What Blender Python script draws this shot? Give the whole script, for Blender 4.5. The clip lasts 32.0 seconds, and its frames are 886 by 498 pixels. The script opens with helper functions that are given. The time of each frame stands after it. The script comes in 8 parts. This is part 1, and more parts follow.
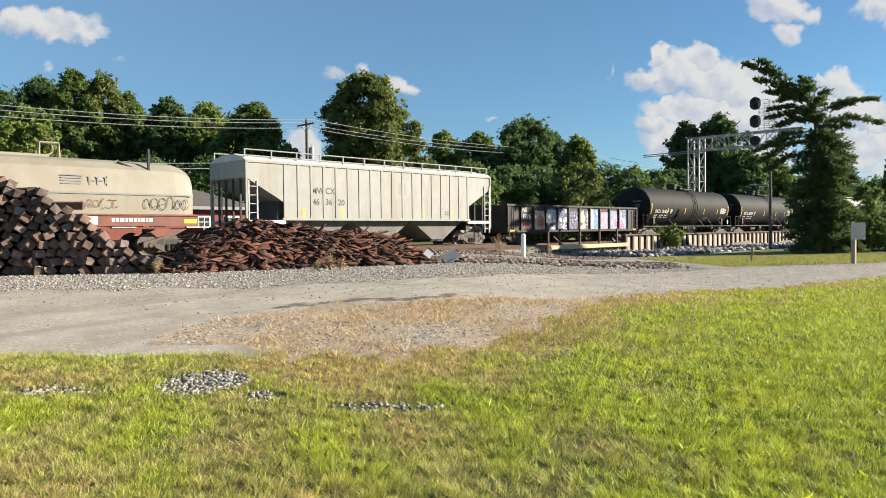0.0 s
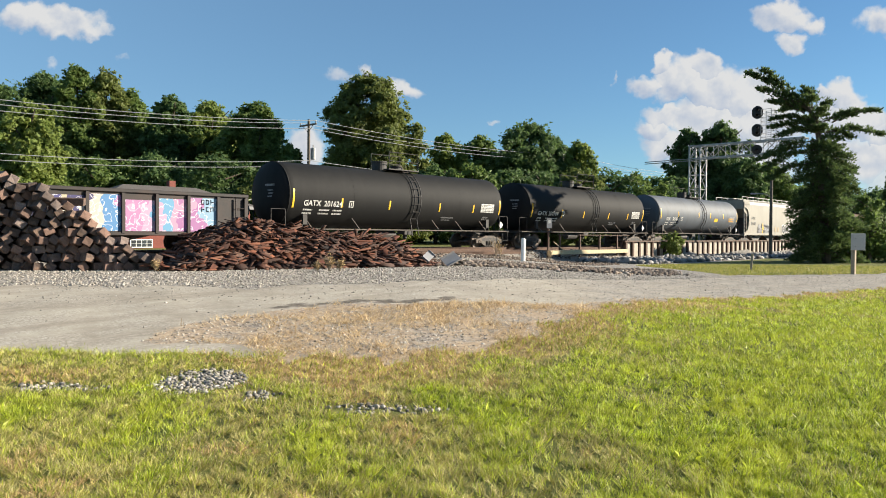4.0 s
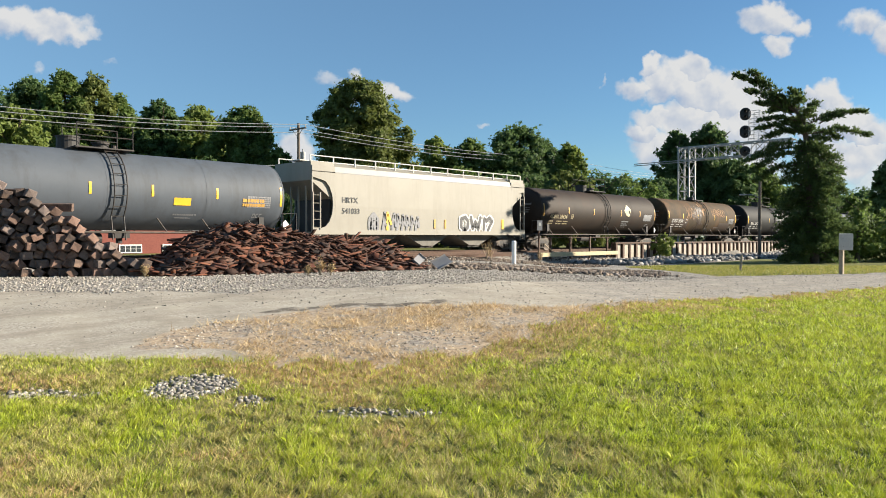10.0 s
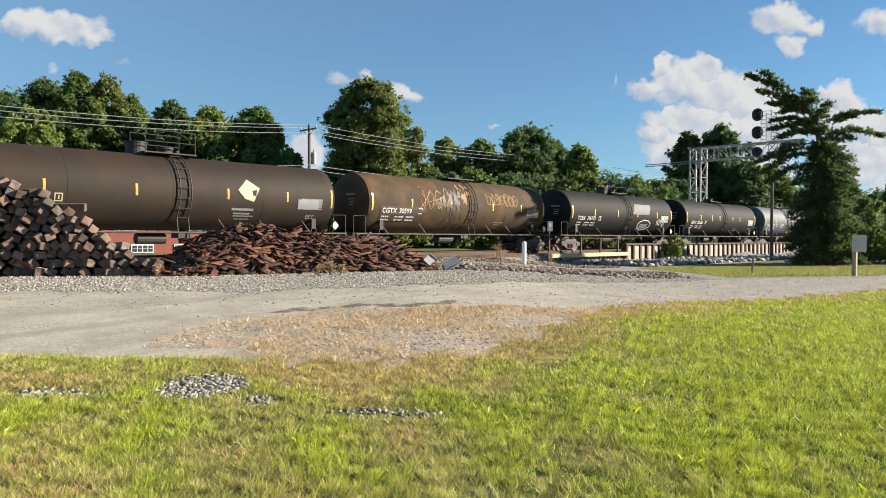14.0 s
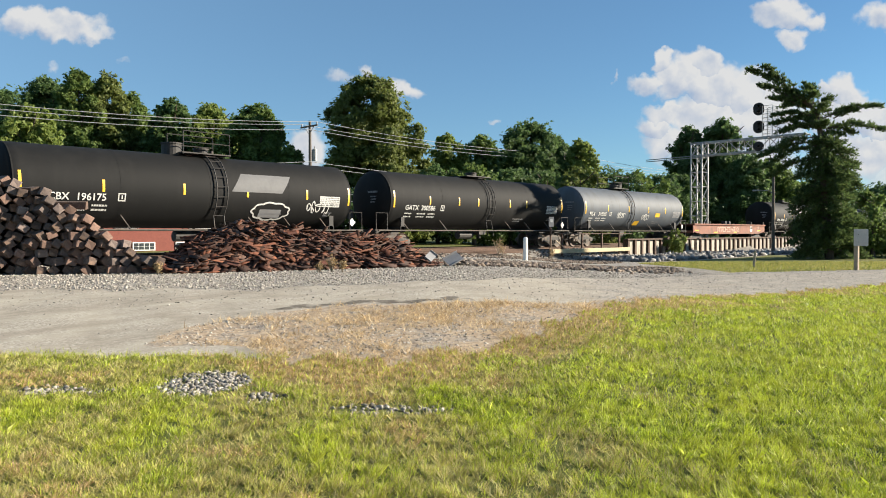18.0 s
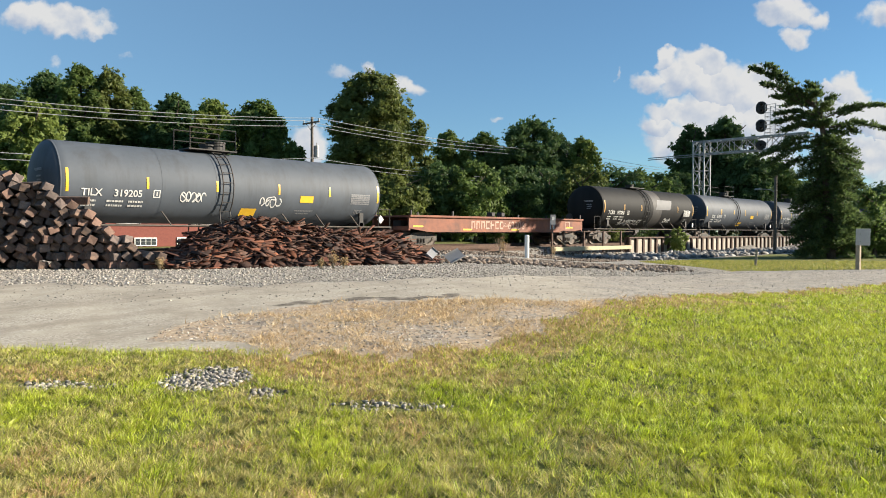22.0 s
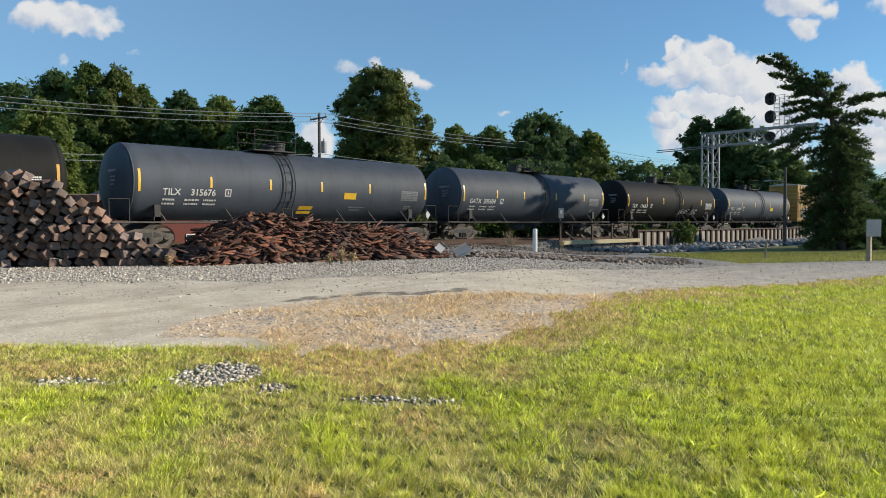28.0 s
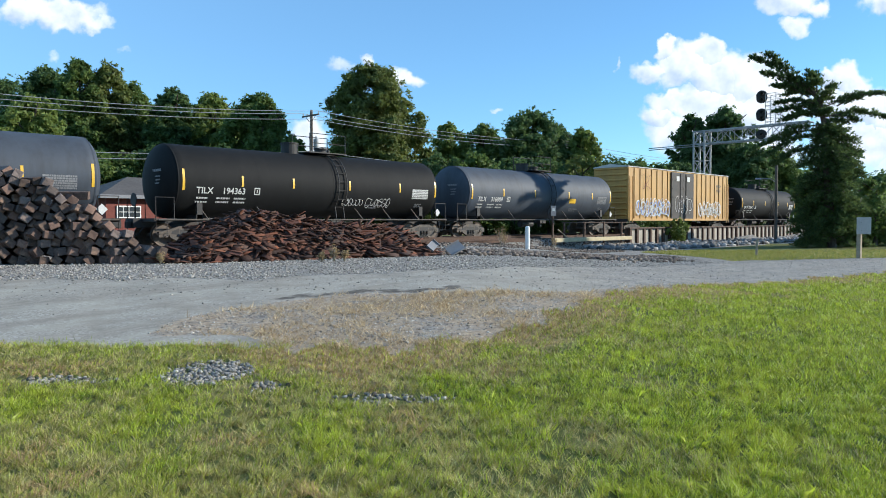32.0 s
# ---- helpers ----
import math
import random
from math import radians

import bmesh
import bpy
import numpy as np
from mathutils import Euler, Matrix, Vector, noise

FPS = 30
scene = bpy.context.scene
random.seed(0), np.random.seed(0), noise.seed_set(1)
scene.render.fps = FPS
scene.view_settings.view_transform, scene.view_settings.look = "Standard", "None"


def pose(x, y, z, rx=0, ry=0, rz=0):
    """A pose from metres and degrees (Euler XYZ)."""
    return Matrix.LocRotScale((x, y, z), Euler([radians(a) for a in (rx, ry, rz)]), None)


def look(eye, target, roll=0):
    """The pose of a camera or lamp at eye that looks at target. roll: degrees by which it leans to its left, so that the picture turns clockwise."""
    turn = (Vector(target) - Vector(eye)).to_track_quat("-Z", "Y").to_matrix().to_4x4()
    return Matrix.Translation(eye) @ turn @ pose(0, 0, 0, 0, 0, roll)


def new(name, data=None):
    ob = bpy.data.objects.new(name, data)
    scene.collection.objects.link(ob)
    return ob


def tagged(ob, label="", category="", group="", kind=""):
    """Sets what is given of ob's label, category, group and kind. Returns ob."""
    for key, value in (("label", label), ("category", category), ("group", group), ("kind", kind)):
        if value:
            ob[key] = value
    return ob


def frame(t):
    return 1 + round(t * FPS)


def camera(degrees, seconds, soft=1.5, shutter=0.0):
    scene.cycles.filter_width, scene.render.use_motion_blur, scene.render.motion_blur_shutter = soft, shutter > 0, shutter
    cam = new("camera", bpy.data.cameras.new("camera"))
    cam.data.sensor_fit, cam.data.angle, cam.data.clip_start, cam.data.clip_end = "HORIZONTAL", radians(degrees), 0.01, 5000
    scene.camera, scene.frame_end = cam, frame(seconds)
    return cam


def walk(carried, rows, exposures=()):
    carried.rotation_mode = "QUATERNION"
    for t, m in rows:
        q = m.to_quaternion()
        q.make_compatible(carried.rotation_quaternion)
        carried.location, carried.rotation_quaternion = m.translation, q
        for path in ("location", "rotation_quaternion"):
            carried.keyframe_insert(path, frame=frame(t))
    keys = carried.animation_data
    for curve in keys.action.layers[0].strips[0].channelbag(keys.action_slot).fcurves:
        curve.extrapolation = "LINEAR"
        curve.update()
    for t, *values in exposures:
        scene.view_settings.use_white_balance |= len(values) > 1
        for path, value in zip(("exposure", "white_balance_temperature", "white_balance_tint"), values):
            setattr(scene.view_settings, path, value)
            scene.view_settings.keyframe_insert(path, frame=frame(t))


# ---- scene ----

# World: x runs along the track, y away from the camera towards it, z up.
cam = camera(62.58, 32.0, soft=0.95)
EYE = (0.0, 0.0, 1.45)
ROWS = (
    (0.0, 88.551, 0.597, -46.382),
    (0.5, 88.495, 0.426, -46.404),
    (1.0, 88.458, 0.191, -46.357),
    (1.5, 88.465, -0.052, -46.274),
    (2.0, 88.508, -0.268, -46.218),
    (2.5, 88.574, -0.413, -46.213),
    (3.0, 88.653, -0.468, -46.252),
    (3.5, 88.730, -0.484, -46.313),
    (5.5, 88.835, -0.327, -46.557),
    (6.0, 88.762, -0.274, -46.690),
    (6.5, 88.692, -0.208, -46.845),
    (7.0, 88.621, -0.166, -47.020),
    (7.5, 88.558, -0.153, -47.194),
    (8.0, 88.541, -0.116, -47.348),
    (8.5, 88.596, -0.046, -47.453),
    (9.0, 88.729, 0.010, -47.453),
    (9.5, 88.900, 0.020, -47.313),
    (10.0, 89.034, -0.054, -47.098),
    (10.5, 89.097, -0.179, -46.894),
    (11.0, 89.103, -0.282, -46.748),
    (11.5, 89.092, -0.329, -46.668),
    (12.0, 89.089, -0.335, -46.611),
    (12.5, 89.088, -0.345, -46.535),
    (13.0, 89.089, -0.324, -46.437),
    (13.5, 89.088, -0.268, -46.352),
    (14.0, 89.079, -0.191, -46.304),
    (14.5, 89.059, -0.056, -46.280),
    (16.5, 88.852, 0.236, -46.262),
    (17.0, 88.844, 0.248, -46.231),
    (17.5, 88.817, 0.198, -46.213),
    (18.0, 88.781, 0.104, -46.202),
    (18.5, 88.736, 0.013, -46.166),
    (19.0, 88.675, -0.071, -46.101),
    (19.5, 88.623, -0.117, -46.029),
    (20.0, 88.601, -0.104, -45.964),
    (20.5, 88.600, -0.111, -45.941),
    (21.0, 88.608, -0.148, -45.976),
    (21.5, 88.599, -0.179, -46.039),
    (22.0, 88.556, -0.221, -46.083),
    (22.5, 88.490, -0.272, -46.060),
    (23.0, 88.429, -0.312, -45.964),
    (23.5, 88.390, -0.322, -45.835),
    (24.0, 88.376, -0.288, -45.718),
    (24.5, 88.365, -0.201, -45.638),
    (25.0, 88.328, -0.091, -45.600),
    (25.5, 88.263, -0.010, -45.587),
    (27.5, 88.108, 0.248, -45.447),
    (28.0, 88.125, 0.259, -45.462),
    (28.5, 88.135, 0.201, -45.528),
    (29.0, 88.132, 0.132, -45.645),
    (29.5, 88.097, 0.117, -45.803),
    (30.0, 88.020, 0.120, -45.981),
    (30.5, 87.931, 0.130, -46.128),
    (31.0, 87.881, 0.183, -46.193),
    (31.5, 87.886, 0.231, -46.158),
    (32.0, 87.931, 0.241, -46.044),
)
walk(cam, [(t, pose(*EYE, rx, ry, rz)) for t, rx, ry, rz in ROWS],
     exposures=[(0.0, 1.36, 6500, 10), (24.0, 1.36, 6500, 10), (28.0, 1.40, 6450, 10), (30.0, 1.68, 6100, 10), (32.0, 1.93, 5900, 8)])

# ---------- light ----------
SUN_DIR = Vector((0.71, -0.60, 0.365)).normalized()   # towards the sun
SUN_ELEV = math.asin(SUN_DIR.z)
world = bpy.data.worlds.new("sky")
scene.world = world
world.use_nodes = True
nt = world.node_tree
nt.nodes.clear()


def wmath(op, a, b=None, clamp=False):
    n = nt.nodes.new("ShaderNodeMath")
    n.operation = op
    n.use_clamp = clamp
    for i, v in enumerate((a, b)):
        if v is None:
            continue
        if isinstance(v, (int, float)):
            n.inputs[i].default_value = v
        else:
            nt.links.new(v, n.inputs[i])
    return n.outputs[0]


sky = nt.nodes.new("ShaderNodeTexSky")
sky.sky_type = "NISHITA"
sky.sun_disc = False
sky.sun_elevation = SUN_ELEV
sky.sun_rotation = math.atan2(SUN_DIR.x, SUN_DIR.y)
sky.altitude = 200
sky.air_density = 1.0
sky.dust_density = 0.0
sky.ozone_density = 2.5
coord = nt.nodes.new("ShaderNodeTexCoord")
HEAD = radians(42.5)   # the bearing that the lens keeps to, from the track's own
turn = nt.nodes.new("ShaderNodeVectorRotate")
turn.rotation_type = "Z_AXIS"
turn.inputs["Angle"].default_value = radians(90) - HEAD
nt.links.new(coord.outputs["Generated"], turn.inputs["Vector"])
sep = nt.nodes.new("ShaderNodeSeparateXYZ")
nt.links.new(turn.outputs[0], sep.inputs[0])
fwd = wmath("MAXIMUM", sep.outputs[1], 0.02)
side = wmath("DIVIDE", sep.outputs[0], fwd)      # across
rise = wmath("DIVIDE", sep.outputs[2], fwd)      # up
flat = nt.nodes.new("ShaderNodeCombineXYZ")
nt.links.new(side, flat.inputs[0])
nt.links.new(rise, flat.inputs[1])
# cumulus clouds, as heaped billows: centre across, centre up, half width, half height, density
CLOUDS = (
          (-0.547, 0.298, 0.068, 0.031, 1.00), (-0.593, 0.302, 0.054, 0.028, 1.00), (-0.500, 0.287, 0.026, 0.014, 0.60), (-0.165, 0.222, 0.028, 0.009, 0.42), (-0.105, 0.209, 0.045, 0.014, 0.70),
          (-0.122, 0.229, 0.017, 0.010, 0.70), (-0.072, 0.205, 0.026, 0.011, 0.70), (0.295, 0.219, 0.039, 0.036, 1.00), (0.275, 0.242, 0.020, 0.016, 1.00), (0.328, 0.233, 0.031, 0.025, 1.00),
          (0.347, 0.203, 0.051, 0.042, 1.00), (0.388, 0.197, 0.048, 0.040, 1.00), (0.260, 0.209, 0.029, 0.017, 0.75), (0.279, 0.172, 0.040, 0.019, 1.00), (0.261, 0.158, 0.029, 0.019, 0.90),
          (0.284, 0.135, 0.042, 0.026, 0.90), (0.345, 0.153, 0.071, 0.054, 1.00), (0.415, 0.157, 0.062, 0.062, 1.00), (0.310, 0.112, 0.054, 0.028, 0.60), (0.399, 0.102, 0.078, 0.039, 0.60),
          (0.492, 0.203, 0.017, 0.014, 1.00), (0.519, 0.195, 0.036, 0.028, 1.00), (0.547, 0.167, 0.036, 0.031, 1.00), (0.508, 0.164, 0.051, 0.043, 1.00), (0.574, 0.147, 0.039, 0.034, 0.80),
          (0.547, 0.116, 0.101, 0.042, 0.75), (0.593, 0.087, 0.070, 0.047, 0.50), (0.434, 0.305, 0.048, 0.026, 1.00), (0.450, 0.270, 0.023, 0.020, 0.80), (0.477, 0.295, 0.020, 0.017, 0.70),
          (0.566, 0.300, 0.038, 0.028, 0.75), (0.595, 0.280, 0.032, 0.027, 0.75), (-0.210, 0.122, 0.034, 0.043, 1.00), (0.045, 0.162, 0.016, 0.004, 0.40), (-0.564, 0.236, 0.014, 0.008, 0.35),
          (0.215, 0.219, 0.005, 0.008, 0.40), (-0.469, 0.251, 0.012, 0.006, 0.25),
)
ruffle = []
for scale, amount in ((16, 0.050), (48, 0.022), (150, 0.008)):
    t = nt.nodes.new("ShaderNodeTexNoise")
    t.inputs["Scale"].default_value, t.inputs["Detail"].default_value, t.inputs["Roughness"].default_value = scale, 3, 0.5
    nt.links.new(flat.outputs[0], t.inputs["Vector"])
    part_xyz = nt.nodes.new("ShaderNodeSeparateXYZ")
    nt.links.new(t.outputs["Color"], part_xyz.inputs[0])
    ruffle.append((wmath("MULTIPLY", wmath("SUBTRACT", part_xyz.outputs[0], 0.5), amount), wmath("MULTIPLY", wmath("SUBTRACT", part_xyz.outputs[1], 0.5), amount)))
cu, cv = side, rise
for ru, rv in ruffle:
    cu, cv = wmath("ADD", cu, ru), wmath("ADD", cv, rv)
total, bright = None, None
for cx, cz, hw, hh, dens in CLOUDS:
    a = wmath("DIVIDE", wmath("SUBTRACT", cu, cx), hw)
    b = wmath("DIVIDE", wmath("SUBTRACT", cv, cz - 0.008), hh)
    r2 = wmath("ADD", wmath("MULTIPLY", a, a), wmath("MULTIPLY", b, b))
    g = wmath("MULTIPLY", wmath("SUBTRACT", 1.0, r2), dens)
    lean = wmath("ADD", wmath("MULTIPLY", b, 0.34), wmath("MULTIPLY", a, 0.16))
    k = wmath("GREATER_THAN", g, total) if total else None
    if total is None:
        total, bright = g, lean
    else:
        bright = wmath("ADD", wmath("MULTIPLY", lean, k), wmath("MULTIPLY", bright, wmath("SUBTRACT", 1.0, k)))
        total = wmath("MAXIMUM", total, g)
ahead = wmath("GREATER_THAN", sep.outputs[1], 0.05)
cover = nt.nodes.new("ShaderNodeMapRange")
cover.interpolation_type = "SMOOTHSTEP"
cover.inputs["From Min"].default_value = 0.04
cover.inputs["From Max"].default_value = 0.62
cover.inputs["To Max"].default_value = 0.97
nt.links.new(total, cover.inputs["Value"])
cloud_tone = nt.nodes.new("ShaderNodeValToRGB")
cloud_tone.color_ramp.elements[0].position = 0.15
cloud_tone.color_ramp.elements[0].color = (3.6, 4.3, 5.5, 1)
cloud_tone.color_ramp.elements[1].position = 0.75
cloud_tone.color_ramp.elements[1].color = (6.6, 6.6, 6.55, 1)
shifted = nt.nodes.new("ShaderNodeVectorMath")
shifted.operation = "ADD"
shifted.inputs[1].default_value = (0.010, 0.012, 0)
nt.links.new(flat.outputs[0], shifted.inputs[0])
relief = []
for src in (flat.outputs[0], shifted.outputs[0]):
    pn = nt.nodes.new("ShaderNodeTexNoise")
    pn.inputs["Scale"].default_value, pn.inputs["Detail"].default_value, pn.inputs["Roughness"].default_value = 22, 5, 0.5
    nt.links.new(src, pn.inputs["Vector"])
    relief.append(pn.outputs["Fac"])
lit = wmath("ADD", wmath("ADD", wmath("MULTIPLY", wmath("SUBTRACT", relief[0], relief[1]), 1.5), bright), 0.60, True)
nt.links.new(lit, cloud_tone.inputs[0])
mixw = nt.nodes.new("ShaderNodeMix")
mixw.data_type = "RGBA"
nt.links.new(wmath("MULTIPLY", cover.outputs[0], ahead), mixw.inputs[0])
tint = nt.nodes.new("ShaderNodeMix")
tint.data_type, tint.blend_type = "RGBA", "MULTIPLY"
tint.inputs[0].default_value = 1.0
tint.inputs[7].default_value = (0.72, 0.97, 1.10, 1)
nt.links.new(sky.outputs[0], tint.inputs[6])
left_lift = nt.nodes.new("ShaderNodeMix")
left_lift.data_type = "RGBA"
left_lift.inputs[7].default_value = (2.6, 4.6, 6.8, 1)
nt.links.new(wmath("MULTIPLY", wmath("SUBTRACT", 0.35, wmath("MULTIPLY", side, 0.55), True), 0.58), left_lift.inputs[0])     # brightness painted into the sky colour, stronger to the left
nt.links.new(tint.outputs[2], left_lift.inputs[6])
nt.links.new(left_lift.outputs[2], mixw.inputs[6])
nt.links.new(cloud_tone.outputs[0], mixw.inputs[7])
bg = nt.nodes.new("ShaderNodeBackground")
bg.inputs["Strength"].default_value = 0.0445
nt.links.new(mixw.outputs[2], bg.inputs[0])
wout = nt.nodes.new("ShaderNodeOutputWorld")
nt.links.new(bg.outputs[0], wout.inputs[0])

sun = new("sun", bpy.data.lights.new("sun", "SUN"))
sun.data.energy = 5.0
sun.data.angle = radians(0.53)
sun.data.color = (1.0, 0.90, 0.74)
sun.matrix_world = look(SUN_DIR * 60, (0, 0, 0))

# ---------- mesh helpers ----------


def add_box(bm, c, s, rot=None):
    """A box with centre c and full sizes s."""
    m = Matrix.Translation(c) @ (rot or Matrix.Identity(4)) @ Matrix.Diagonal((s[0], s[1], s[2], 1))
    return bmesh.ops.create_cube(bm, size=1.0, matrix=m)["verts"]


def add_tube(bm, p, q, r, n=6, r2=None):
    p, q = Vector(p), Vector(q)
    d = q - p
    m = Matrix.Translation((p + q) / 2) @ d.to_track_quat("Z", "Y").to_matrix().to_4x4()
    bmesh.ops.create_cone(bm, cap_ends=True, segments=n, radius1=r, radius2=r if r2 is None else r2, depth=d.length, matrix=m)


def add_path(bm, pts, r, n=6):
    """A bent tube through the points, in one piece."""
    pts = [Vector(p) for p in pts]
    rings = []
    for i, p in enumerate(pts):
        d = (pts[min(i + 1, len(pts) - 1)] - pts[max(i - 1, 0)]).normalized()
        q = d.to_track_quat("Z", "Y")
        if i and rings:
            q = prev.rotation_difference(d) @ q0
        prev, q0 = d, q
        rings.append([bm.verts.new(p + q @ Vector((r * math.cos(2 * math.pi * k / n), r * math.sin(2 * math.pi * k / n), 0))) for k in range(n)])
    for a, b in zip(rings, rings[1:]):
        for k in range(n):
            j = (k + 1) % n
            bm.faces.new((a[k], a[j], b[j], b[k]))
    bm.faces.new(rings[0][::-1])
    bm.faces.new(rings[-1])


def prism(bm, outline, y0, y1):
    """A plate with the outline (x, z), from y0 to y1."""
    a = [bm.verts.new((x, y0, z)) for x, z in outline]
    b = [bm.verts.new((x, y1, z)) for x, z in outline]
    bm.faces.new(a)
    bm.faces.new(b[::-1])
    for i in range(len(a)):
        j = (i + 1) % len(a)
        bm.faces.new((a[i], b[i], b[j], a[j])[::-1])


def bevelled(bm, w, seg=1):
    bmesh.ops.bevel(bm, geom=[e for e in bm.edges if len(e.link_faces) == 2 and e.calc_face_angle(0) > 0.5], offset=w, segments=seg, affect="EDGES", clamp_overlap=True)


def mesh_of(bm, name, smooth=False):
    bmesh.ops.recalc_face_normals(bm, faces=bm.faces)
    me = bpy.data.meshes.new(name)
    bm.to_mesh(me)
    bm.free()
    if smooth:
        me.shade_smooth()
    return me


def put(name, me, material, parent=None, m=None, label=""):
    """An object on a mesh that may be shared."""
    if not me.materials:
        me.materials.append(material)
    ob = new(name, me)
    if me.materials[0] != material:
        ob.material_slots[0].link = "OBJECT"
        ob.material_slots[0].material = material
    if parent:
        ob.parent = parent
    if m is not None:
        ob.matrix_basis = m
    if label:
        tagged(ob, label)
    return ob


def part(name, bm, material, parent, label="", smooth=False, m=None):
    return put(name, mesh_of(bm, name, smooth), material, parent, m, label)


def empty(name, m=None):
    e = new(name)
    e.empty_display_size = 0.2
    if m is not None:
        e.matrix_basis = m
    return e


def raw_mesh(name, verts, faces, material, smooth=False):
    """A mesh from numpy arrays; faces is an (n, 3) or (n, 4) array."""
    me = bpy.data.meshes.new(name)
    verts, faces = np.asarray(verts, np.float32), np.asarray(faces, np.int32)
    k = faces.shape[1]
    me.vertices.add(len(verts))
    me.vertices.foreach_set("co", verts.ravel())
    me.loops.add(faces.size)
    me.loops.foreach_set("vertex_index", faces.ravel())
    me.polygons.add(len(faces))
    me.polygons.foreach_set("loop_start", np.arange(0, faces.size, k, dtype=np.int32))
    me.update(calc_edges=True)
    me.validate()
    me.materials.append(material)
    if smooth:
        me.shade_smooth()
    return me

# ---------- materials ----------


def mat(name, c1, c2=None, scale=2.0, rough=0.6, metal=0.0, bump=0.1, bscale=None, stain=None, stain_scale=0.6, stain_amt=0.5,
        per=0.0, streak=False, spec=0.5, detail=5.0, bdist=0.02):
    """A surface: c1 to c2 by fine noise, stains of a third colour by wide noise, relief; per: brightness by object."""
    m = bpy.data.materials.new(name)
    m.use_nodes = True
    n, l = m.node_tree.nodes, m.node_tree.links
    b = n["Principled BSDF"]
    b.inputs["Roughness"].default_value = rough
    b.inputs["Metallic"].default_value = metal
    b.inputs["Specular IOR Level"].default_value = spec
    c2 = c2 or tuple(x * 0.75 for x in c1)
    tc = n.new("ShaderNodeTexCoord")
    src = tc.outputs["Object"]
    if streak:
        mp = n.new("ShaderNodeMapping")
        mp.inputs["Scale"].default_value = (1.0, 1.0, 0.12)
        l.new(src, mp.inputs[0])
        stsrc = mp.outputs[0]
    else:
        stsrc = src
    no = n.new("ShaderNodeTexNoise")
    no.inputs["Scale"].default_value = scale
    no.inputs["Detail"].default_value = detail
    no.inputs["Roughness"].default_value = 0.65
    l.new(src, no.inputs["Vector"])
    rp = n.new("ShaderNodeValToRGB")
    rp.color_ramp.elements[0].position, rp.color_ramp.elements[1].position = 0.34, 0.66
    rp.color_ramp.elements[0].color, rp.color_ramp.elements[1].color = (*c2, 1), (*c1, 1)
    l.new(no.outputs["Fac"], rp.inputs[0])
    col = rp.outputs[0]
    if stain:
        n2 = n.new("ShaderNodeTexNoise")
        n2.inputs["Scale"].default_value = stain_scale
        n2.inputs["Detail"].default_value = 8
        n2.inputs["Roughness"].default_value = 0.7
        l.new(stsrc, n2.inputs["Vector"])
        mr = n.new("ShaderNodeMapRange")
        mr.inputs["From Min"].default_value, mr.inputs["From Max"].default_value = 0.48, 0.68
        mr.inputs["To Max"].default_value = stain_amt
        l.new(n2.outputs["Fac"], mr.inputs["Value"])
        mx = n.new("ShaderNodeMix")
        mx.data_type = "RGBA"
        l.new(mr.outputs[0], mx.inputs[0])
        l.new(col, mx.inputs[6])
        mx.inputs[7].default_value = (*stain, 1)
        col = mx.outputs[2]
    if per:
        oi = n.new("ShaderNodeObjectInfo")
        mr = n.new("ShaderNodeMapRange")
        mr.inputs["To Min"].default_value, mr.inputs["To Max"].default_value = 1 - per, 1 + per
        l.new(oi.outputs["Random"], mr.inputs["Value"])
        hs = n.new("ShaderNodeHueSaturation")
        l.new(mr.outputs[0], hs.inputs["Value"])
        l.new(col, hs.inputs["Color"])
        col = hs.outputs[0]
    l.new(col, b.inputs["Base Color"])
    if bump:
        nb = n.new("ShaderNodeTexNoise")
        nb.inputs["Scale"].default_value = bscale or scale * 6
        nb.inputs["Detail"].default_value = 4
        l.new(src, nb.inputs["Vector"])
        bp = n.new("ShaderNodeBump")
        bp.inputs["Strength"].default_value = bump
        bp.inputs["Distance"].default_value = bdist
        l.new(nb.outputs["Fac"], bp.inputs["Height"])
        l.new(bp.outputs[0], b.inputs["Normal"])
    return m


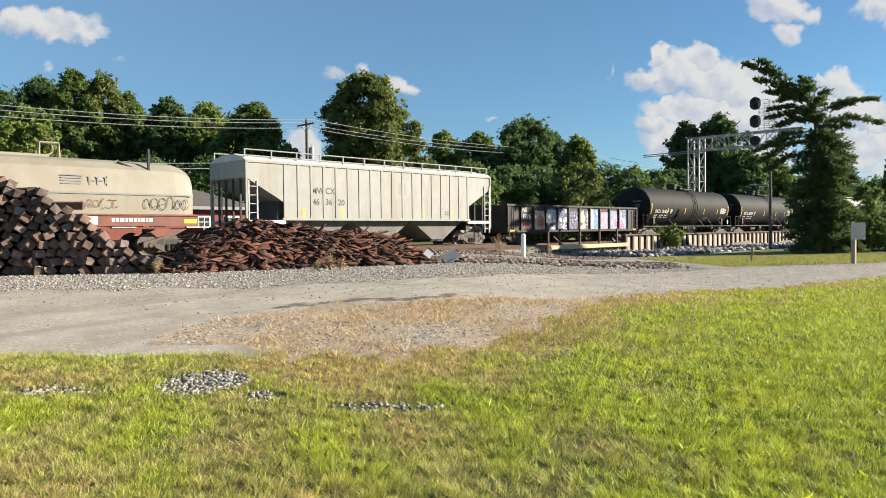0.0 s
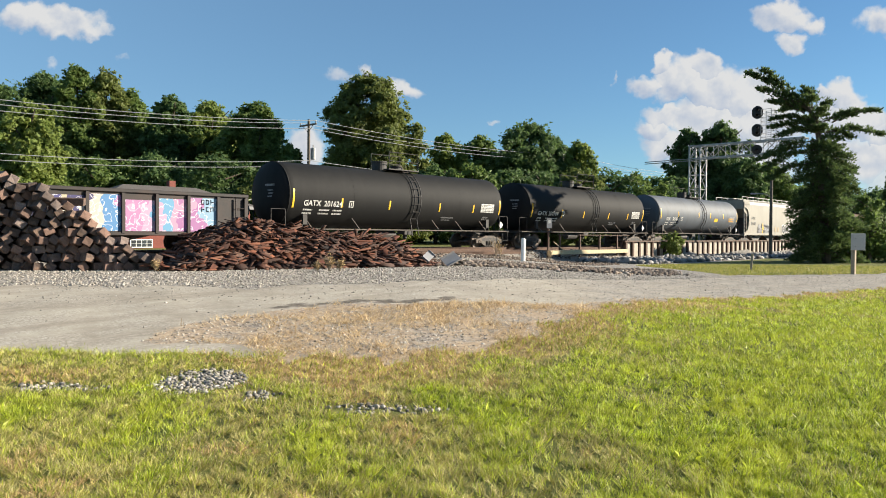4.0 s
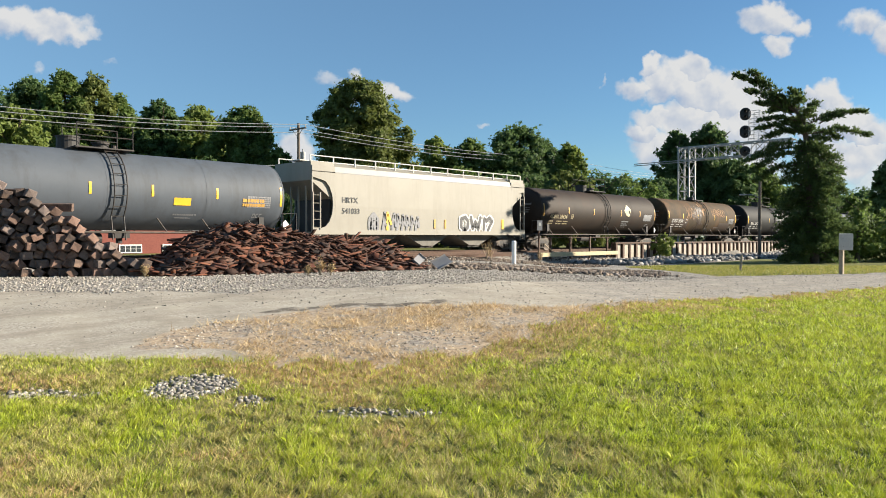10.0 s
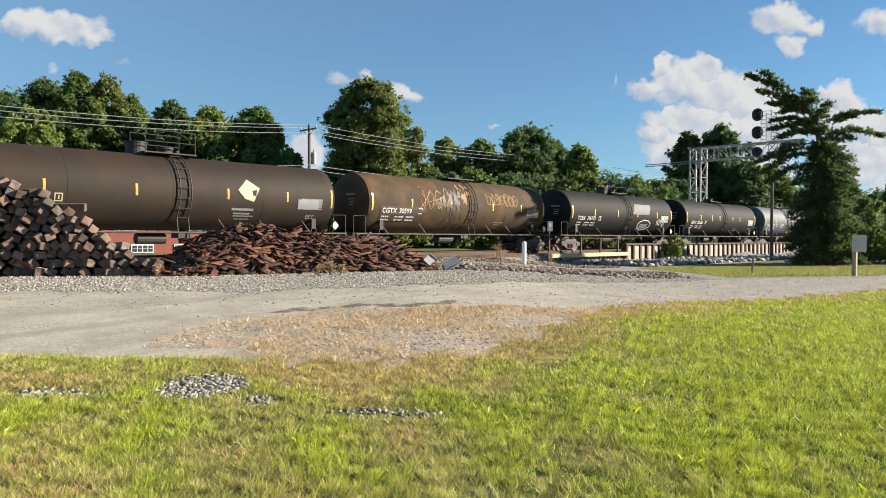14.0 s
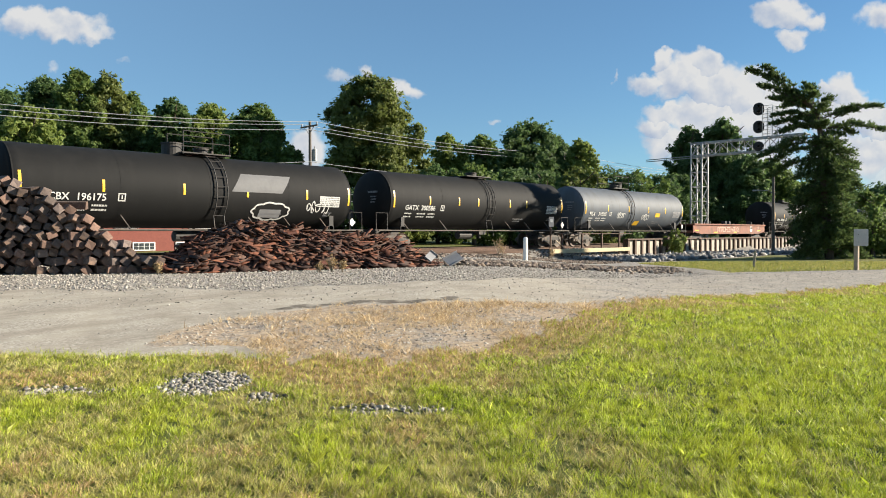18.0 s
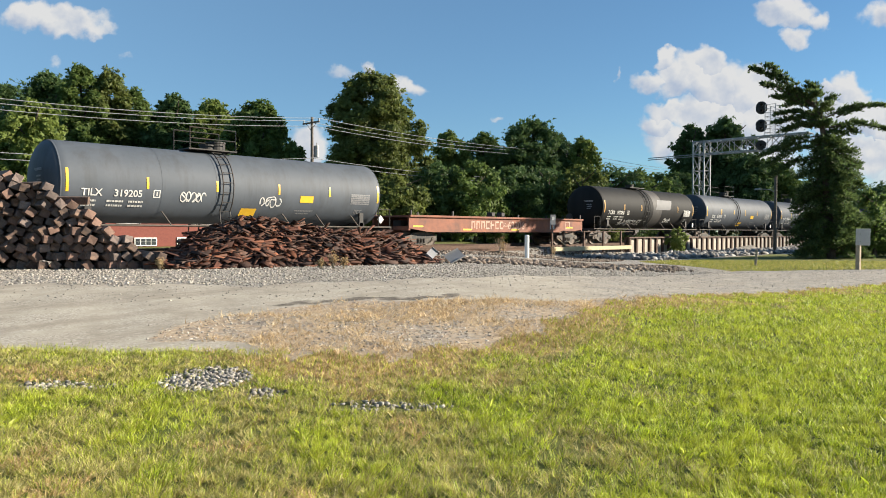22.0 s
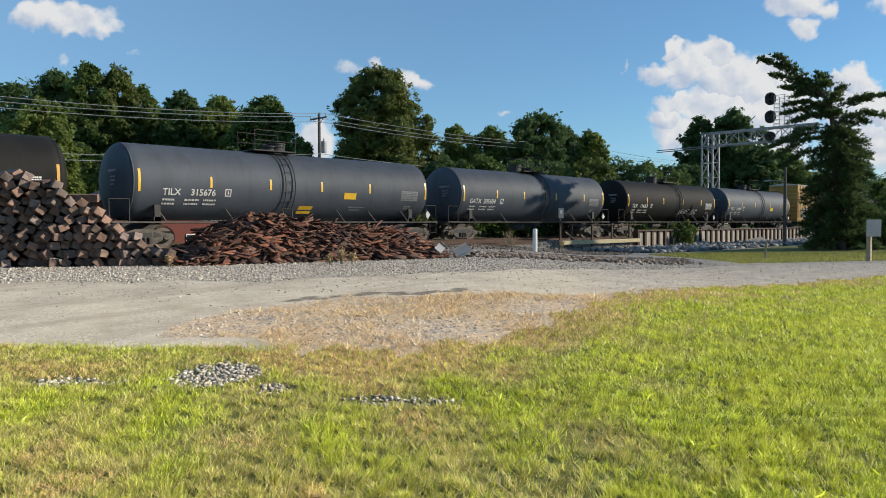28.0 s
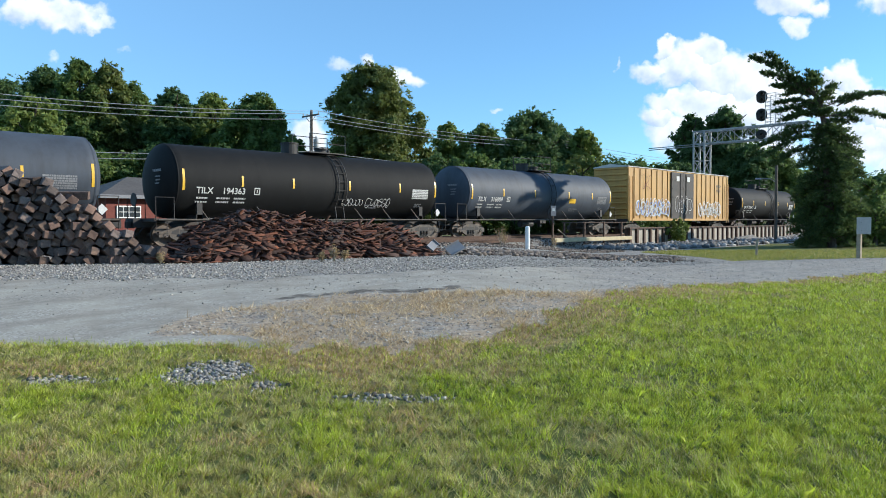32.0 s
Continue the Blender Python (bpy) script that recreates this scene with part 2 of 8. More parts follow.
def island_mat(name, colours, rough=0.7, metal=0.0, wide=None, wide_scale=0.3, mottle=0.0, translucent=0.0, bump=0.0):
    """Many small pieces in one mesh, each with its own tone; wide: a second colour in patches."""
    m = bpy.data.materials.new(name)
    m.use_nodes = True
    n, l = m.node_tree.nodes, m.node_tree.links
    b = n["Principled BSDF"]
    b.inputs["Roughness"].default_value = rough
    b.inputs["Metallic"].default_value = metal
    b.inputs["Specular IOR Level"].default_value = 0.3
    ge = n.new("ShaderNodeNewGeometry")
    rp = n.new("ShaderNodeValToRGB")
    e = rp.color_ramp.elements
    while len(e) < len(colours):
        e.new(0.5)
    for i, cc in enumerate(colours):
        e[i].position = i / (len(colours) - 1)
        e[i].color = (*cc, 1)
    l.new(ge.outputs["Random Per Island"], rp.inputs[0])
    col = rp.outputs[0]
    tc = n.new("ShaderNodeTexCoord")
    if wide:
        no = n.new("ShaderNodeTexNoise")
        no.inputs["Scale"].default_value = wide_scale
        no.inputs["Detail"].default_value = 4
        l.new(tc.outputs["Object"], no.inputs["Vector"])
        mr = n.new("ShaderNodeMapRange")
        mr.inputs["From Min"].default_value, mr.inputs["From Max"].default_value = 0.4, 0.62
        mr.inputs["To Max"].default_value = 0.5
        l.new(no.outputs["Fac"], mr.inputs["Value"])
        mx = n.new("ShaderNodeMix")
        mx.data_type = "RGBA"
        mx.blend_type = "MIX"
        l.new(mr.outputs[0], mx.inputs[0])
        l.new(col, mx.inputs[6])
        mx.inputs[7].default_value = (*wide, 1)
        col = mx.outputs[2]
    if mottle:          # lush and thin spots
        no = n.new("ShaderNodeTexNoise")
        no.inputs["Scale"].default_value, no.inputs["Detail"].default_value, no.inputs["Roughness"].default_value = 5.0, 5, 0.7
        l.new(tc.outputs["Object"], no.inputs["Vector"])
        mr = n.new("ShaderNodeMapRange")
        mr.inputs["From Min"].default_value, mr.inputs["From Max"].default_value = 0.34, 0.66
        mr.inputs["To Min"].default_value, mr.inputs["To Max"].default_value = 1 - mottle, 1 + 0.7 * mottle
        l.new(no.outputs["Fac"], mr.inputs["Value"])
        hs = n.new("ShaderNodeHueSaturation")
        l.new(mr.outputs[0], hs.inputs["Value"])
        l.new(col, hs.inputs["Color"])
        col = hs.outputs[0]
    l.new(col, b.inputs["Base Color"])
    if bump:
        nb = n.new("ShaderNodeTexNoise")
        nb.inputs["Scale"].default_value = 30
        l.new(tc.outputs["Object"], nb.inputs["Vector"])
        bp = n.new("ShaderNodeBump")
        bp.inputs["Strength"].default_value = bump
        bp.inputs["Distance"].default_value = 0.01
        l.new(nb.outputs["Fac"], bp.inputs["Height"])
        l.new(bp.outputs[0], b.inputs["Normal"])
    if translucent:
        tr = n.new("ShaderNodeBsdfTranslucent")
        l.new(col, tr.inputs[0])
        ms = n.new("ShaderNodeMixShader")
        ms.inputs[0].default_value = translucent
        l.new(b.outputs[0], ms.inputs[1])
        l.new(tr.outputs[0], ms.inputs[2])
        l.new(ms.outputs[0], n["Material Output"].inputs["Surface"])
    return m


DARK = mat("grimy_black_steel", (0.030, 0.027, 0.025), (0.018, 0.016, 0.015), 3, 0.7, stain=(0.09, 0.05, 0.03), stain_amt=0.4)
TRUCK = mat("dusty_cast_steel", (0.10, 0.085, 0.07), (0.045, 0.038, 0.032), 4, 0.75, stain=(0.13, 0.08, 0.05), stain_scale=2)
WHEEL = mat("wheel_steel", (0.12, 0.085, 0.06), (0.06, 0.045, 0.035), 5, 0.6, 0.2)
TANK_BLACK = mat("black_tank_paint", (0.0075, 0.0076, 0.0076), (0.0060, 0.0061, 0.0061), 0.8, 0.72, bump=0.03, spec=0.2, stain=(0.0155, 0.0148, 0.0138), stain_amt=0.5, streak=True, stain_scale=1.2)
TANK_GREY = mat("grey_tank_paint", (0.076, 0.087, 0.103), (0.064, 0.075, 0.090), 0.8, 0.65, spec=0.35, bump=0.03, stain=(0.044, 0.044, 0.044), stain_amt=0.5, streak=True, stain_scale=1.5)
TANK_SLATE = mat("slate_grey_tank_paint", (0.056, 0.066, 0.083), (0.046, 0.055, 0.070), 0.8, 0.65, spec=0.35, bump=0.03, stain=(0.0289, 0.0289, 0.03251), stain_amt=0.5, streak=True, stain_scale=1.5)
TANK_PALE = mat("pale_grey_tank_paint", (0.22, 0.2376, 0.2464), (0.1848, 0.198, 0.2068), 0.8, 0.5, bump=0.03, stain=(0.1056, 0.1056, 0.1056), stain_amt=0.5, streak=True, stain_scale=1.5)
TANK_BROWN = mat("rust_dusted_black_paint", (0.029, 0.019, 0.0125), (0.019, 0.0135, 0.0098), 0.7, 0.7, bump=0.05, spec=0.25, stain=(0.036, 0.0175, 0.0105), stain_amt=0.55, stain_scale=0.8)
TANK_RUST = mat("peeling_rusty_paint", (0.066, 0.043, 0.021), (0.038, 0.027, 0.015), 0.9, 0.8, spec=0.25, bump=0.1, stain=(0.13, 0.060, 0.022), stain_amt=0.7, stain_scale=0.6, streak=False)
YELLOW = mat("yellow_reflective_strip", (0.72, 0.432, 0.027), (0.648, 0.378, 0.027), 5, 0.4, bump=0.02)
WHITE = mat("white_stencil_paint", (0.561, 0.5525, 0.527), (0.476, 0.4675, 0.442), 6, 0.6, bump=0.02)
BLACKINK = mat("black_stencil_paint", (0.04, 0.04, 0.045), (0.03, 0.03, 0.03), 6, 0.6, bump=0.02)
GREYINK = mat("faded_grey_paint", (0.2074, 0.2074, 0.2131), (0.1728, 0.1728, 0.1786), 3, 0.6, bump=0.02)
OCHRE = mat("ochre_stencil_paint", (0.5, 0.28, 0.05), (0.42, 0.22, 0.04), 5, 0.6, bump=0.02)
CREAM_RIB = mat("weathered_cream_steel", (0.262, 0.262, 0.240), (0.228, 0.226, 0.205), 1.5, 0.6, stain=(0.1885, 0.1499, 0.1071), stain_amt=0.7, streak=True, stain_scale=1.8)
CREAM = mat("clean_cream_steel", (0.2399, 0.2225, 0.1821), (0.2167, 0.1994, 0.1619), 0.7, 0.55, stain=(0.1734, 0.1502, 0.1156), stain_amt=0.5, streak=True, stain_scale=1.1)
HOOD = mat("stained_cream_hood", (0.262, 0.240, 0.185), (0.228, 0.205, 0.157), 0.9, 0.6, stain=(0.215, 0.172, 0.122), stain_amt=0.7, streak=True, stain_scale=1.0)
REDBROWN = mat("red_brown_underframe", (0.20, 0.06, 0.035), (0.13, 0.045, 0.03), 2, 0.65, stain=(0.07, 0.045, 0.035), stain_amt=0.6, stain_scale=1.2)
FLATRED = mat("faded_oxide_red_paint", (0.255, 0.08925, 0.04675), (0.1615, 0.0595, 0.0357), 1.6, 0.75, stain=(0.07225, 0.0425, 0.0323), stain_amt=0.75, stain_scale=0.9)
GONDOLA = mat("black_brown_gondola_paint", (0.02728, 0.01984, 0.01786), (0.01637, 0.01339, 0.0124), 1.5, 0.7, stain=(0.05952, 0.02976, 0.01984), stain_amt=0.55, stain_scale=1.0)
BOXYELLOW = mat("yellow_boxcar_paint", (0.4752, 0.264, 0.0594), (0.4092, 0.2244, 0.0528), 1.0, 0.6, stain=(0.2772, 0.1584, 0.0528), stain_amt=0.5, streak=True, stain_scale=1.2)
ROOFGREY = mat("galvanised_roof_sheet", (0.527, 0.5185, 0.493), (0.442, 0.4335, 0.4165), 1.5, 0.5, stain=(0.2975, 0.255, 0.2125), stain_scale=0.6)
STEEL_G = mat("galvanised_steel", (0.35, 0.35, 0.343), (0.28, 0.28, 0.273), 3, 0.5, 0.3, stain=(0.231, 0.217, 0.196), stain_scale=1)
RAILRUST = mat("rusty_rail_steel", (0.0975, 0.04875, 0.02681), (0.0585, 0.02925, 0.01706), 5, 0.8, bump=0.2)
TIEWOOD = mat("creosoted_tie_wood", (0.145, 0.095, 0.073), (0.05, 0.033, 0.027), 9, 0.85, bump=0.6, bscale=30, stain=(0.20, 0.125, 0.075), stain_scale=4, stain_amt=0.6, per=0.45)
SIGNWOOD = mat("weathered_post_wood", (0.36, 0.29, 0.20), (0.27, 0.21, 0.14), 8, 0.8, bump=0.4)
POLEWOOD = mat("grey_utility_pole_wood", (0.136, 0.108, 0.084), (0.088, 0.072, 0.056), 6, 0.85, bump=0.4)
CABLE = mat("aluminium_cable", (0.42, 0.42, 0.42), (0.32, 0.32, 0.32), 3, 0.5, 0.2, bump=0)
WHITEPOST = mat("white_plastic_post", (0.78, 0.77, 0.74), (0.70, 0.69, 0.66), 4, 0.5, bump=0.03)
BARK = mat("tree_bark", (0.12, 0.09, 0.065), (0.07, 0.052, 0.04), 6, 0.9, bump=0.8, bscale=18)
BRICK = mat("red_brick_wall", (0.1913, 0.05419, 0.03825), (0.1402, 0.03825, 0.02869), 12, 0.85, bump=0.3)
SHINGLE = mat("brown_grey_shingles", (0.102, 0.09, 0.081), (0.072, 0.063, 0.057), 7, 0.9, bump=0.4, stain=(0.054, 0.048, 0.042))
SHEETPILE = mat("pale_weathered_panel", (0.4051, 0.3661, 0.3038), (0.335, 0.2999, 0.2415), 3, 0.8, bump=0.2, stain=(0.1558, 0.1091, 0.07011), stain_amt=0.75, streak=True, stain_scale=2, per=0.12)
WALLPOST = mat("rusted_wall_steel", (0.10, 0.055, 0.035), (0.06, 0.035, 0.025), 4, 0.8, bump=0.2)
FADEDINK = mat("faded_pinkish_lettering", (0.46, 0.32, 0.25), (0.30, 0.16, 0.11), 3, 0.75, bump=0.02)
PANELGREY = mat("dull_grey_cover_paint", (0.115, 0.115, 0.118), (0.09, 0.09, 0.093), 2, 0.7, bump=0.02)
# ---------- ground ----------
CO, SI = math.cos(HEAD), math.sin(HEAD)
TRACK_Y, RAIL_Z = 29.15, 0.55


def sstep(v):
    v = np.clip(v, 0, 1)
    return v * v * (3 - 2 * v)


def plan(lat, dep):
    """From metres to the right of and ahead of the standing point to the world's x, y."""
    return SI * lat + CO * dep, -CO * lat + SI * dep


def height(x, y):
    """The ground's height."""
    x, y = np.asarray(x, float), np.asarray(y, float)
    dep, lat = CO * x + SI * y, SI * x - CO * y
    w = 1 - sstep((lat + 1) / 9)
    h = 0.42 * sstep((dep - 5) / 13) * w - 0.3 * sstep((dep - 26) / 20) * (1 - w)
    bed = 0.40 - np.maximum(27.6 - y, 0) * np.where(x > 46.5, 2.0, 0.45) - np.maximum(y - 37.1, 0) * 0.45      # ballast shoulder
    h = np.where(np.abs(y - 31.5) < 9, np.maximum(h, bed), h)
    h = h + 0.006 * np.sin(x * 2.7 + y * 0.6) * np.sin(y * 2.3 - x * 0.9)
    return h


def ground_z(x, y):
    return float(height(x, y))


# edges as (metres to the right, metres ahead)
LAWN = ((-30, -9, -5, -2, -1, 0, 0.9, 2.2, 3.6, 5.2, 12, 25, 60), (8.0, 8.15, 8.2, 8.1, 8.0, 8.3, 9.5, 12.4, 14.2, 15.8, 20.8, 28, 50))
ROADFAR = ((-30, -12, -4, 0, 3.3, 8, 16, 30, 60), (14, 14.3, 14.4, 16.4, 20, 25, 28, 38, 62))
PATCHFAR = ((-4.3, -2.8, -0.8, 2, 4.8, 9), (9.2, 11.7, 12.5, 13.0, 15.4, 18.6))


def wob(a, b, k=1.0):
    return k * (np.sin(a * 2.3 + b) * 0.5 + np.sin(a * 5.1 - b * 1.7) * 0.3 + np.sin(a * 11.3 + b * 3.1) * 0.2)


def zones(lat, dep):
    """How much of each surface: lawn, asphalt, gravel, dry."""
    e1 = np.interp(lat, *LAWN) + wob(lat, dep, 0.15) + np.where(lat > -2.5, 0.45, 0.0) * wob(lat * 2.1 + 1, dep * 2.3)
    e2 = np.interp(lat, *ROADFAR) + wob(lat, dep, 0.35)
    e3 = np.interp(lat, *PATCHFAR) + wob(lat, dep, 0.25)
    lawn = sstep((e1 - dep) / 0.5 + 0.5)
    far_grass = sstep((lat - 9.2) / 1.5) * sstep((21.0 - (-CO * lat + SI * dep)) / 0.8) * sstep((dep - e2 - 0.6) / 1.0)
    lawn = np.maximum(lawn, far_grass)
    patch = sstep((dep - e1 + 0.4) / 0.5) * sstep((e3 - dep) / 0.4 + 0.5) * sstep((lat + 4.3) / 0.8)
    strip = sstep((-1.9 - lat) / 0.5) * sstep((e1 + 0.75 - dep) / 0.3)
    patch = patch * (1 - strip)
    gravel = sstep((dep - e2) / 1.0 + 0.5) * (1 - far_grass)
    return lawn, patch, gravel


angles = np.concatenate([np.linspace(-44, 44, 240), np.linspace(46, 314, 60)])
radii = np.concatenate([[0.02], np.geomspace(1.5, 60, 260), np.geomspace(66, 3000, 24)])
aa, rr = np.meshgrid(np.radians(angles), radii, indexing="ij")
g_lat, g_dep = (np.sin(aa) * rr).ravel(), (np.cos(aa) * rr).ravel()
g_x, g_y = plan(g_lat, g_dep)
g_z = height(g_x, g_y)
na, nr = len(angles), len(radii)
idx = np.arange(na * nr).reshape(na, nr)
f1 = np.roll(idx, -1, axis=0)
quads = np.stack([idx[:, :-1], idx[:, 1:], f1[:, 1:], f1[:, :-1]], -1).reshape(-1, 4)
rim = idx[:, 0]
cap = np.stack([rim[:na // 2 - 1], rim[1:na // 2], rim[::-1][1:na // 2], rim[::-1][:na // 2 - 1]], -1)      # closes the middle
quads = np.concatenate([quads, cap])


def ground_material():
    m = bpy.data.materials.new("lawn_road_and_gravel")
    m.use_nodes = True
    n, l = m.node_tree.nodes, m.node_tree.links
    b = n["Principled BSDF"]
    b.inputs["Roughness"].default_value = 0.9
    b.inputs["Specular IOR Level"].default_value = 0.2
    tc = n.new("ShaderNodeTexCoord")

    def noise_tex(scale, detail=5, rough=0.6):
        t = n.new("ShaderNodeTexNoise")
        t.inputs["Scale"].default_value, t.inputs["Detail"].default_value, t.inputs["Roughness"].default_value = scale, detail, rough
        l.new(tc.outputs["Object"], t.inputs["Vector"])
        return t.outputs["Fac"]

    def ramp(fac, *stops):
        r = n.new("ShaderNodeValToRGB")
        e = r.color_ramp.elements
        while len(e) < len(stops):
            e.new(0.5)
        for i, (p, cc) in enumerate(stops):
            e[i].position, e[i].color = p, (*cc, 1)
        l.new(fac, r.inputs[0])
        return r.outputs[0]

    def mixc(fac, a, c2):
        x = n.new("ShaderNodeMix")
        x.data_type = "RGBA"
        l.new(fac, x.inputs[0])
        l.new(a, x.inputs[6])
        l.new(c2, x.inputs[7])
        return x.outputs[2]

    def attr(name, scale=3.0, amt=0.5):
        a = n.new("ShaderNodeAttribute")
        a.attribute_name = name
        s = n.new("ShaderNodeMath")
        s.operation = "MULTIPLY_ADD"
        l.new(noise_tex(scale, 6), s.inputs[0])
        s.inputs[1].default_value, s.inputs[2].default_value = amt, -amt / 2
        ad = n.new("ShaderNodeMath")
        ad.operation = "ADD"
        l.new(a.outputs["Fac"], ad.inputs[0])
        l.new(s.outputs[0], ad.inputs[1])
        r = n.new("ShaderNodeMapRange")
        r.interpolation_type = "SMOOTHSTEP"
        r.inputs["From Min"].default_value, r.inputs["From Max"].default_value = 0.38, 0.62
        l.new(ad.outputs[0], r.inputs["Value"])
        return r.outputs[0]

    vor = n.new("ShaderNodeTexVoronoi")
    vor.inputs["Scale"].default_value = 22
    l.new(tc.outputs["Object"], vor.inputs["Vector"])
    vor3 = n.new("ShaderNodeTexVoronoi")
    vor3.inputs["Scale"].default_value = 34
    l.new(tc.outputs["Object"], vor3.inputs["Vector"])
    vor2 = n.new("ShaderNodeTexVoronoi")
    vor2.inputs["Scale"].default_value = 60
    l.new(tc.outputs["Object"], vor2.inputs["Vector"])
    worn = ramp(noise_tex(0.9, 10, 0.75), (0.32, (0.235, 0.205, 0.16)), (0.5, (0.345, 0.305, 0.242)), (0.68, (0.46, 0.415, 0.335)))
    grit = ramp(vor3.outputs["Color"], (0.1, (0.20, 0.18, 0.15)), (0.5, (0.39, 0.35, 0.29)), (0.9, (0.56, 0.51, 0.43)))
    asphalt = mixc(ramp(noise_tex(1.6, 8, 0.75), (0.42, (0.05, 0.05, 0.05)), (0.64, (0.75, 0.75, 0.75))), worn, grit)
    mp = n.new("ShaderNodeMapping")
    mp.inputs["Rotation"].default_value = (0, 0, math.pi / 2 - HEAD)
    mp.inputs["Scale"].default_value = (0.12, 1.5, 1.0)
    l.new(tc.outputs["Object"], mp.inputs[0])
    tracks = n.new("ShaderNodeTexNoise")
    tracks.inputs["Scale"].default_value, tracks.inputs["Detail"].default_value, tracks.inputs["Roughness"].default_value = 1.0, 7, 0.65
    l.new(mp.outputs[0], tracks.inputs["Vector"])
    damp = ramp(noise_tex(7, 6, 0.7), (0.35, (0.21, 0.18, 0.14)), (0.65, (0.33, 0.285, 0.225)))
    asphalt = mixc(ramp(tracks.outputs["Fac"], (0.50, (0, 0, 0)), (0.64, (0.8, 0.8, 0.8))), asphalt, damp)
    stone = ramp(vor.outputs["Color"], (0.1, (0.13, 0.115, 0.10)), (0.5, (0.25, 0.225, 0.195)), (0.9, (0.40, 0.37, 0.32)))
    soil = ramp(noise_tex(11, 9, 0.8), (0.35, (0.16, 0.11, 0.07)), (0.5, (0.38, 0.29, 0.195)), (0.68, (0.56, 0.46, 0.335)))
    thatch = ramp(noise_tex(9, 8, 0.75), (0.35, (0.15, 0.105, 0.045)), (0.55, (0.30, 0.215, 0.10)), (0.7, (0.46, 0.35, 0.19)))
    turf = ramp(noise_tex(2.2, 8, 0.7), (0.3, (0.05, 0.06, 0.015)), (0.5, (0.11, 0.12, 0.028)), (0.7, (0.24, 0.21, 0.07)))
    col = mixc(attr("gravel", 1.5, 0.5), asphalt, stone)
    dry = mixc(ramp(noise_tex(2.5, 6, 0.7), (0.47, (0.0, 0.0, 0.0)), (0.60, (0.85, 0.85, 0.85))), soil, stone)
    crust = ramp(noise_tex(14, 7, 0.75), (0.35, (0.055, 0.045, 0.036)), (0.6, (0.17, 0.145, 0.115)))
    col = mixc(attr("crust", 3.0, 1.1), col, crust)
    col = mixc(attr("patch", 3, 0.7), col, dry)
    turf = mixc(attr("dry", 4, 0.7), turf, thatch)
    col = mixc(attr("lawn", 3, 0.45), col, turf)
    l.new(col, b.inputs["Base Color"])
    bp = n.new("ShaderNodeBump")
    bp.inputs["Strength"].default_value = 0.22
    bp.inputs["Distance"].default_value = 0.02
    l.new(vor2.outputs["Distance"], bp.inputs["Height"])
    l.new(bp.outputs[0], b.inputs["Normal"])
    return m


GROUND = ground_material()
gme = raw_mesh("ground", np.stack([g_x, g_y, g_z], 1), quads, GROUND, True)
g_lawn, g_patch, g_gravel = zones(g_lat, g_dep)
g_gravel = np.maximum(g_gravel, 0.52 * sstep((g_lat + 0.5) / 4) * (g_dep > 0))
track_zone = sstep((5.9 - np.abs(g_y - 31.5)) / 0.6)
g_gravel = np.maximum(g_gravel, track_zone)
g_lawn = np.where(g_y > 38, np.maximum(g_lawn, sstep((g_y - 38) / 3)), g_lawn) * (1 - track_zone)
g_edge = np.interp(g_lat, *LAWN) - g_dep
g_dry = 0.95 * np.exp(-np.maximum(g_edge, 0) / 2.6) * np.where(g_lat > -2.4, 1, 0.4) * (g_dep > 0) * (g_edge > -1)
g_far = g_dep - np.interp(g_lat, *PATCHFAR) - wob(g_lat, g_dep, 0.25)
g_crust = 0.62 * np.exp(-((g_far - 0.35) / 0.42) ** 2) * sstep((g_lat + 3.6) / 0.8) * sstep((1.2 - g_lat) / 1.6)
for name, arr in (("lawn", g_lawn), ("patch", g_patch), ("gravel", g_gravel), ("dry", g_dry), ("crust", g_crust)):
    at = gme.attributes.new(name, "FLOAT", "POINT")
    at.data.foreach_set("value", arr.astype(np.float32))
tagged(new("ground", gme), "lawn, dusty asphalt drive and pale gravel beside a railway", "ground", kind="structure")

# ---------- track ----------


def rail_profile(length):
    bm = bmesh.new()
    add_box(bm, (0, 0, -0.02), (length, 0.07, 0.04))
    add_box(bm, (0, 0, -0.09), (length, 0.018, 0.11))
    add_box(bm, (0, 0, -0.155), (length, 0.14, 0.02))
    return bm


def track(y, z, x0, x1):
    t = empty("railway_track", pose((x0 + x1) / 2, y, z))
    tagged(t, "railway track with rusty rails on dark wooden ties", "railway track")
    me = mesh_of(rail_profile(x1 - x0), "rail")
    for s in (-0.7525, 0.7525):
        put("rail", me, RAILRUST, t, pose(0, s, 0))
    bm = bmesh.new()
    add_box(bm, (0, 0, -0.25), (0.22, 2.6, 0.17))
    bevelled(bm, 0.015)
    tie = mesh_of(bm, "tie")
    return t, tie


for ty in (TRACK_Y, TRACK_Y + 4.4):
    tr, tie_me = track(ty, RAIL_Z, -60, 420)
    k = 0
    x = -6.0
    while x < 112 and ty < 30:
        put("tie", tie_me, TIEWOOD, tr, pose(x - 180 + random.uniform(-0.02, 0.02), random.uniform(-0.04, 0.04), 0))
        x += 0.52
    bm = bmesh.new()
    for i in range(-110, 460):
        xx = i * 0.52
        if ty < 30 and -6.1 < xx < 112:
            continue
        add_box(bm, (xx - 180, 0, -0.25), (0.22, 2.6, 0.17))
    tagged(part("ties", bm, TIEWOOD, tr), kind="stuff")

# ---------- railway cars ----------
# Each car stands at its middle on the rail; -y is its near side.


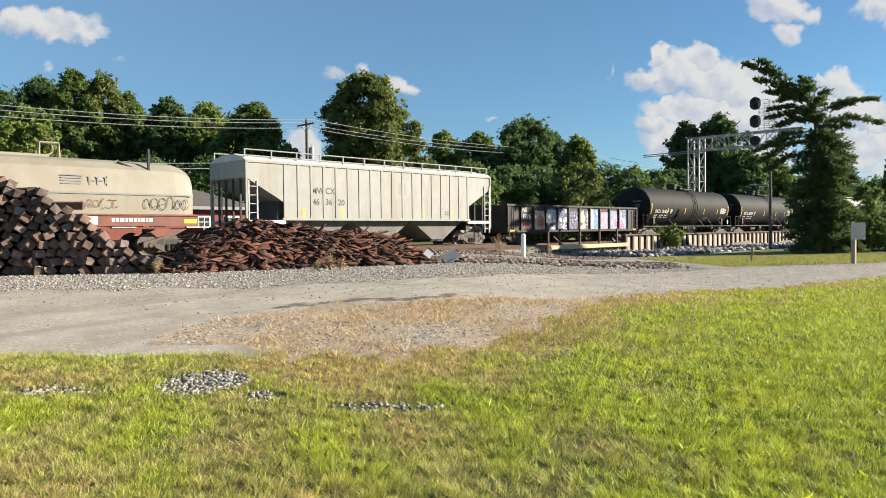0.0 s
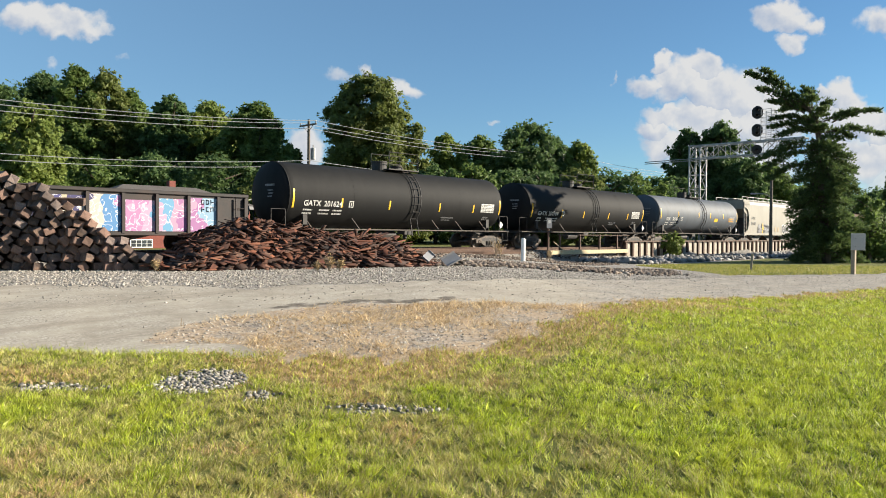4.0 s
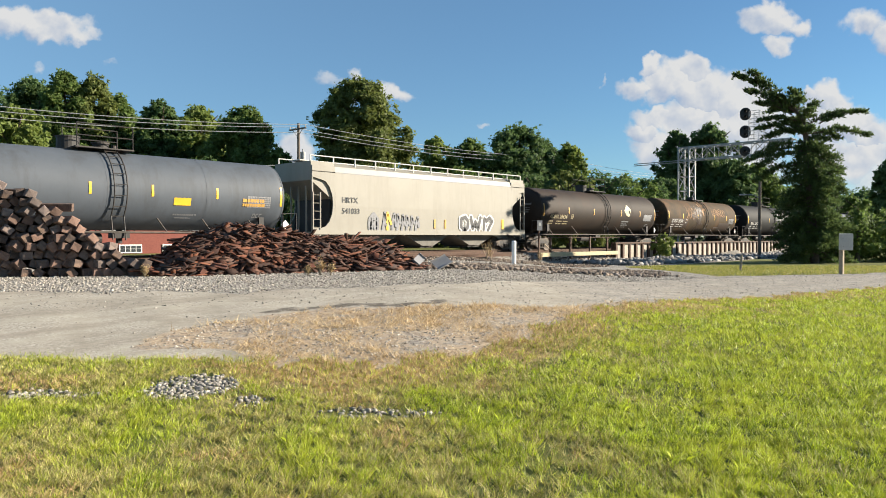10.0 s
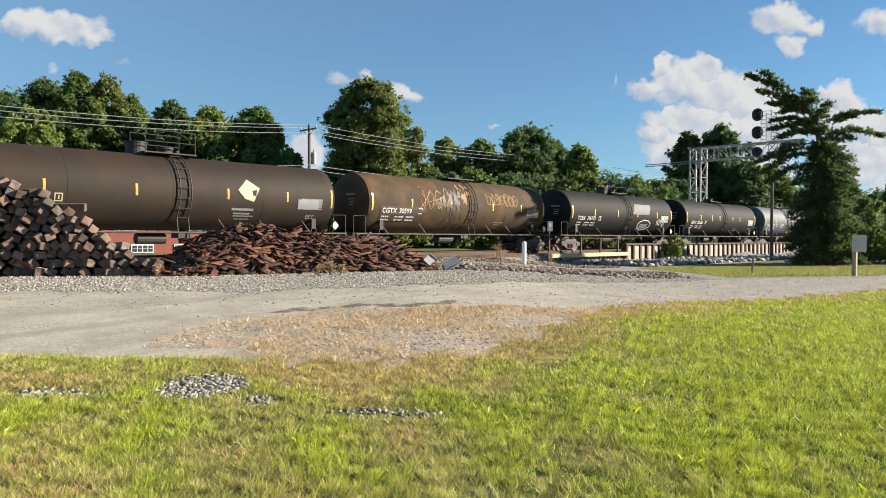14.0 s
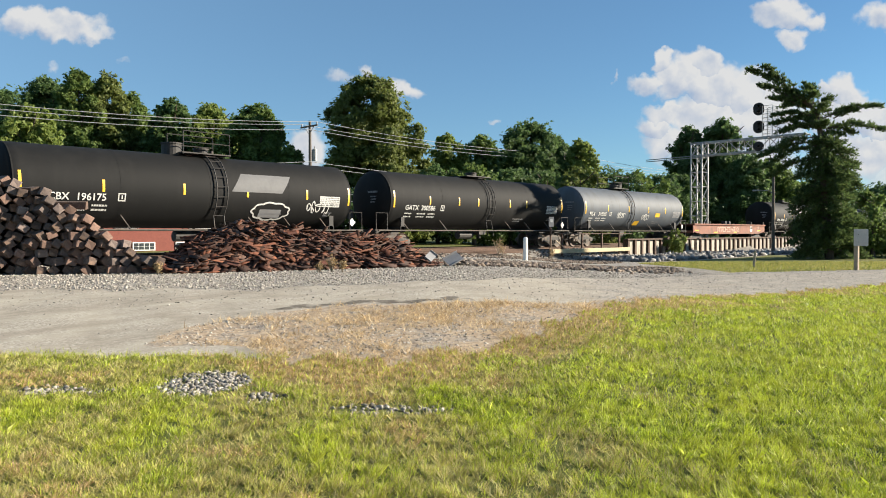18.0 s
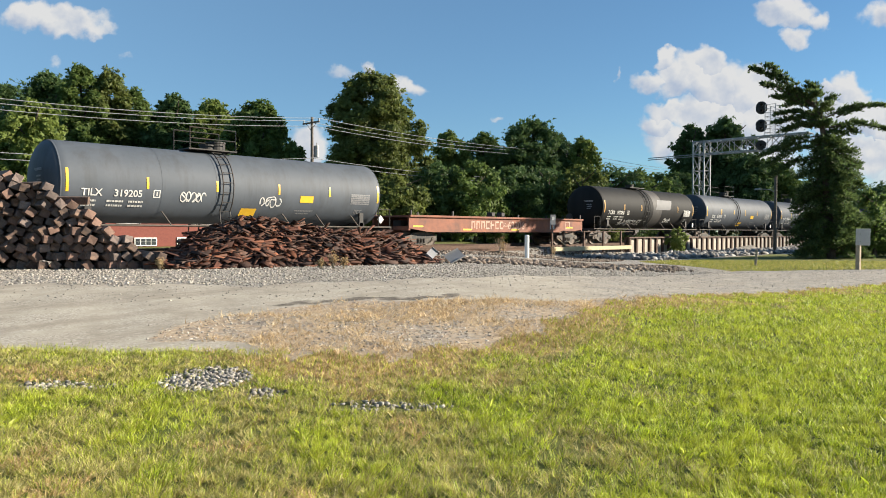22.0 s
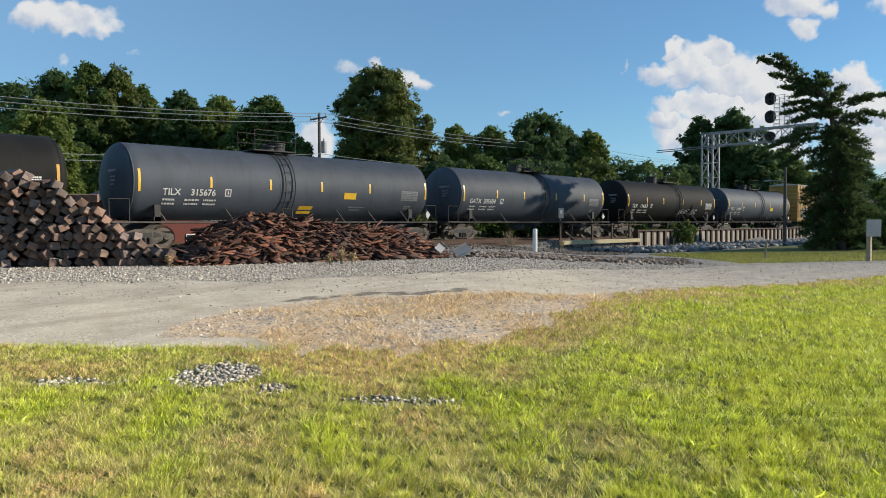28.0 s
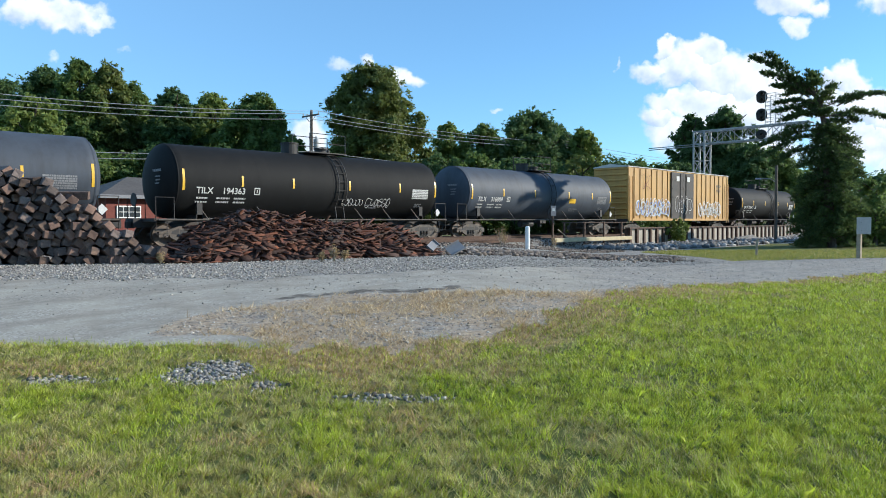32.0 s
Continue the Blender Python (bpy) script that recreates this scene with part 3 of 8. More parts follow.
def wheel_mesh():
    bm = bmesh.new()
    rot = Matrix.Rotation(radians(90), 4, "X")
    bmesh.ops.create_cone(bm, cap_ends=True, segments=28, radius1=0.457, radius2=0.457, depth=0.13, matrix=rot)
    bmesh.ops.create_cone(bm, cap_ends=True, segments=28, radius1=0.49, radius2=0.49, depth=0.03, matrix=Matrix.Translation((0, 0.06, 0)) @ rot)
    front = [f for f in bm.faces if f.normal.y < -0.9]
    r = bmesh.ops.inset_region(bm, faces=front, thickness=0.07)
    bmesh.ops.translate(bm, verts=list({v for f in front for v in f.verts}), vec=(0, 0.045, 0))
    bmesh.ops.create_cone(bm, cap_ends=True, segments=16, radius1=0.13, radius2=0.11, depth=0.16, matrix=rot)
    return mesh_of(bm, "wheel")


def frame_mesh():
    """The side frame of a freight truck."""
    bm = bmesh.new()
    out = [(-1.18, 0.36), (-1.18, 0.58), (-0.80, 0.66), (-0.34, 0.80), (0.34, 0.80), (0.80, 0.66), (1.18, 0.58), (1.18, 0.36), (0.98, 0.36),
           (0.98, 0.52), (0.78, 0.52), (0.72, 0.36), (0.34, 0.16), (-0.34, 0.16), (-0.72, 0.36), (-0.78, 0.52), (-0.98, 0.52), (-0.98, 0.36)]
    prism(bm, out, -0.09, 0.09)
    bevelled(bm, 0.02)
    return mesh_of(bm, "side_frame")


def spring_mesh():
    bm = bmesh.new()
    n, rows = 8, []
    for i in range(13):
        q = 0.092 if i % 2 else 0.066
        rows.append([bm.verts.new((q * math.cos(2 * math.pi * k / n), -0.1 + q * math.sin(2 * math.pi * k / n), 0.235 + i * 0.02)) for k in range(n)])
    for a, b in zip(rows, rows[1:]):
        for k in range(n):
            j = (k + 1) % n
            bm.faces.new((a[k], a[j], b[j], b[k]))
    return mesh_of(bm, "spring")


def shade_plate_mesh():
    """Thin black plates on the solid frame, for the shade in openings beside the springs."""
    bm = bmesh.new()
    prism(bm, [(0.36, 0.44), (0.68, 0.50), (0.62, 0.62), (0.36, 0.70)], -0.094, -0.088)
    prism(bm, [(-0.36, 0.44), (-0.36, 0.70), (-0.62, 0.62), (-0.68, 0.50)], -0.094, -0.088)
    prism(bm, [(-0.31, 0.22), (-0.31, 0.66), (0.31, 0.66), (0.31, 0.22)], -0.094, -0.088)
    return mesh_of(bm, "opening_shade_plate")


def cap_mesh():
    bm = bmesh.new()
    add_tube(bm, (0, -0.05, 0), (0, 0.1, 0), 0.105, 12)
    for k in range(3):
        a = k * 2.094
        add_box(bm, (0.06 * math.cos(a), -0.06, 0.06 * math.sin(a)), (0.03, 0.03, 0.03))
    return mesh_of(bm, "bearing_cap")


def wheelset_mesh():
    """Two wheels on their axle."""
    w = wheel_mesh()
    bm = bmesh.new()
    for side, turn in ((-0.7925, 0.0), (0.7925, math.pi)):
        piece = bmesh.new()
        piece.from_mesh(w)
        bmesh.ops.transform(piece, matrix=Matrix.Translation((0, side, 0)) @ Matrix.Rotation(turn, 4, "Z"), verts=piece.verts)
        tmp = bpy.data.meshes.new("piece")
        piece.to_mesh(tmp)
        piece.free()
        bm.from_mesh(tmp)
        bpy.data.meshes.remove(tmp)
    add_tube(bm, (0, -0.98, 0), (0, 0.98, 0), 0.08, 10)
    bpy.data.meshes.remove(w)
    return mesh_of(bm, "wheelset")


def bolster_mesh():
    bm = bmesh.new()
    add_box(bm, (0, 0, 0.62), (0.36, 2.1, 0.24))
    bevelled(bm, 0.03)
    return mesh_of(bm, "bolster")


WHEEL_ME, FRAME_ME, SPRING_ME, SHADE_PLATE_ME, CAP_ME, BOLSTER_ME = wheelset_mesh(), frame_mesh(), spring_mesh(), shade_plate_mesh(), cap_mesh(), bolster_mesh()
WHEELSETS = []      # (wheelset, car, metres from the car's middle)


def truck(car, x, paint=None):
    """A four-wheel truck under a car."""
    paint = paint or TRUCK
    b = put("truck", BOLSTER_ME, paint, car, pose(x, 0, 0), "four-wheel cast steel truck")
    for s in (-1, 1):
        put("side_frame", FRAME_ME, paint, b, pose(0, s * 1.0, 0))
        for d in (-0.2, 0.0, 0.2):
            put("spring", SPRING_ME, paint, b, pose(d, s * 1.0, 0, 0, 0, 0 if s < 0 else 180))
        put("opening_shade_plate", SHADE_PLATE_ME, DARK, b, pose(0, s * 1.0, 0, 0, 0, 0 if s < 0 else 180))
        for d in (-0.889, 0.889):
            put("bearing_cap", CAP_ME, paint, b, pose(d, s * 1.06, 0.457, 0, 0, 0 if s < 0 else 180))
    for d in (-0.889, 0.889):
        WHEELSETS.append((put("wheelset", WHEEL_ME, WHEEL, b, pose(d, 0, 0.457), "steel wheels on their axle"), car, x + d))
    return b


def coupler(car, x, sgn):
    bm = bmesh.new()
    add_box(bm, (x - sgn * 0.45, 0, 0.87), (0.9, 0.16, 0.2))
    add_box(bm, (x - sgn * 0.08, 0.05, 0.87), (0.3, 0.3, 0.28))
    bevelled(bm, 0.02)
    part("coupler", bm, DARK, car)
    bm = bmesh.new()
    add_path(bm, [(x - sgn * 0.5, -0.35, 0.8), (x - sgn * 0.2, -0.35, 0.45), (x + sgn * 0.1, -0.3, 0.4)], 0.025)
    part("brake_hose", bm, DARK, car)


def lettering(text, size, bold=0.0):
    """The outlines of a word as a flat mesh in x, z."""
    cu = bpy.data.curves.new("word", "FONT")
    cu.body, cu.size, cu.offset = text, size, bold
    cu.resolution_u = 3
    ob = new("word", cu)
    dg = bpy.context.evaluated_depsgraph_get()
    me = bpy.data.meshes.new_from_object(ob.evaluated_get(dg))
    bpy.data.objects.remove(ob)
    bm = bmesh.new()
    bm.from_mesh(me)
    bpy.data.meshes.remove(me)
    for v in bm.verts:
        v.co = Vector((v.co.x, 0, v.co.y))
    return bm


def bars(rows, gap=0.3, seed=0):
    """Unreadable writing: rows of (x, z, width, height), split into strokes."""
    rnd = random.Random(seed)
    bm = bmesh.new()
    for x, z, w, h in rows:
        p = x
        while p < x + w:
            if h < 0.16:
                q = min(p + h * rnd.uniform(0.5, 1.6), x + w)
                boxes = [(p, q, z, z + h)]
            else:           # letter-sized: an upright bar and short level bars
                q = min(p + h * 0.72, x + w)
                t = h * 0.2
                k = rnd.randint(0, 3)
                boxes = [(p, p + t, z, z + h), (p + t, q, z + h - t, z + h) if k != 1 else (p + t, q, z + h * 0.42, z + h * 0.42 + t)]
                if k > 1:
                    boxes.append((p + t, q, z, z + t))
                if k in (0, 3):
                    boxes.append((q - t, q, z + t * 0.5, z + h - t))
            for x0, x1, z0, z1 in boxes:
                bm.faces.new([bm.verts.new(c) for c in ((x0, 0, z0), (x1, 0, z0), (x1, 0, z1), (x0, 0, z1))])
            p = q + h * gap
    return bm


def on_flat(bm, x, y, z):
    bmesh.ops.translate(bm, verts=bm.verts, vec=(x, y, z))
    return bm


def on_drum(bm, x, z, r, cz):
    """Wraps a flat drawing in x, z round the near side of a drum."""
    long_edges = [e for e in bm.edges if abs(e.verts[0].co.z - e.verts[1].co.z) > 0.35]
    if long_edges:
        bmesh.ops.subdivide_edges(bm, edges=long_edges, cuts=4, use_grid_fill=True)
    for v in bm.verts:
        a = math.asin(max(-0.99, min(0.99, (z + v.co.z - cz) / r)))
        v.co = Vector((x + v.co.x, -r * math.cos(a), cz + r * math.sin(a)))
    return bm


def thicken(bm, name, material, car, label=""):
    """A painted mark: flat faces turned to the near side, no part of the shell."""
    me = bpy.data.meshes.new(name)
    bm.to_mesh(me)
    bm.free()
    return put(name, me, material, car, None, label)


def rect(w, h, x=0.0, z=0.0):
    bm = bmesh.new()
    vs = [bm.verts.new(c) for c in ((x, 0, z), (x + w, 0, z), (x + w, 0, z + h), (x, 0, z + h))]
    bm.faces.new(vs)
    return bm


def scrawl(w, h, seed, stroke=0.05):
    """A run of painted loops, in one brush stroke."""
    rnd = random.Random(seed)
    bm = bmesh.new()
    n = int(w / (h * 0.55)) + 1
    pts = []
    for i in range(n):
        x0 = (i + 0.5) * w / n
        a0, da = rnd.uniform(0, 6), rnd.choice((-1, 1)) * rnd.uniform(3.5, 6.2)
        rx, rz = w / n * rnd.uniform(0.3, 0.6), h * rnd.uniform(0.3, 0.5)
        for k in range(9):
            a = a0 + da * k / 8
            pts.append(Vector((x0 + rx * math.cos(a), h / 2 + rz * math.sin(a))))
    rows = []
    for k, p in enumerate(pts):
        d = pts[min(k + 1, len(pts) - 1)] - pts[max(k - 1, 0)]
        d = d.normalized() if d.length > 1e-4 else Vector((1, 0))
        b = stroke / 2 * (0.75 + 0.25 * math.sin(k * 1.7))
        rows.append([bm.verts.new((p.x - d.y * q, 0, p.y + d.x * q)) for q in (b, -b)])
    for (a, b), (c, d) in zip(rows, rows[1:]):
        bm.faces.new((a, c, d, b))
    return bm




def tank_car(l, r, paint, label, marks=None, number="", mark="TILX", strips=(-0.62, -0.2, 0.3, 0.68), drop=0.0, dome=-1.3, band=None, strip=YELLOW, ladder_at=0.45, extras=(), R=1.53, cz=2.67, ink=WHITE):
    """A tank car whose end strips lie at l and r along the track when the clip starts."""
    half = (r - l) / 2 + 0.17
    car = empty("tank_car", pose((l + r) / 2, TRACK_Y, RAIL_Z))
    tagged(car, label, "railway tank car", "cars of the freight train")
    # shell with dished heads
    prof = [(-half - 0.46, 0.0), (-half - 0.45, 0.35), (-half - 0.40, 0.75), (-half - 0.30, 1.10), (-half - 0.19, 1.33), (-half - 0.08, 1.46), (-half + 0.05, R)]
    prof += [(x, R) for x in np.linspace(-half + 0.3, half - 0.3, 12)] + [(-x, q) for x, q in prof[::-1]]
    bm = bmesh.new()
    rings, seg = [], 48
    for x, q in prof:
        if q == 0:
            rings.append([bm.verts.new((x, 0, cz))])
        else:
            rings.append([bm.verts.new((x, q * math.cos(2 * math.pi * k / seg), cz + q * math.sin(2 * math.pi * k / seg))) for k in range(seg)])
    for a, b in zip(rings, rings[1:]):
        for k in range(seg):
            j = (k + 1) % seg
            if len(a) == 1:
                bm.faces.new((a[0], b[k], b[j]))
            elif len(b) == 1:
                bm.faces.new((a[k], b[0], a[j]))
            else:
                bm.faces.new((a[k], b[k], b[j], a[j]))
    shell = part("tank", bm, paint, car, smooth=True)
    # weld seams
    for x in (-half + 0.02, -half * 0.5, ladder_at - 0.45, half * 0.52, half - 0.02):
        bm = bmesh.new()
        bmesh.ops.create_cone(bm, cap_ends=False, segments=48, radius1=R + 0.006, radius2=R + 0.006, depth=0.05,
                              matrix=Matrix.Translation((x, 0, cz)) @ Matrix.Rotation(radians(90), 4, "Y"))
        part("weld_seam", bm, paint, shell, smooth=True)
    if band:
        bm = bmesh.new()
        bmesh.ops.create_cone(bm, cap_ends=False, segments=48, radius1=R + 0.01, radius2=R + 0.01, depth=band[1],
                              matrix=Matrix.Translation((band[0], 0, cz)) @ Matrix.Rotation(radians(90), 4, "Y"))
        part("jacket_band", bm, band[2], shell, "repainted band round the shell", smooth=True)
    # underframe
    for s in (-1, 1):
        bm = bmesh.new()
        add_box(bm, (s * (half - 0.2), 0, 0.93), (3.0, 0.5, 0.36))
        bevelled(bm, 0.02)
        part("stub_sill", bm, DARK, car)
    for s in (-1, 1):
        bm = bmesh.new()
        for yy in (-1, 1):
            prism(bm, [(s * (half - 1.0) - 0.12, 1.0), (s * (half - 1.0) + 0.12, 1.0), (s * (half - 1.0) + 0.12, 1.75), (s * (half - 1.0) - 0.12, 1.75)], yy * 1.25 - 0.05, yy * 1.25 + 0.05)
        add_box(bm, (s * (half - 1.0), 0, 1.12), (0.3, 2.6, 0.3))
        part("saddle", bm, DARK, car)
        bm = bmesh.new()
        add_box(bm, (s * (half + 0.45), 0, 1.08), (0.9, 2.7, 0.06))
        add_box(bm, (s * (half + 0.9), 0, 1.05), (0.05, 2.7, 0.14))
        part("end_platform", bm, DARK, car)
        for yy in (-1, 1):
            bm = bmesh.new()
            x0, x1, y = s * (half + 0.1), s * (half + 0.85), yy * 1.32
            add_path(bm, [(x0, y, 1.08), (x0, y, 1.95), (x1, y, 1.95), (x1, y, 1.08)], 0.022)
            part("handrail", bm, DARK, car)
            bm = bmesh.new()
            add_path(bm, [(x1 - s * 0.45, y, 1.05), (x1 - s * 0.45, y, 0.5), (x1, y, 0.5), (x1, y, 1.05)], 0.02)
            part("step", bm, DARK, car)
    for s in (-1, 1):
        bm = bmesh.new()
        add_tube(bm, (-half - 0.8, s * 1.46, 1.06), (half + 0.8, s * 1.46, 1.06), 0.035, 6)
        part("side_rail", bm, TRUCK, car)
        for x in (-half + 1.3, -half * 0.45, half * 0.3, half * 0.55, half - 1.3):
            bm = bmesh.new()
            add_tube(bm, (x, s * 1.46, 1.06), (x - 0.25, s * 1.12, 1.62), 0.03, 5)
            part("rail_stay", bm, TRUCK, car)
    bm = bmesh.new()
    add_tube(bm, (-0.8, 0.2, 0.8), (0.4, 0.2, 0.8), 0.22, 12)
    part("air_reservoir", bm, DARK, car)
    bm = bmesh.new()
    add_box(bm, (ladder_at + 0.6, 0, 0.98), (0.6, 0.6, 0.3))
    add_tube(bm, (ladder_at + 0.6, 0, 1.2), (ladder_at + 0.6, 0, 0.62), 0.12, 10)
    part("bottom_outlet", bm, DARK, car)
    # ladder that follows the shell, with grab rails
    for s in (-1, 1):
        bm = bmesh.new()
        for dx in (-0.24, 0.24):
            pts = [(ladder_at + dx, s * (R + 0.10) * math.cos(a), cz + (R + 0.10) * math.sin(a)) for a in np.radians(np.linspace(-38, 76, 9))]
            pts = [(ladder_at + dx, s * 1.46, 0.75)] + pts
            add_path(bm, pts, 0.028, 5)
        part("ladder_stringer", bm, DARK if paint != TANK_PALE else TRUCK, car)
        for a in np.radians(np.linspace(-38, 66, 8)):
            bm = bmesh.new()
            y, z = s * (R + 0.10) * math.cos(a), cz + (R + 0.10) * math.sin(a)
            add_tube(bm, (ladder_at - 0.24, y, z), (ladder_at + 0.24, y, z), 0.018, 5)
            part("rung", bm, DARK, car)
    # top fittings
    top = cz + R
    bm = bmesh.new()
    add_box(bm, (ladder_at - 0.2, 0, top + 0.06), (2.2, 1.5, 0.05))
    part("top_platform", bm, DARK, car)
    if dome:
        bm = bmesh.new()
        add_tube(bm, (ladder_at + dome, 0, top - 0.1), (ladder_at + dome, 0, top + 0.42), 0.40, 20)
        add_tube(bm, (ladder_at + dome, 0, top + 0.42), (ladder_at + dome, 0, top + 0.48), 0.43, 20)
        part("valve_dome", bm, DARK, car)
        for x, y in ((ladder_at - 1.25, -0.72), (ladder_at + 0.85, -0.72), (ladder_at - 1.25, 0.72), (ladder_at + 0.85, 0.72)):
            bm = bmesh.new()
            add_tube(bm, (x, y, top), (x, y, top + 0.95), 0.022, 5)
            part("platform_post", bm, DARK, car)
        for y in (-0.72, 0.72):
            bm = bmesh.new()
            for h in (0.5, 0.95):
                add_tube(bm, (ladder_at - 1.25, y, top + h), (ladder_at + 0.85, y, top + h), 0.02, 5)
            part("platform_rail", bm, DARK, car)
    bm = bmesh.new()
    add_tube(bm, (ladder_at - 0.1, 0, top - 0.05), (ladder_at - 0.1, 0, top + 0.28), 0.30, 18)
    add_tube(bm, (ladder_at - 0.1, 0, top + 0.28), (ladder_at - 0.1, 0, top + 0.34), 0.34, 18)
    part("manway", bm, DARK, car)
    bm = bmesh.new()
    add_tube(bm, (ladder_at + 0.5, 0.2, top - 0.05), (ladder_at + 0.5, 0.2, top + 0.3), 0.09, 10)
    part("relief_valve", bm, DARK, car)
    # brake wheel at one end
    bm = bmesh.new()
    add_tube(bm, (-half - 0.75, 0.8, 1.1), (-half - 0.75, 0.8, 1.9), 0.03)
    bmesh.ops.create_cone(bm, cap_ends=True, segments=16, radius1=0.28, radius2=0.28, depth=0.03, matrix=Matrix.Translation((-half - 0.8, 0.8, 1.9)) @ Matrix.Rotation(radians(90), 4, "Y"))
    part("brake_wheel", bm, DARK, car)
    for s in (-1, 1):
        truck(car, s * (half - 0.55))
        coupler(car, s * (half + 1.38), s)
    # reflective strips on the near side
    span = half - 0.17
    rr = R + 0.012
    for x, z, h, w in ((-span, 2.25 - 0.6 * drop, 0.85, 0.10), (span, 2.25 - 0.6 * drop, 0.85, 0.10)):
        thicken(on_drum(rect(w, h), x, z, rr, cz), "reflective_strip", strip, car, "yellow reflective strip")
    for x in strips:
        thicken(on_drum(rect(0.095, 0.45), span * x, 2.46 - drop, rr, cz), "reflective_strip", strip, car, "yellow reflective strip")
    # lettering: reporting mark, number, small data lines
    nx = -span + (0.55 if not marks else marks)
    if number:
        thicken(on_drum(lettering(mark, 0.36, 0.006), nx - 0.04, 2.14, rr + 0.007, cz), "reporting_mark", ink, car)
        thicken(on_drum(lettering(number, 0.36, 0.006), nx + 1.12, 2.14, rr + 0.007, cz), "car_number", ink, car)
        thicken(on_drum(bars([(0, 0, 0.5, 0.07), (0.9, 0, 0.6, 0.07), (1.7, 0, 0.55, 0.07), (0, -0.16, 0.5, 0.07), (0.9, -0.16, 0.6, 0.07), (1.7, -0.16, 0.55, 0.07)], 0.4, 5), nx, 1.92, rr + 0.007, cz), "data_lines", ink, car)["kind"] = "stuff"
    thicken(on_drum(bars([(0, i * 0.085, 1.15, 0.066) for i in range(6)], 0.22, 7), span - 1.65, 2.15, rr, cz), "data_panel", WHITE if paint == TANK_BLACK else GREYINK, car)
    thicken(on_drum(bars([(0, 0, 0.45, 0.18)], 0.2, 9), span - 1.3, 1.72, rr, cz), "data_mark", GREYINK, car)
    thicken(on_drum(bars([(0, 0, 1.0, 0.06), (0.1, -0.12, 0.7, 0.05)], 0.4, 11), span * 0.35, 1.75, rr, cz), "data_mark", GREYINK, car)
    if number:
        bm = rect(0.28, 0.04)
        for rx, rz, rw, rh in ((0, 0.26, 0.28, 0.04), (0, 0.04, 0.04, 0.22), (0.24, 0.04, 0.04, 0.22), (0.12, 0.08, 0.05, 0.14)):
            bm.faces.new([bm.verts.new(cc) for cc in ((rx, 0, rz), (rx + rw, 0, rz), (rx + rw, 0, rz + rh), (rx, 0, rz + rh))])
        thicken(on_drum(bm, nx + 2.62 + 0.1 * (len(number) - 6), 2.13, rr, cz), "test_mark", ink, car)
    # writing on the near head
    bm = bars([(0, 0, 0.75, 0.10), (0.05, -0.22, 0.6, 0.06), (0.05, -0.36, 0.6, 0.06), (0.05, -0.50, 0.5, 0.06)], 0.3, 13)
    for v in bm.verts:
        v.co = Vector((-half - 0.44, -0.55 - v.co.x + 0.35, 3.0 + v.co.z))
    thicken(bm, "head_lines", GREYINK, car)
    # painted panels, tags and patches, from the near strip and the rail
    for name, dx, z, bm, material, lab in extras:
        thicken(on_drum(bm, -span + dx, z, rr + 0.001 if name == "number_board" else rr + 0.004, cz), name, material, car, lab)
    # placard at the far end
    bm = bmesh.new()
    add_box(bm, (0, 0, 0), (0.30, 0.02, 0.30), Matrix.Rotation(radians(45), 4, "Y"))
    part("placard", bm, WHITE, car, "white diamond placard", m=pose(half + 0.25, -1.3, 1.45))
    return car



def ladder(car, x, y, z0, z1, paint, w=0.42, axis="x", name="ladder"):
    bm = bmesh.new()
    d = Vector((w / 2, 0, 0)) if axis == "x" else Vector((0, w / 2, 0))
    c = Vector((x, y, 0))
    for s in (-1, 1):
        p = c + d * s
        add_box(bm, (p.x, p.y, (z0 + z1) / 2), (0.05, 0.05, z1 - z0))
    side = part(name, bm, paint, car)
    n = int((z1 - z0) / 0.38)
    for i in range(n):
        bm = bmesh.new()
        z = z0 + 0.25 + i * 0.38
        add_tube(bm, (c - d).to_tuple()[:2] + (z,), (c + d).to_tuple()[:2] + (z,), 0.016, 5)
        part("rung", bm, paint, side)


def roof_walk(car, h, z, paint, post=1.35):
    """The running board on a roof and its edge rail."""
    bm = bmesh.new()
    add_box(bm, (0, 0, z + 0.06), (2 * h, 0.9, 0.04))
    part("running_board", bm, paint, car)
    for s in (-1, 1):
        bm = bmesh.new()
        add_tube(bm, (-h, s * 1.28, z + 0.22), (h, s * 1.28, z + 0.22), 0.03, 6)
        part("roof_rail", bm, paint, car)
        x = -h
        while x <= h + 0.01:
            bm = bmesh.new()
            add_box(bm, (x, s * 1.28, z + 0.03), (0.05, 0.05, 0.42))
            part("rail_post", bm, paint, car)
            x += 2 * h / 12


def hopper_bays(car, n, half, paint, z_top=1.08, z_bot=0.40):
    w = (2 * half - 4.6) / n
    for i in range(n):
        xc = (i - (n - 1) / 2) * w
        bm = bmesh.new()
        prism(bm, [(xc - w / 2 + 0.02, z_top), (xc + w / 2 - 0.02, z_top), (xc + 0.45, z_bot), (xc - 0.45, z_bot)][::-1], -1.05, 1.05)
        part("hopper_bay", bm, paint, car)
        bm = bmesh.new()
        add_box(bm, (xc, 0, z_bot - 0.05), (1.0, 1.9, 0.1))
        add_tube(bm, (xc, -1.15, z_bot - 0.03), (xc, 1.15, z_bot - 0.03), 0.035)
        part("outlet_gate", bm, DARK, car)


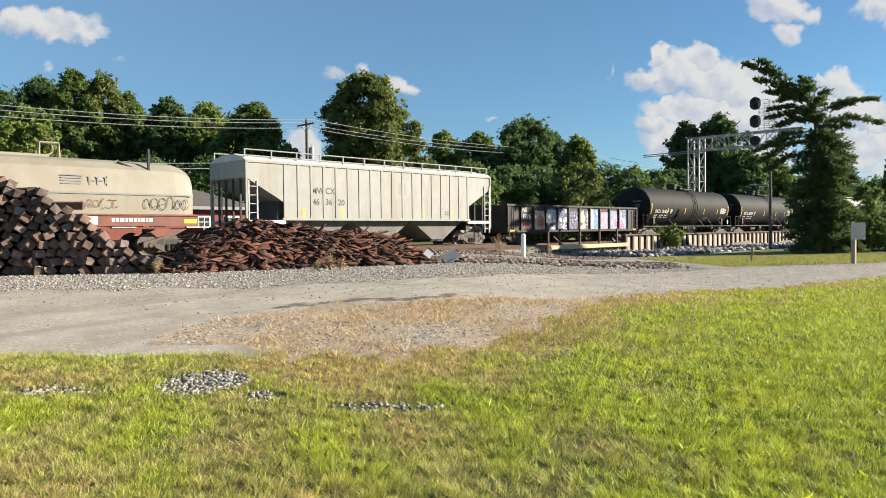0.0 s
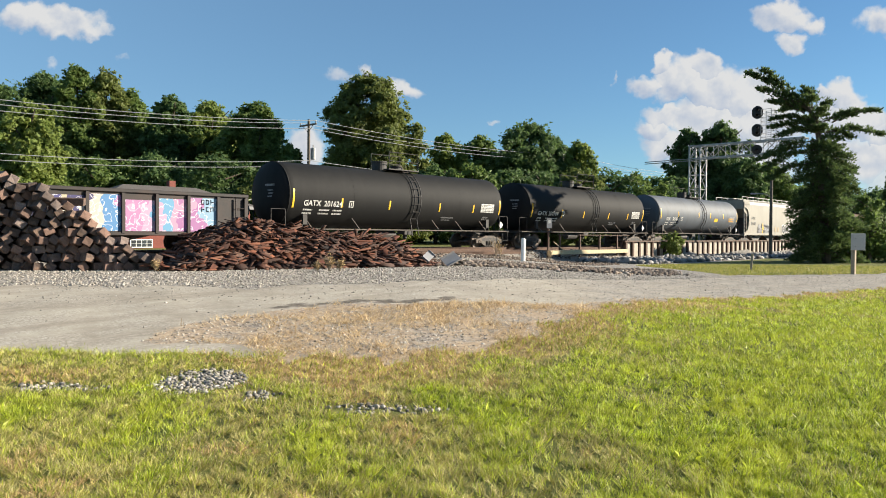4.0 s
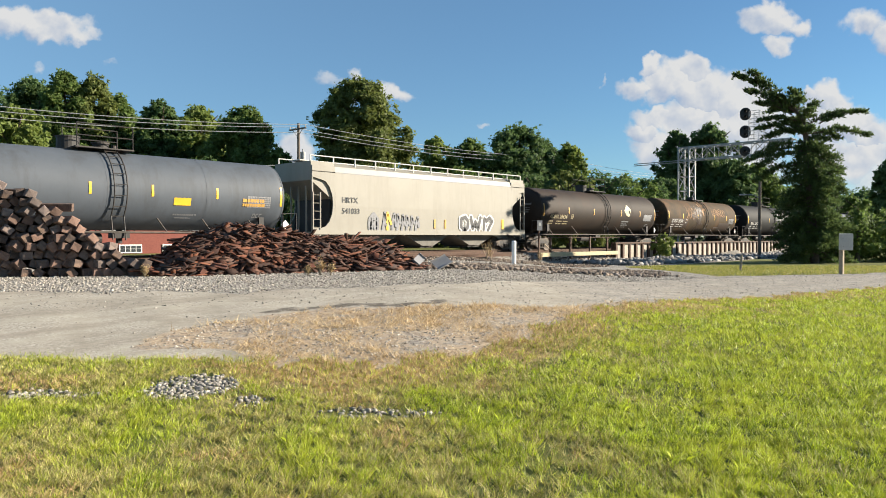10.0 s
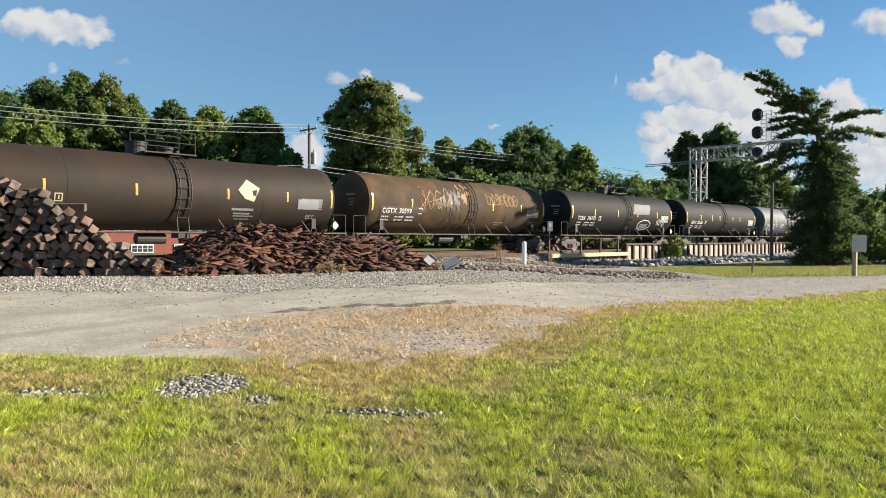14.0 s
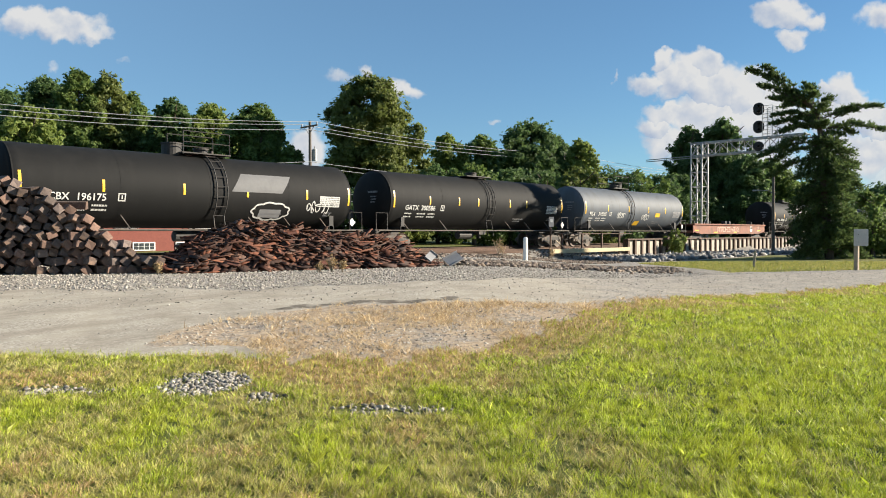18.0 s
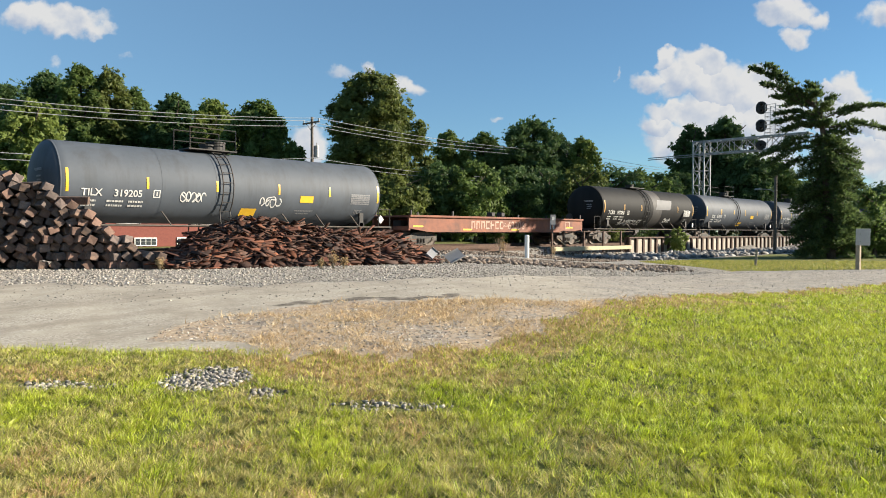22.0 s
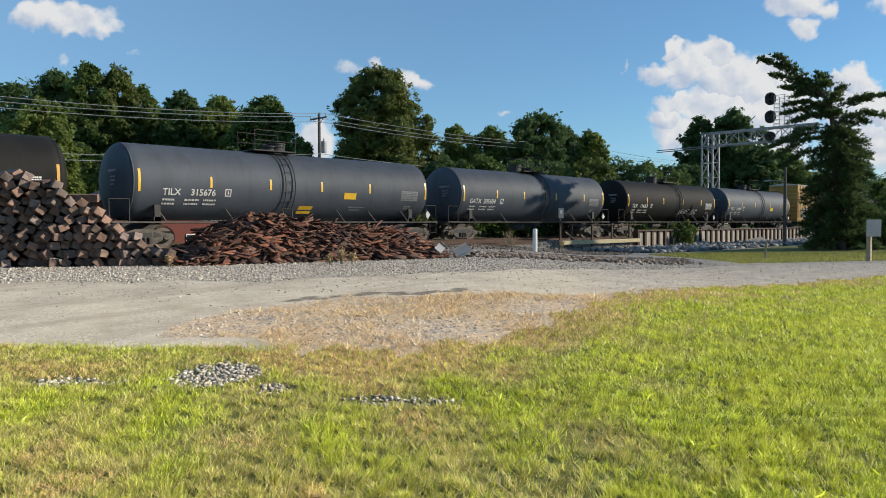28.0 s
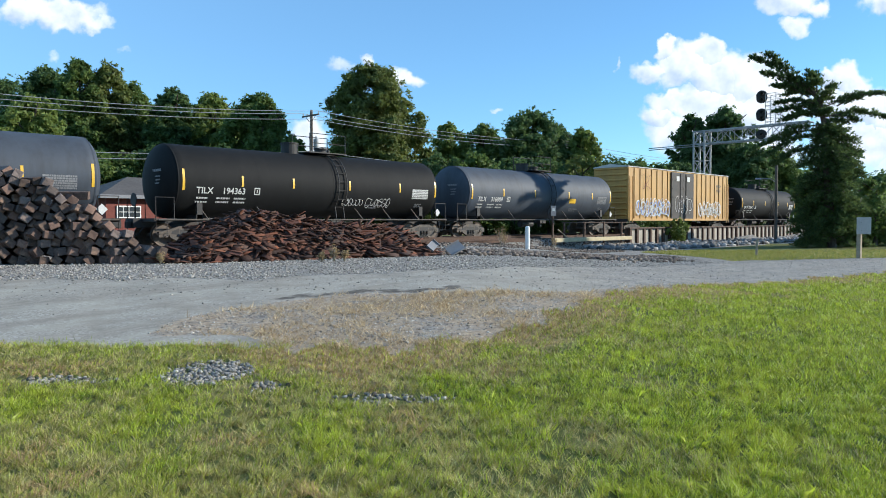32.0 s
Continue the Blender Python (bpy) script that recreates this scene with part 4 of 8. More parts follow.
def end_gear(car, half, over, paint, z1):
    for s in (-1, 1):
        bm = bmesh.new()
        add_box(bm, (s * (half - 0.6), 0, 0.92), (2.6, 0.5, 0.34))
        add_box(bm, (s * (half - 0.05), 0, 1.02), (0.12, 2.9, 0.22))
        part("end_sill", bm, paint, car)
        coupler(car, s * over, s)
        truck(car, s * (half - 1.25))


BAY = mat("grimy_grey_bay_sheet", (0.138, 0.126, 0.108), (0.096, 0.087, 0.075), 1.2, 0.7, stain=(0.048, 0.039, 0.03), stain_amt=0.6, stain_scale=1)


def ribbed_hopper(l, r, label):
    half = (r - l) / 2
    car = empty("covered_hopper_car", pose((l + r) / 2, TRACK_Y, RAIL_Z))
    tagged(car, label, "railway hopper car", "cars of the freight train")
    zt, zb, sl = 4.04, 1.46, 2.0
    bm = bmesh.new()      # side sheets with the sloped corners cut away, between end slopes
    prism(bm, [(-half, zt), (half, zt), (half, zt - 0.75), (half - sl, zb + 0.75), (half - sl, zb), (-half + sl, zb), (-half + sl, zb + 0.75), (-half, zt - 0.75)], -1.47, 1.47)
    part("body", bm, CREAM_RIB, car, "cream ribbed hopper body")
    for s in (-1, 1):
        bm = bmesh.new()
        x0, x1 = s * half, s * (half - sl)
        prism(bm, [(x1, 0.9), (x1, zb + 0.74), (x1 + s * 0.25, zb + 0.82), (x1 + s * 0.4, 0.9)][:: (1 if s > 0 else -1)], -1.3, 1.3)
        part("slope_brace", bm, DARK, car)
    bm = bmesh.new()
    prism_roof = [(-1.47, zt), (-1.2, zt + 0.16), (-0.5, zt + 0.27), (0.5, zt + 0.27), (1.2, zt + 0.16), (1.47, zt)]
    a = [bm.verts.new((-half, y, z)) for y, z in prism_roof]
    b = [bm.verts.new((half, y, z)) for y, z in prism_roof]
    for i in range(len(a) - 1):
        bm.faces.new((a[i], b[i], b[i + 1], a[i + 1]))
    bm.faces.new(a)
    bm.faces.new(b[::-1])
    part("roof", bm, ROOFGREY, car)
    roof_walk(car, half - 0.1, zt + 0.25, CREAM_RIB)
    n = 18
    for i in range(n):
        x = -half + sl + i * (2 * half - 2 * sl) / (n - 1)
        for s in (-1, 1):
            bm = bmesh.new()
            add_box(bm, (x, s * 1.462, (zt + zb) / 2), (0.13, 0.07, zt - zb - 0.04))
            part("side_post", bm, CREAM_RIB, car)
    for s in (-1, 1):
        bm = bmesh.new()
        add_box(bm, (0, s * 1.48, zb + 0.03), (2 * half - 2 * sl + 0.3, 0.10, 0.12))
        add_box(bm, (0, s * 1.48, zt - 0.05), (2 * half, 0.08, 0.10))
        part("side_sill", bm, CREAM_RIB, car)
        for e in (-1, 1):
            bm = bmesh.new()
            add_box(bm, (e * (half - 0.04), s * 1.47, (zt + 1.0) / 2), (0.09, 0.09, zt - 1.0))
            part("corner_post", bm, CREAM_RIB, car)
            ladder(car, e * (half - 0.35), s * 1.5, 0.75, zt - 0.9 if e < 0 else zt - 0.6, WHITE)
            bm = bmesh.new()
            add_box(bm, (e * (half - 1.0), s * 1.46, 1.36), (2.0, 0.10, 0.16))
            part("end_ledge", bm, WHITE, car)
    for e in (-1, 1):
        for y in (-0.9, -0.3, 0.3, 0.9):
            bm = bmesh.new()
            add_box(bm, (e * (half - 0.1), y, 2.3), (0.08, 0.08, 2.6))
            part("end_post", bm, DARK, car)
    hopper_bays(car, 3, half + 0.3, BAY, 1.46, 0.42)
    end_gear(car, half, half + 0.78, CREAM_RIB, zt)
    thicken(on_flat(lettering("MW", 0.40, 0.008), -half + 3.45, -1.474, 2.68), "reporting_mark", BLACKINK, car)
    thicken(on_flat(lettering("CX", 0.40, 0.008), -half + 4.24, -1.474, 2.68), "reporting_mark", BLACKINK, car)
    for i, s2 in enumerate(("46", "36", "20")):
        thicken(on_flat(lettering(s2, 0.40, 0.008), -half + 3.50 + i * 0.745, -1.474, 2.16), "car_number", BLACKINK, car)
    thicken(on_flat(rect(0.50, 0.62), half - 7.35, -1.474, 2.75), "faded_emblem", GREYINK, car)
    thicken(on_flat(bars([(0, 0, 0.4, 0.2)], 0.3, 5), half - 3.9, -1.474, 1.75), "data_mark", BLACKINK, car)
    for x in (-half + 2.95, -half + 5.2, -half + 7.7, half - 5.6, half - 3.4):
        thicken(on_flat(rect(0.13, 0.45), x, -1.475, 1.56), "reflective_strip", YELLOW, car)
    return car


def strokes(paths, wide):
    """Painted strokes along paths of (x, z), with round joints."""
    bm = bmesh.new()
    for path in paths:
        for (ax, az), (bx, bz) in zip(path, path[1:]):
            d = Vector((bx - ax, bz - az))
            nx, nz = -d.y / d.length * wide / 2, d.x / d.length * wide / 2
            bm.faces.new([bm.verts.new((q, 0, v)) for q, v in ((ax + nx, az + nz), (bx + nx, bz + nz), (bx - nx, bz - nz), (ax - nx, az - nz))])
        for k, (ax, az) in enumerate(path):
            bm.faces.new([bm.verts.new((ax + wide / 2 * math.cos(i * math.pi / 4), -0.001, az + wide / 2 * math.sin(i * math.pi / 4))) for i in range(8)])
    return bm


TAGGREY = mat("grey_spray_paint", (0.20, 0.20, 0.21), (0.13, 0.13, 0.14), 3, 0.6, bump=0.02)
WALKWHITE = mat("white_running_board_paint", (0.52, 0.50, 0.46), (0.42, 0.40, 0.36), 3, 0.6)


def smooth_hopper(l, r, label):
    half = (r - l) / 2
    car = empty("covered_hopper_car", pose((l + r) / 2, TRACK_Y, RAIL_Z))
    tagged(car, label, "railway hopper car", "cars of the freight train")
    zt, zb = 4.25, 1.08
    # bulging side section
    sec = [(-1.54, zb), (-1.555, 2.4), (-1.54, zt - 0.28), (-1.46, zt), (-1.1, zt + 0.2), (-0.45, zt + 0.3)]
    sec = sec + [(-y, z) for y, z in sec[::-1]]
    bm = bmesh.new()

    def ring(x):
        return [bm.verts.new((x, y, z)) for y, z in sec]
    xs = (-half + 1.35, half - 1.35)
    a, b = ring(xs[0]), ring(xs[1])
    n = len(sec)
    for i in range(n):
        j = (i + 1) % n
        bm.faces.new((a[i], b[i], b[j], a[j]))
    bm.faces.new(a)
    bm.faces.new(b[::-1])
    part("body", bm, CREAM, car, "smooth cream hopper body with curved sides")
    for e in (-1, 1):
        # end cap with a rounded cut-out in each side
        cut = [(e * (half - 1.36), zb), (e * (half - 1.36), zt + 0.1)]
        out = [(e * half, zt), (e * half, zt - 0.55)]
        for k in range(9):
            ang = radians(90 - 180 * k / 8)
            out.append((e * (half - 0.42 - 0.72 * math.cos(ang) - 0.1), 2.45 + 1.15 * math.sin(ang)))
        out += [(e * half, 1.32), (e * half, zb)]
        for s in (-1, 1):
            bm = bmesh.new()
            pts = [(e * (half - 1.36), zt)] + out + [(e * (half - 1.36), zb)]
            prism(bm, pts, s * 1.515 - 0.03, s * 1.515 + 0.03)
            part("side_end_panel", bm, CREAM, car)
        bm = bmesh.new()
        prism(bm, [(e * (half - 1.36), zt + 0.2), (e * half, zt + 0.2), (e * half, zt - 0.7), (e * (half - 1.36), 2.6)], -1.44, 1.44)
        part("end_slope_sheet", bm, CREAM, car)
        bm = bmesh.new()
        add_box(bm, (e * (half - 1.2), 0, 1.9), (0.06, 2.7, 1.6))
        part("end_bulkhead", bm, DARK, car)
        for s in (-1, 1):
            ladder(car, e * (half - 0.25), s * 1.56, 0.7, 3.0 if e < 0 else 3.4, CREAM)
            bm = bmesh.new()
            add_box(bm, (e * (half - 0.03), s * 1.5, 2.6), (0.07, 0.07, 3.3))
            part("corner_post", bm, CREAM, car)
        for y in (-0.6, 0.0, 0.6):
            bm = bmesh.new()
            add_box(bm, (e * (half - 0.35), y, 2.2), (0.07, 0.07, 2.4))
            part("end_post", bm, CREAM, car)
    for s in (-1, 1):
        bm = bmesh.new()
        add_box(bm, (0, s * 1.52, zb + 0.03), (2 * half, 0.14, 0.22))
        part("side_sill", bm, CREAM, car)
        bm = bmesh.new()
        add_box(bm, (0, s * 1.53, zt - 0.28), (2 * half, 0.03, 0.035))
        part("eave_seam", bm, GREYINK, car)
    roof_walk(car, half - 0.1, zt + 0.26, WALKWHITE)
    hopper_bays(car, 3, half, BAY)
    end_gear(car, half, half + 0.85, CREAM, zt)
    thicken(on_flat(lettering("HRTX", 0.38, 0.004), -half + 1.75, -1.575, 2.55), "reporting_mark", BLACKINK, car)
    thicken(on_flat(lettering("541033", 0.38, 0.004), -half + 1.75, -1.575, 2.02), "car_number", BLACKINK, car)
    # a row of grey jagged shapes with one yellow, and four white-edged black ones
    tag = thicken(on_flat(strokes([[(0.15, 0.1), (0.15, 0.55), (0.4, 0.8), (0.65, 0.55), (0.65, 0.1)], [(0.25, 0.12), (0.3, 0.6), (0.5, 0.6), (0.52, 0.12)]], 0.24), -half + 3.4, -1.575, 1.22), "graffiti_tag", TAGGREY, car, "grey painted jagged shapes")
    rnd = random.Random(6)
    for k in range(8):
        x = 1.0 + k * 0.34
        zig = [(x, 0.05), (x + rnd.uniform(-0.1, 0.15), 0.45), (x + rnd.uniform(0, 0.2), 0.95 - 0.03 * k), (x + 0.25, rnd.uniform(0.1, 0.5))]
        thicken(on_flat(strokes([zig], 0.15), -half + 3.4, -1.578, 1.20), "jagged_stroke", YELLOW if k == 1 else TAGGREY, tag)
    glyphs = [[(0.55, 0.1), (0.25, 0.3), (0.25, 0.75), (0.6, 0.85), (0.85, 0.6), (0.8, 0.25), (0.55, 0.1)], [(1.1, 0.85), (1.25, 0.2), (1.5, 0.6), (1.75, 0.15), (1.95, 0.85)],
              [(2.3, 0.8), (2.25, 0.15)], [(2.5, 0.65), (2.8, 0.85), (3.05, 0.65), (2.8, 0.35), (2.65, 0.1)]]
    tag = thicken(on_flat(strokes(glyphs, 0.42), half - 6.3, -1.575, 1.17), "graffiti_tag", WHITE, car, "black letter shapes edged in white paint")
    for g in glyphs:
        thicken(on_flat(strokes([g], 0.22), half - 6.3, -1.582, 1.17), "letter_fill", BLACKINK, tag)
    for x in (-half + 8.2, 0.8):
        thicken(on_flat(rect(0.13, 0.5), x, -1.575, 1.35), "reflective_strip", OCHRE, car)
    thicken(on_flat(rect(0.22, 0.6), half - 2.35, -1.575, 1.35), "reflective_strip", YELLOW, car)
    return car


def graffiti_mat():
    m = bpy.data.materials.new("graffiti_paint")
    m.use_nodes = True
    n, l = m.node_tree.nodes, m.node_tree.links
    b = n["Principled BSDF"]
    b.inputs["Roughness"].default_value = 0.6
    tc = n.new("ShaderNodeTexCoord")
    sp = n.new("ShaderNodeSeparateXYZ")
    l.new(tc.outputs["Object"], sp.inputs[0])
    no = n.new("ShaderNodeTexNoise")
    no.inputs["Scale"].default_value = 1.3
    no.inputs["Detail"].default_value = 2
    l.new(tc.outputs["Object"], no.inputs["Vector"])
    bend = n.new("ShaderNodeMath")
    bend.operation = "MULTIPLY_ADD"
    l.new(no.outputs["Fac"], bend.inputs[0])
    bend.inputs[1].default_value = 3.2
    l.new(sp.outputs[0], bend.inputs[2])
    pos = n.new("ShaderNodeMapRange")
    pos.inputs["From Min"].default_value, pos.inputs["From Max"].default_value = -3.6, 8.0
    l.new(bend.outputs[0], pos.inputs["Value"])
    r = n.new("ShaderNodeValToRGB")
    r.color_ramp.interpolation = "CONSTANT"
    e = r.color_ramp.elements
    cols = ((0.33, 0.055, 0.0165), (0.341, 0.303, 0.248), (0.0193, 0.0165, 0.066), (0.303, 0.363, 0.413), (0.022, 0.0193, 0.077), (0.385, 0.374, 0.363), (0.0165, 0.0138, 0.055), (0.044, 0.0385, 0.138), (0.363, 0.308, 0.209),
            (0.0275, 0.022, 0.088), (0.385, 0.341, 0.303), (0.055, 0.165, 0.33), (0.319, 0.143, 0.275), (0.341, 0.231, 0.33), (0.088, 0.231, 0.363), (0.374, 0.198, 0.286), (0.248, 0.099, 0.231), (0.165, 0.275, 0.374))
    while len(e) < len(cols):
        e.new(0.5)
    for i, cc in enumerate(cols):
        e[i].position = i / len(cols)
        e[i].color = (*cc, 1)
    l.new(pos.outputs[0], r.inputs[0])
    # outlines and drips over the fills
    wv = n.new("ShaderNodeTexNoise")
    wv.inputs["Scale"].default_value = 2.2
    l.new(tc.outputs["Object"], wv.inputs["Vector"])
    ln = n.new("ShaderNodeMath")
    ln.operation = "PINGPONG"
    l.new(wv.outputs["Fac"], ln.inputs[0])
    ln.inputs[1].default_value = 0.09
    mr = n.new("ShaderNodeMapRange")
    mr.inputs["From Min"].default_value, mr.inputs["From Max"].default_value = 0.016, 0.0
    l.new(ln.outputs[0], mr.inputs["Value"])
    mx = n.new("ShaderNodeMix")
    mx.data_type = "RGBA"
    l.new(mr.outputs[0], mx.inputs[0])
    l.new(r.outputs[0], mx.inputs[6])
    mx.inputs[7].default_value = (0.62, 0.60, 0.64, 1)
    l.new(mx.outputs[2], b.inputs["Base Color"])
    return m


GRAFFITI = graffiti_mat()


def gondola_car(l, r, label):
    half = (r - l) / 2
    car = empty("gondola_car", pose((l + r) / 2, TRACK_Y, RAIL_Z))
    tagged(car, label, "railway gondola car", "cars of the freight train")
    zt, zb = 2.42, 0.74
    for s in (-1, 1):
        bm = bmesh.new()
        add_box(bm, (0, s * 1.43, (zt + zb) / 2), (2 * half, 0.05, zt - zb))
        part("side_wall", bm, GONDOLA, car)
        bm = bmesh.new()
        add_box(bm, (0, s * 1.46, zt), (2 * half + 0.1, 0.16, 0.14))
        add_box(bm, (0, s * 1.46, zb + 0.06), (2 * half, 0.14, 0.14))
        bevelled(bm, 0.02)
        part("top_chord", bm, GONDOLA, car)
        for i in range(13):
            bm = bmesh.new()
            add_box(bm, (-half + 0.06 + i * (2 * half - 0.12) / 12, s * 1.50, (zt + zb) / 2), (0.12, 0.12, zt - zb - 0.16))
            part("side_post", bm, GONDOLA, car)
    for e in (-1, 1):
        bm = bmesh.new()
        add_box(bm, (e * half, 0, (zt + zb) / 2), (0.08, 2.84, zt - zb))
        for z in (1.0, 1.4, 1.8, 2.2):
            add_box(bm, (e * (half + 0.06), 0, z), (0.1, 2.8, 0.12))
        part("end_wall", bm, GONDOLA, car)
        ladder(car, e * (half - 0.35), -1.55, 0.5, 2.3, GONDOLA)
    bm = bmesh.new()
    add_box(bm, (0, 0, 0.98), (2 * half - 0.1, 2.8, 0.08))
    part("floor", bm, DARK, car)
    bm = bmesh.new()
    prism(bm, [(-half + 2.5, 0.98), (half - 2.5, 0.98), (half - 4.5, 0.55), (-half + 4.5, 0.55)][::-1], -0.35, 0.35)
    part("centre_sill", bm, DARK, car)
    end_gear(car, half, half + 0.78, DARK, zt)
    step = (2 * half - 0.12) / 12
    for i in range(2, 11):
        x0 = -half + 0.06 + i * step
        thicken(on_flat(rect(step - 0.12, 1.28 + 0.10 * math.sin(i * 2.1)), x0 + 0.06, -1.459, 0.9), "graffiti_panel", GRAFFITI, car, "many-coloured painted lettering")
    thicken(on_flat(scrawl(step - 0.3, 0.5, 33, 0.05), -half + 0.22 + step, -1.459, 0.92), "graffiti_panel", GRAFFITI, car, "many-coloured painted lettering")
    thicken(on_flat(lettering("NS", 0.40, 0.006), -half + 1.55, -1.459, 2.02), "reporting_mark", WHITE, car)
    thicken(on_flat(lettering("1876", 0.44, 0.006), -half + 1.55, -1.459, 1.58), "car_number", WHITE, car)
    thicken(on_flat(lettering("44", 0.40, 0.006), -half + 2.78, -1.472, 1.58), "car_number", WHITE, car)
    thicken(on_flat(bars([(0, 0, 0.55, 0.2), (0, 0.3, 0.55, 0.2)], 0.3, 4), half - 2.1, -1.459, 1.7), "data_mark", WHITE, car)
    for x in (-half + 0.2, half - 0.75):
        thicken(on_flat(rect(0.45, 0.1), x, -1.57, 0.8), "reflective_strip", YELLOW, car)
    return car


def flat_car(l, r, label):
    half = (r - l) / 2
    car = empty("flat_car", pose((l + r) / 2, TRACK_Y, RAIL_Z))
    tagged(car, label, "railway flat car", "cars of the freight train")
    for s in (-1, 1):
        bm = bmesh.new()
        prism(bm, [(-half, 1.02), (-half + 1.5, 0.82), (half - 1.5, 0.82), (half, 1.02), (half, 1.62), (-half, 1.62)], s * 1.42 - 0.04, s * 1.42 + 0.04)
        part("side_girder", bm, FLATRED, car)
        bm = bmesh.new()
        add_box(bm, (0, s * 1.46, 1.66), (2 * half, 0.22, 0.12))
        bevelled(bm, 0.02)
        part("top_flange", bm, FLATRED, car)
        for x in (-half + 0.2, half - 0.2, half - 3.4, -half + 3.4):
            bm = bmesh.new()
            add_box(bm, (x, s * 1.40, 1.84), (0.09, 0.09, 0.28))
            part("stake", bm, DARK, car)
    for k in range(4):
        bm = bmesh.new()
        add_box(bm, (-half + half / 2 * (k + 0.5), 0, 1.66), (half / 2 - 0.06, 2.7, 0.08))
        part("deck_panel", bm, REDBROWN, car)
    for x in (-1.2, -0.3):
        bm = bmesh.new()
        add_box(bm, (x, -1.2, 1.86), (0.35, 0.4, 0.26))
        bevelled(bm, 0.04)
        part("tie_down_winch", bm, DARK, car)
    bm = bmesh.new()
    add_box(bm, (0, 0, 1.1), (2 * half - 1, 0.6, 0.7))
    part("centre_sill", bm, DARK, car)
    end_gear(car, half, half + 0.95, FLATRED, 1.6)
    thicken(on_flat(bars([(0, 0, 2.85, 0.46)], 0.2, 2), -half + 4.9, -1.464, 1.0), "company_mark", FADEDINK, car)
    thicken(on_flat(lettering("62306", 0.66, 0.01), -half + 8.2, -1.464, 1.0), "car_number", FADEDINK, car)
    thicken(on_flat(scrawl(0.4, 0.3, 5, 0.04), -half + 7.78, -1.464, 1.1), "graffiti_tag", FADEDINK, car)
    for x in (half - 3.75, half - 2.0):
        bm = rect(0.5, 0.06)
        for rx, rz, rw, rh in ((0, 0.44, 0.5, 0.06), (0, 0.06, 0.06, 0.38), (0.44, 0.06, 0.06, 0.38)):
            vs = [bm.verts.new(cc) for cc in ((rx, 0, rz), (rx + rw, 0, rz), (rx + rw, 0, rz + rh), (rx, 0, rz + rh))]
            bm.faces.new(vs)
        thicken(on_flat(bm, x, -1.464, 1.02), "data_frame", WHITE if x < half - 3 else FADEDINK, car)
    thicken(on_flat(rect(0.44, 0.16), half - 3.72, -1.466, 1.09), "data_board", WHITE, car)
    thicken(on_flat(rect(0.44, 0.16), half - 3.72, -1.466, 1.29), "data_board", BLACKINK, car)
    for x in (-half + 0.3, -half + 4.2, 0.4, half - 1.9):
        thicken(on_flat(rect(0.75, 0.09), x, -1.466, 0.92 if abs(x) < half - 2 else 1.08), "reflective_strip", YELLOW, car)
    return car


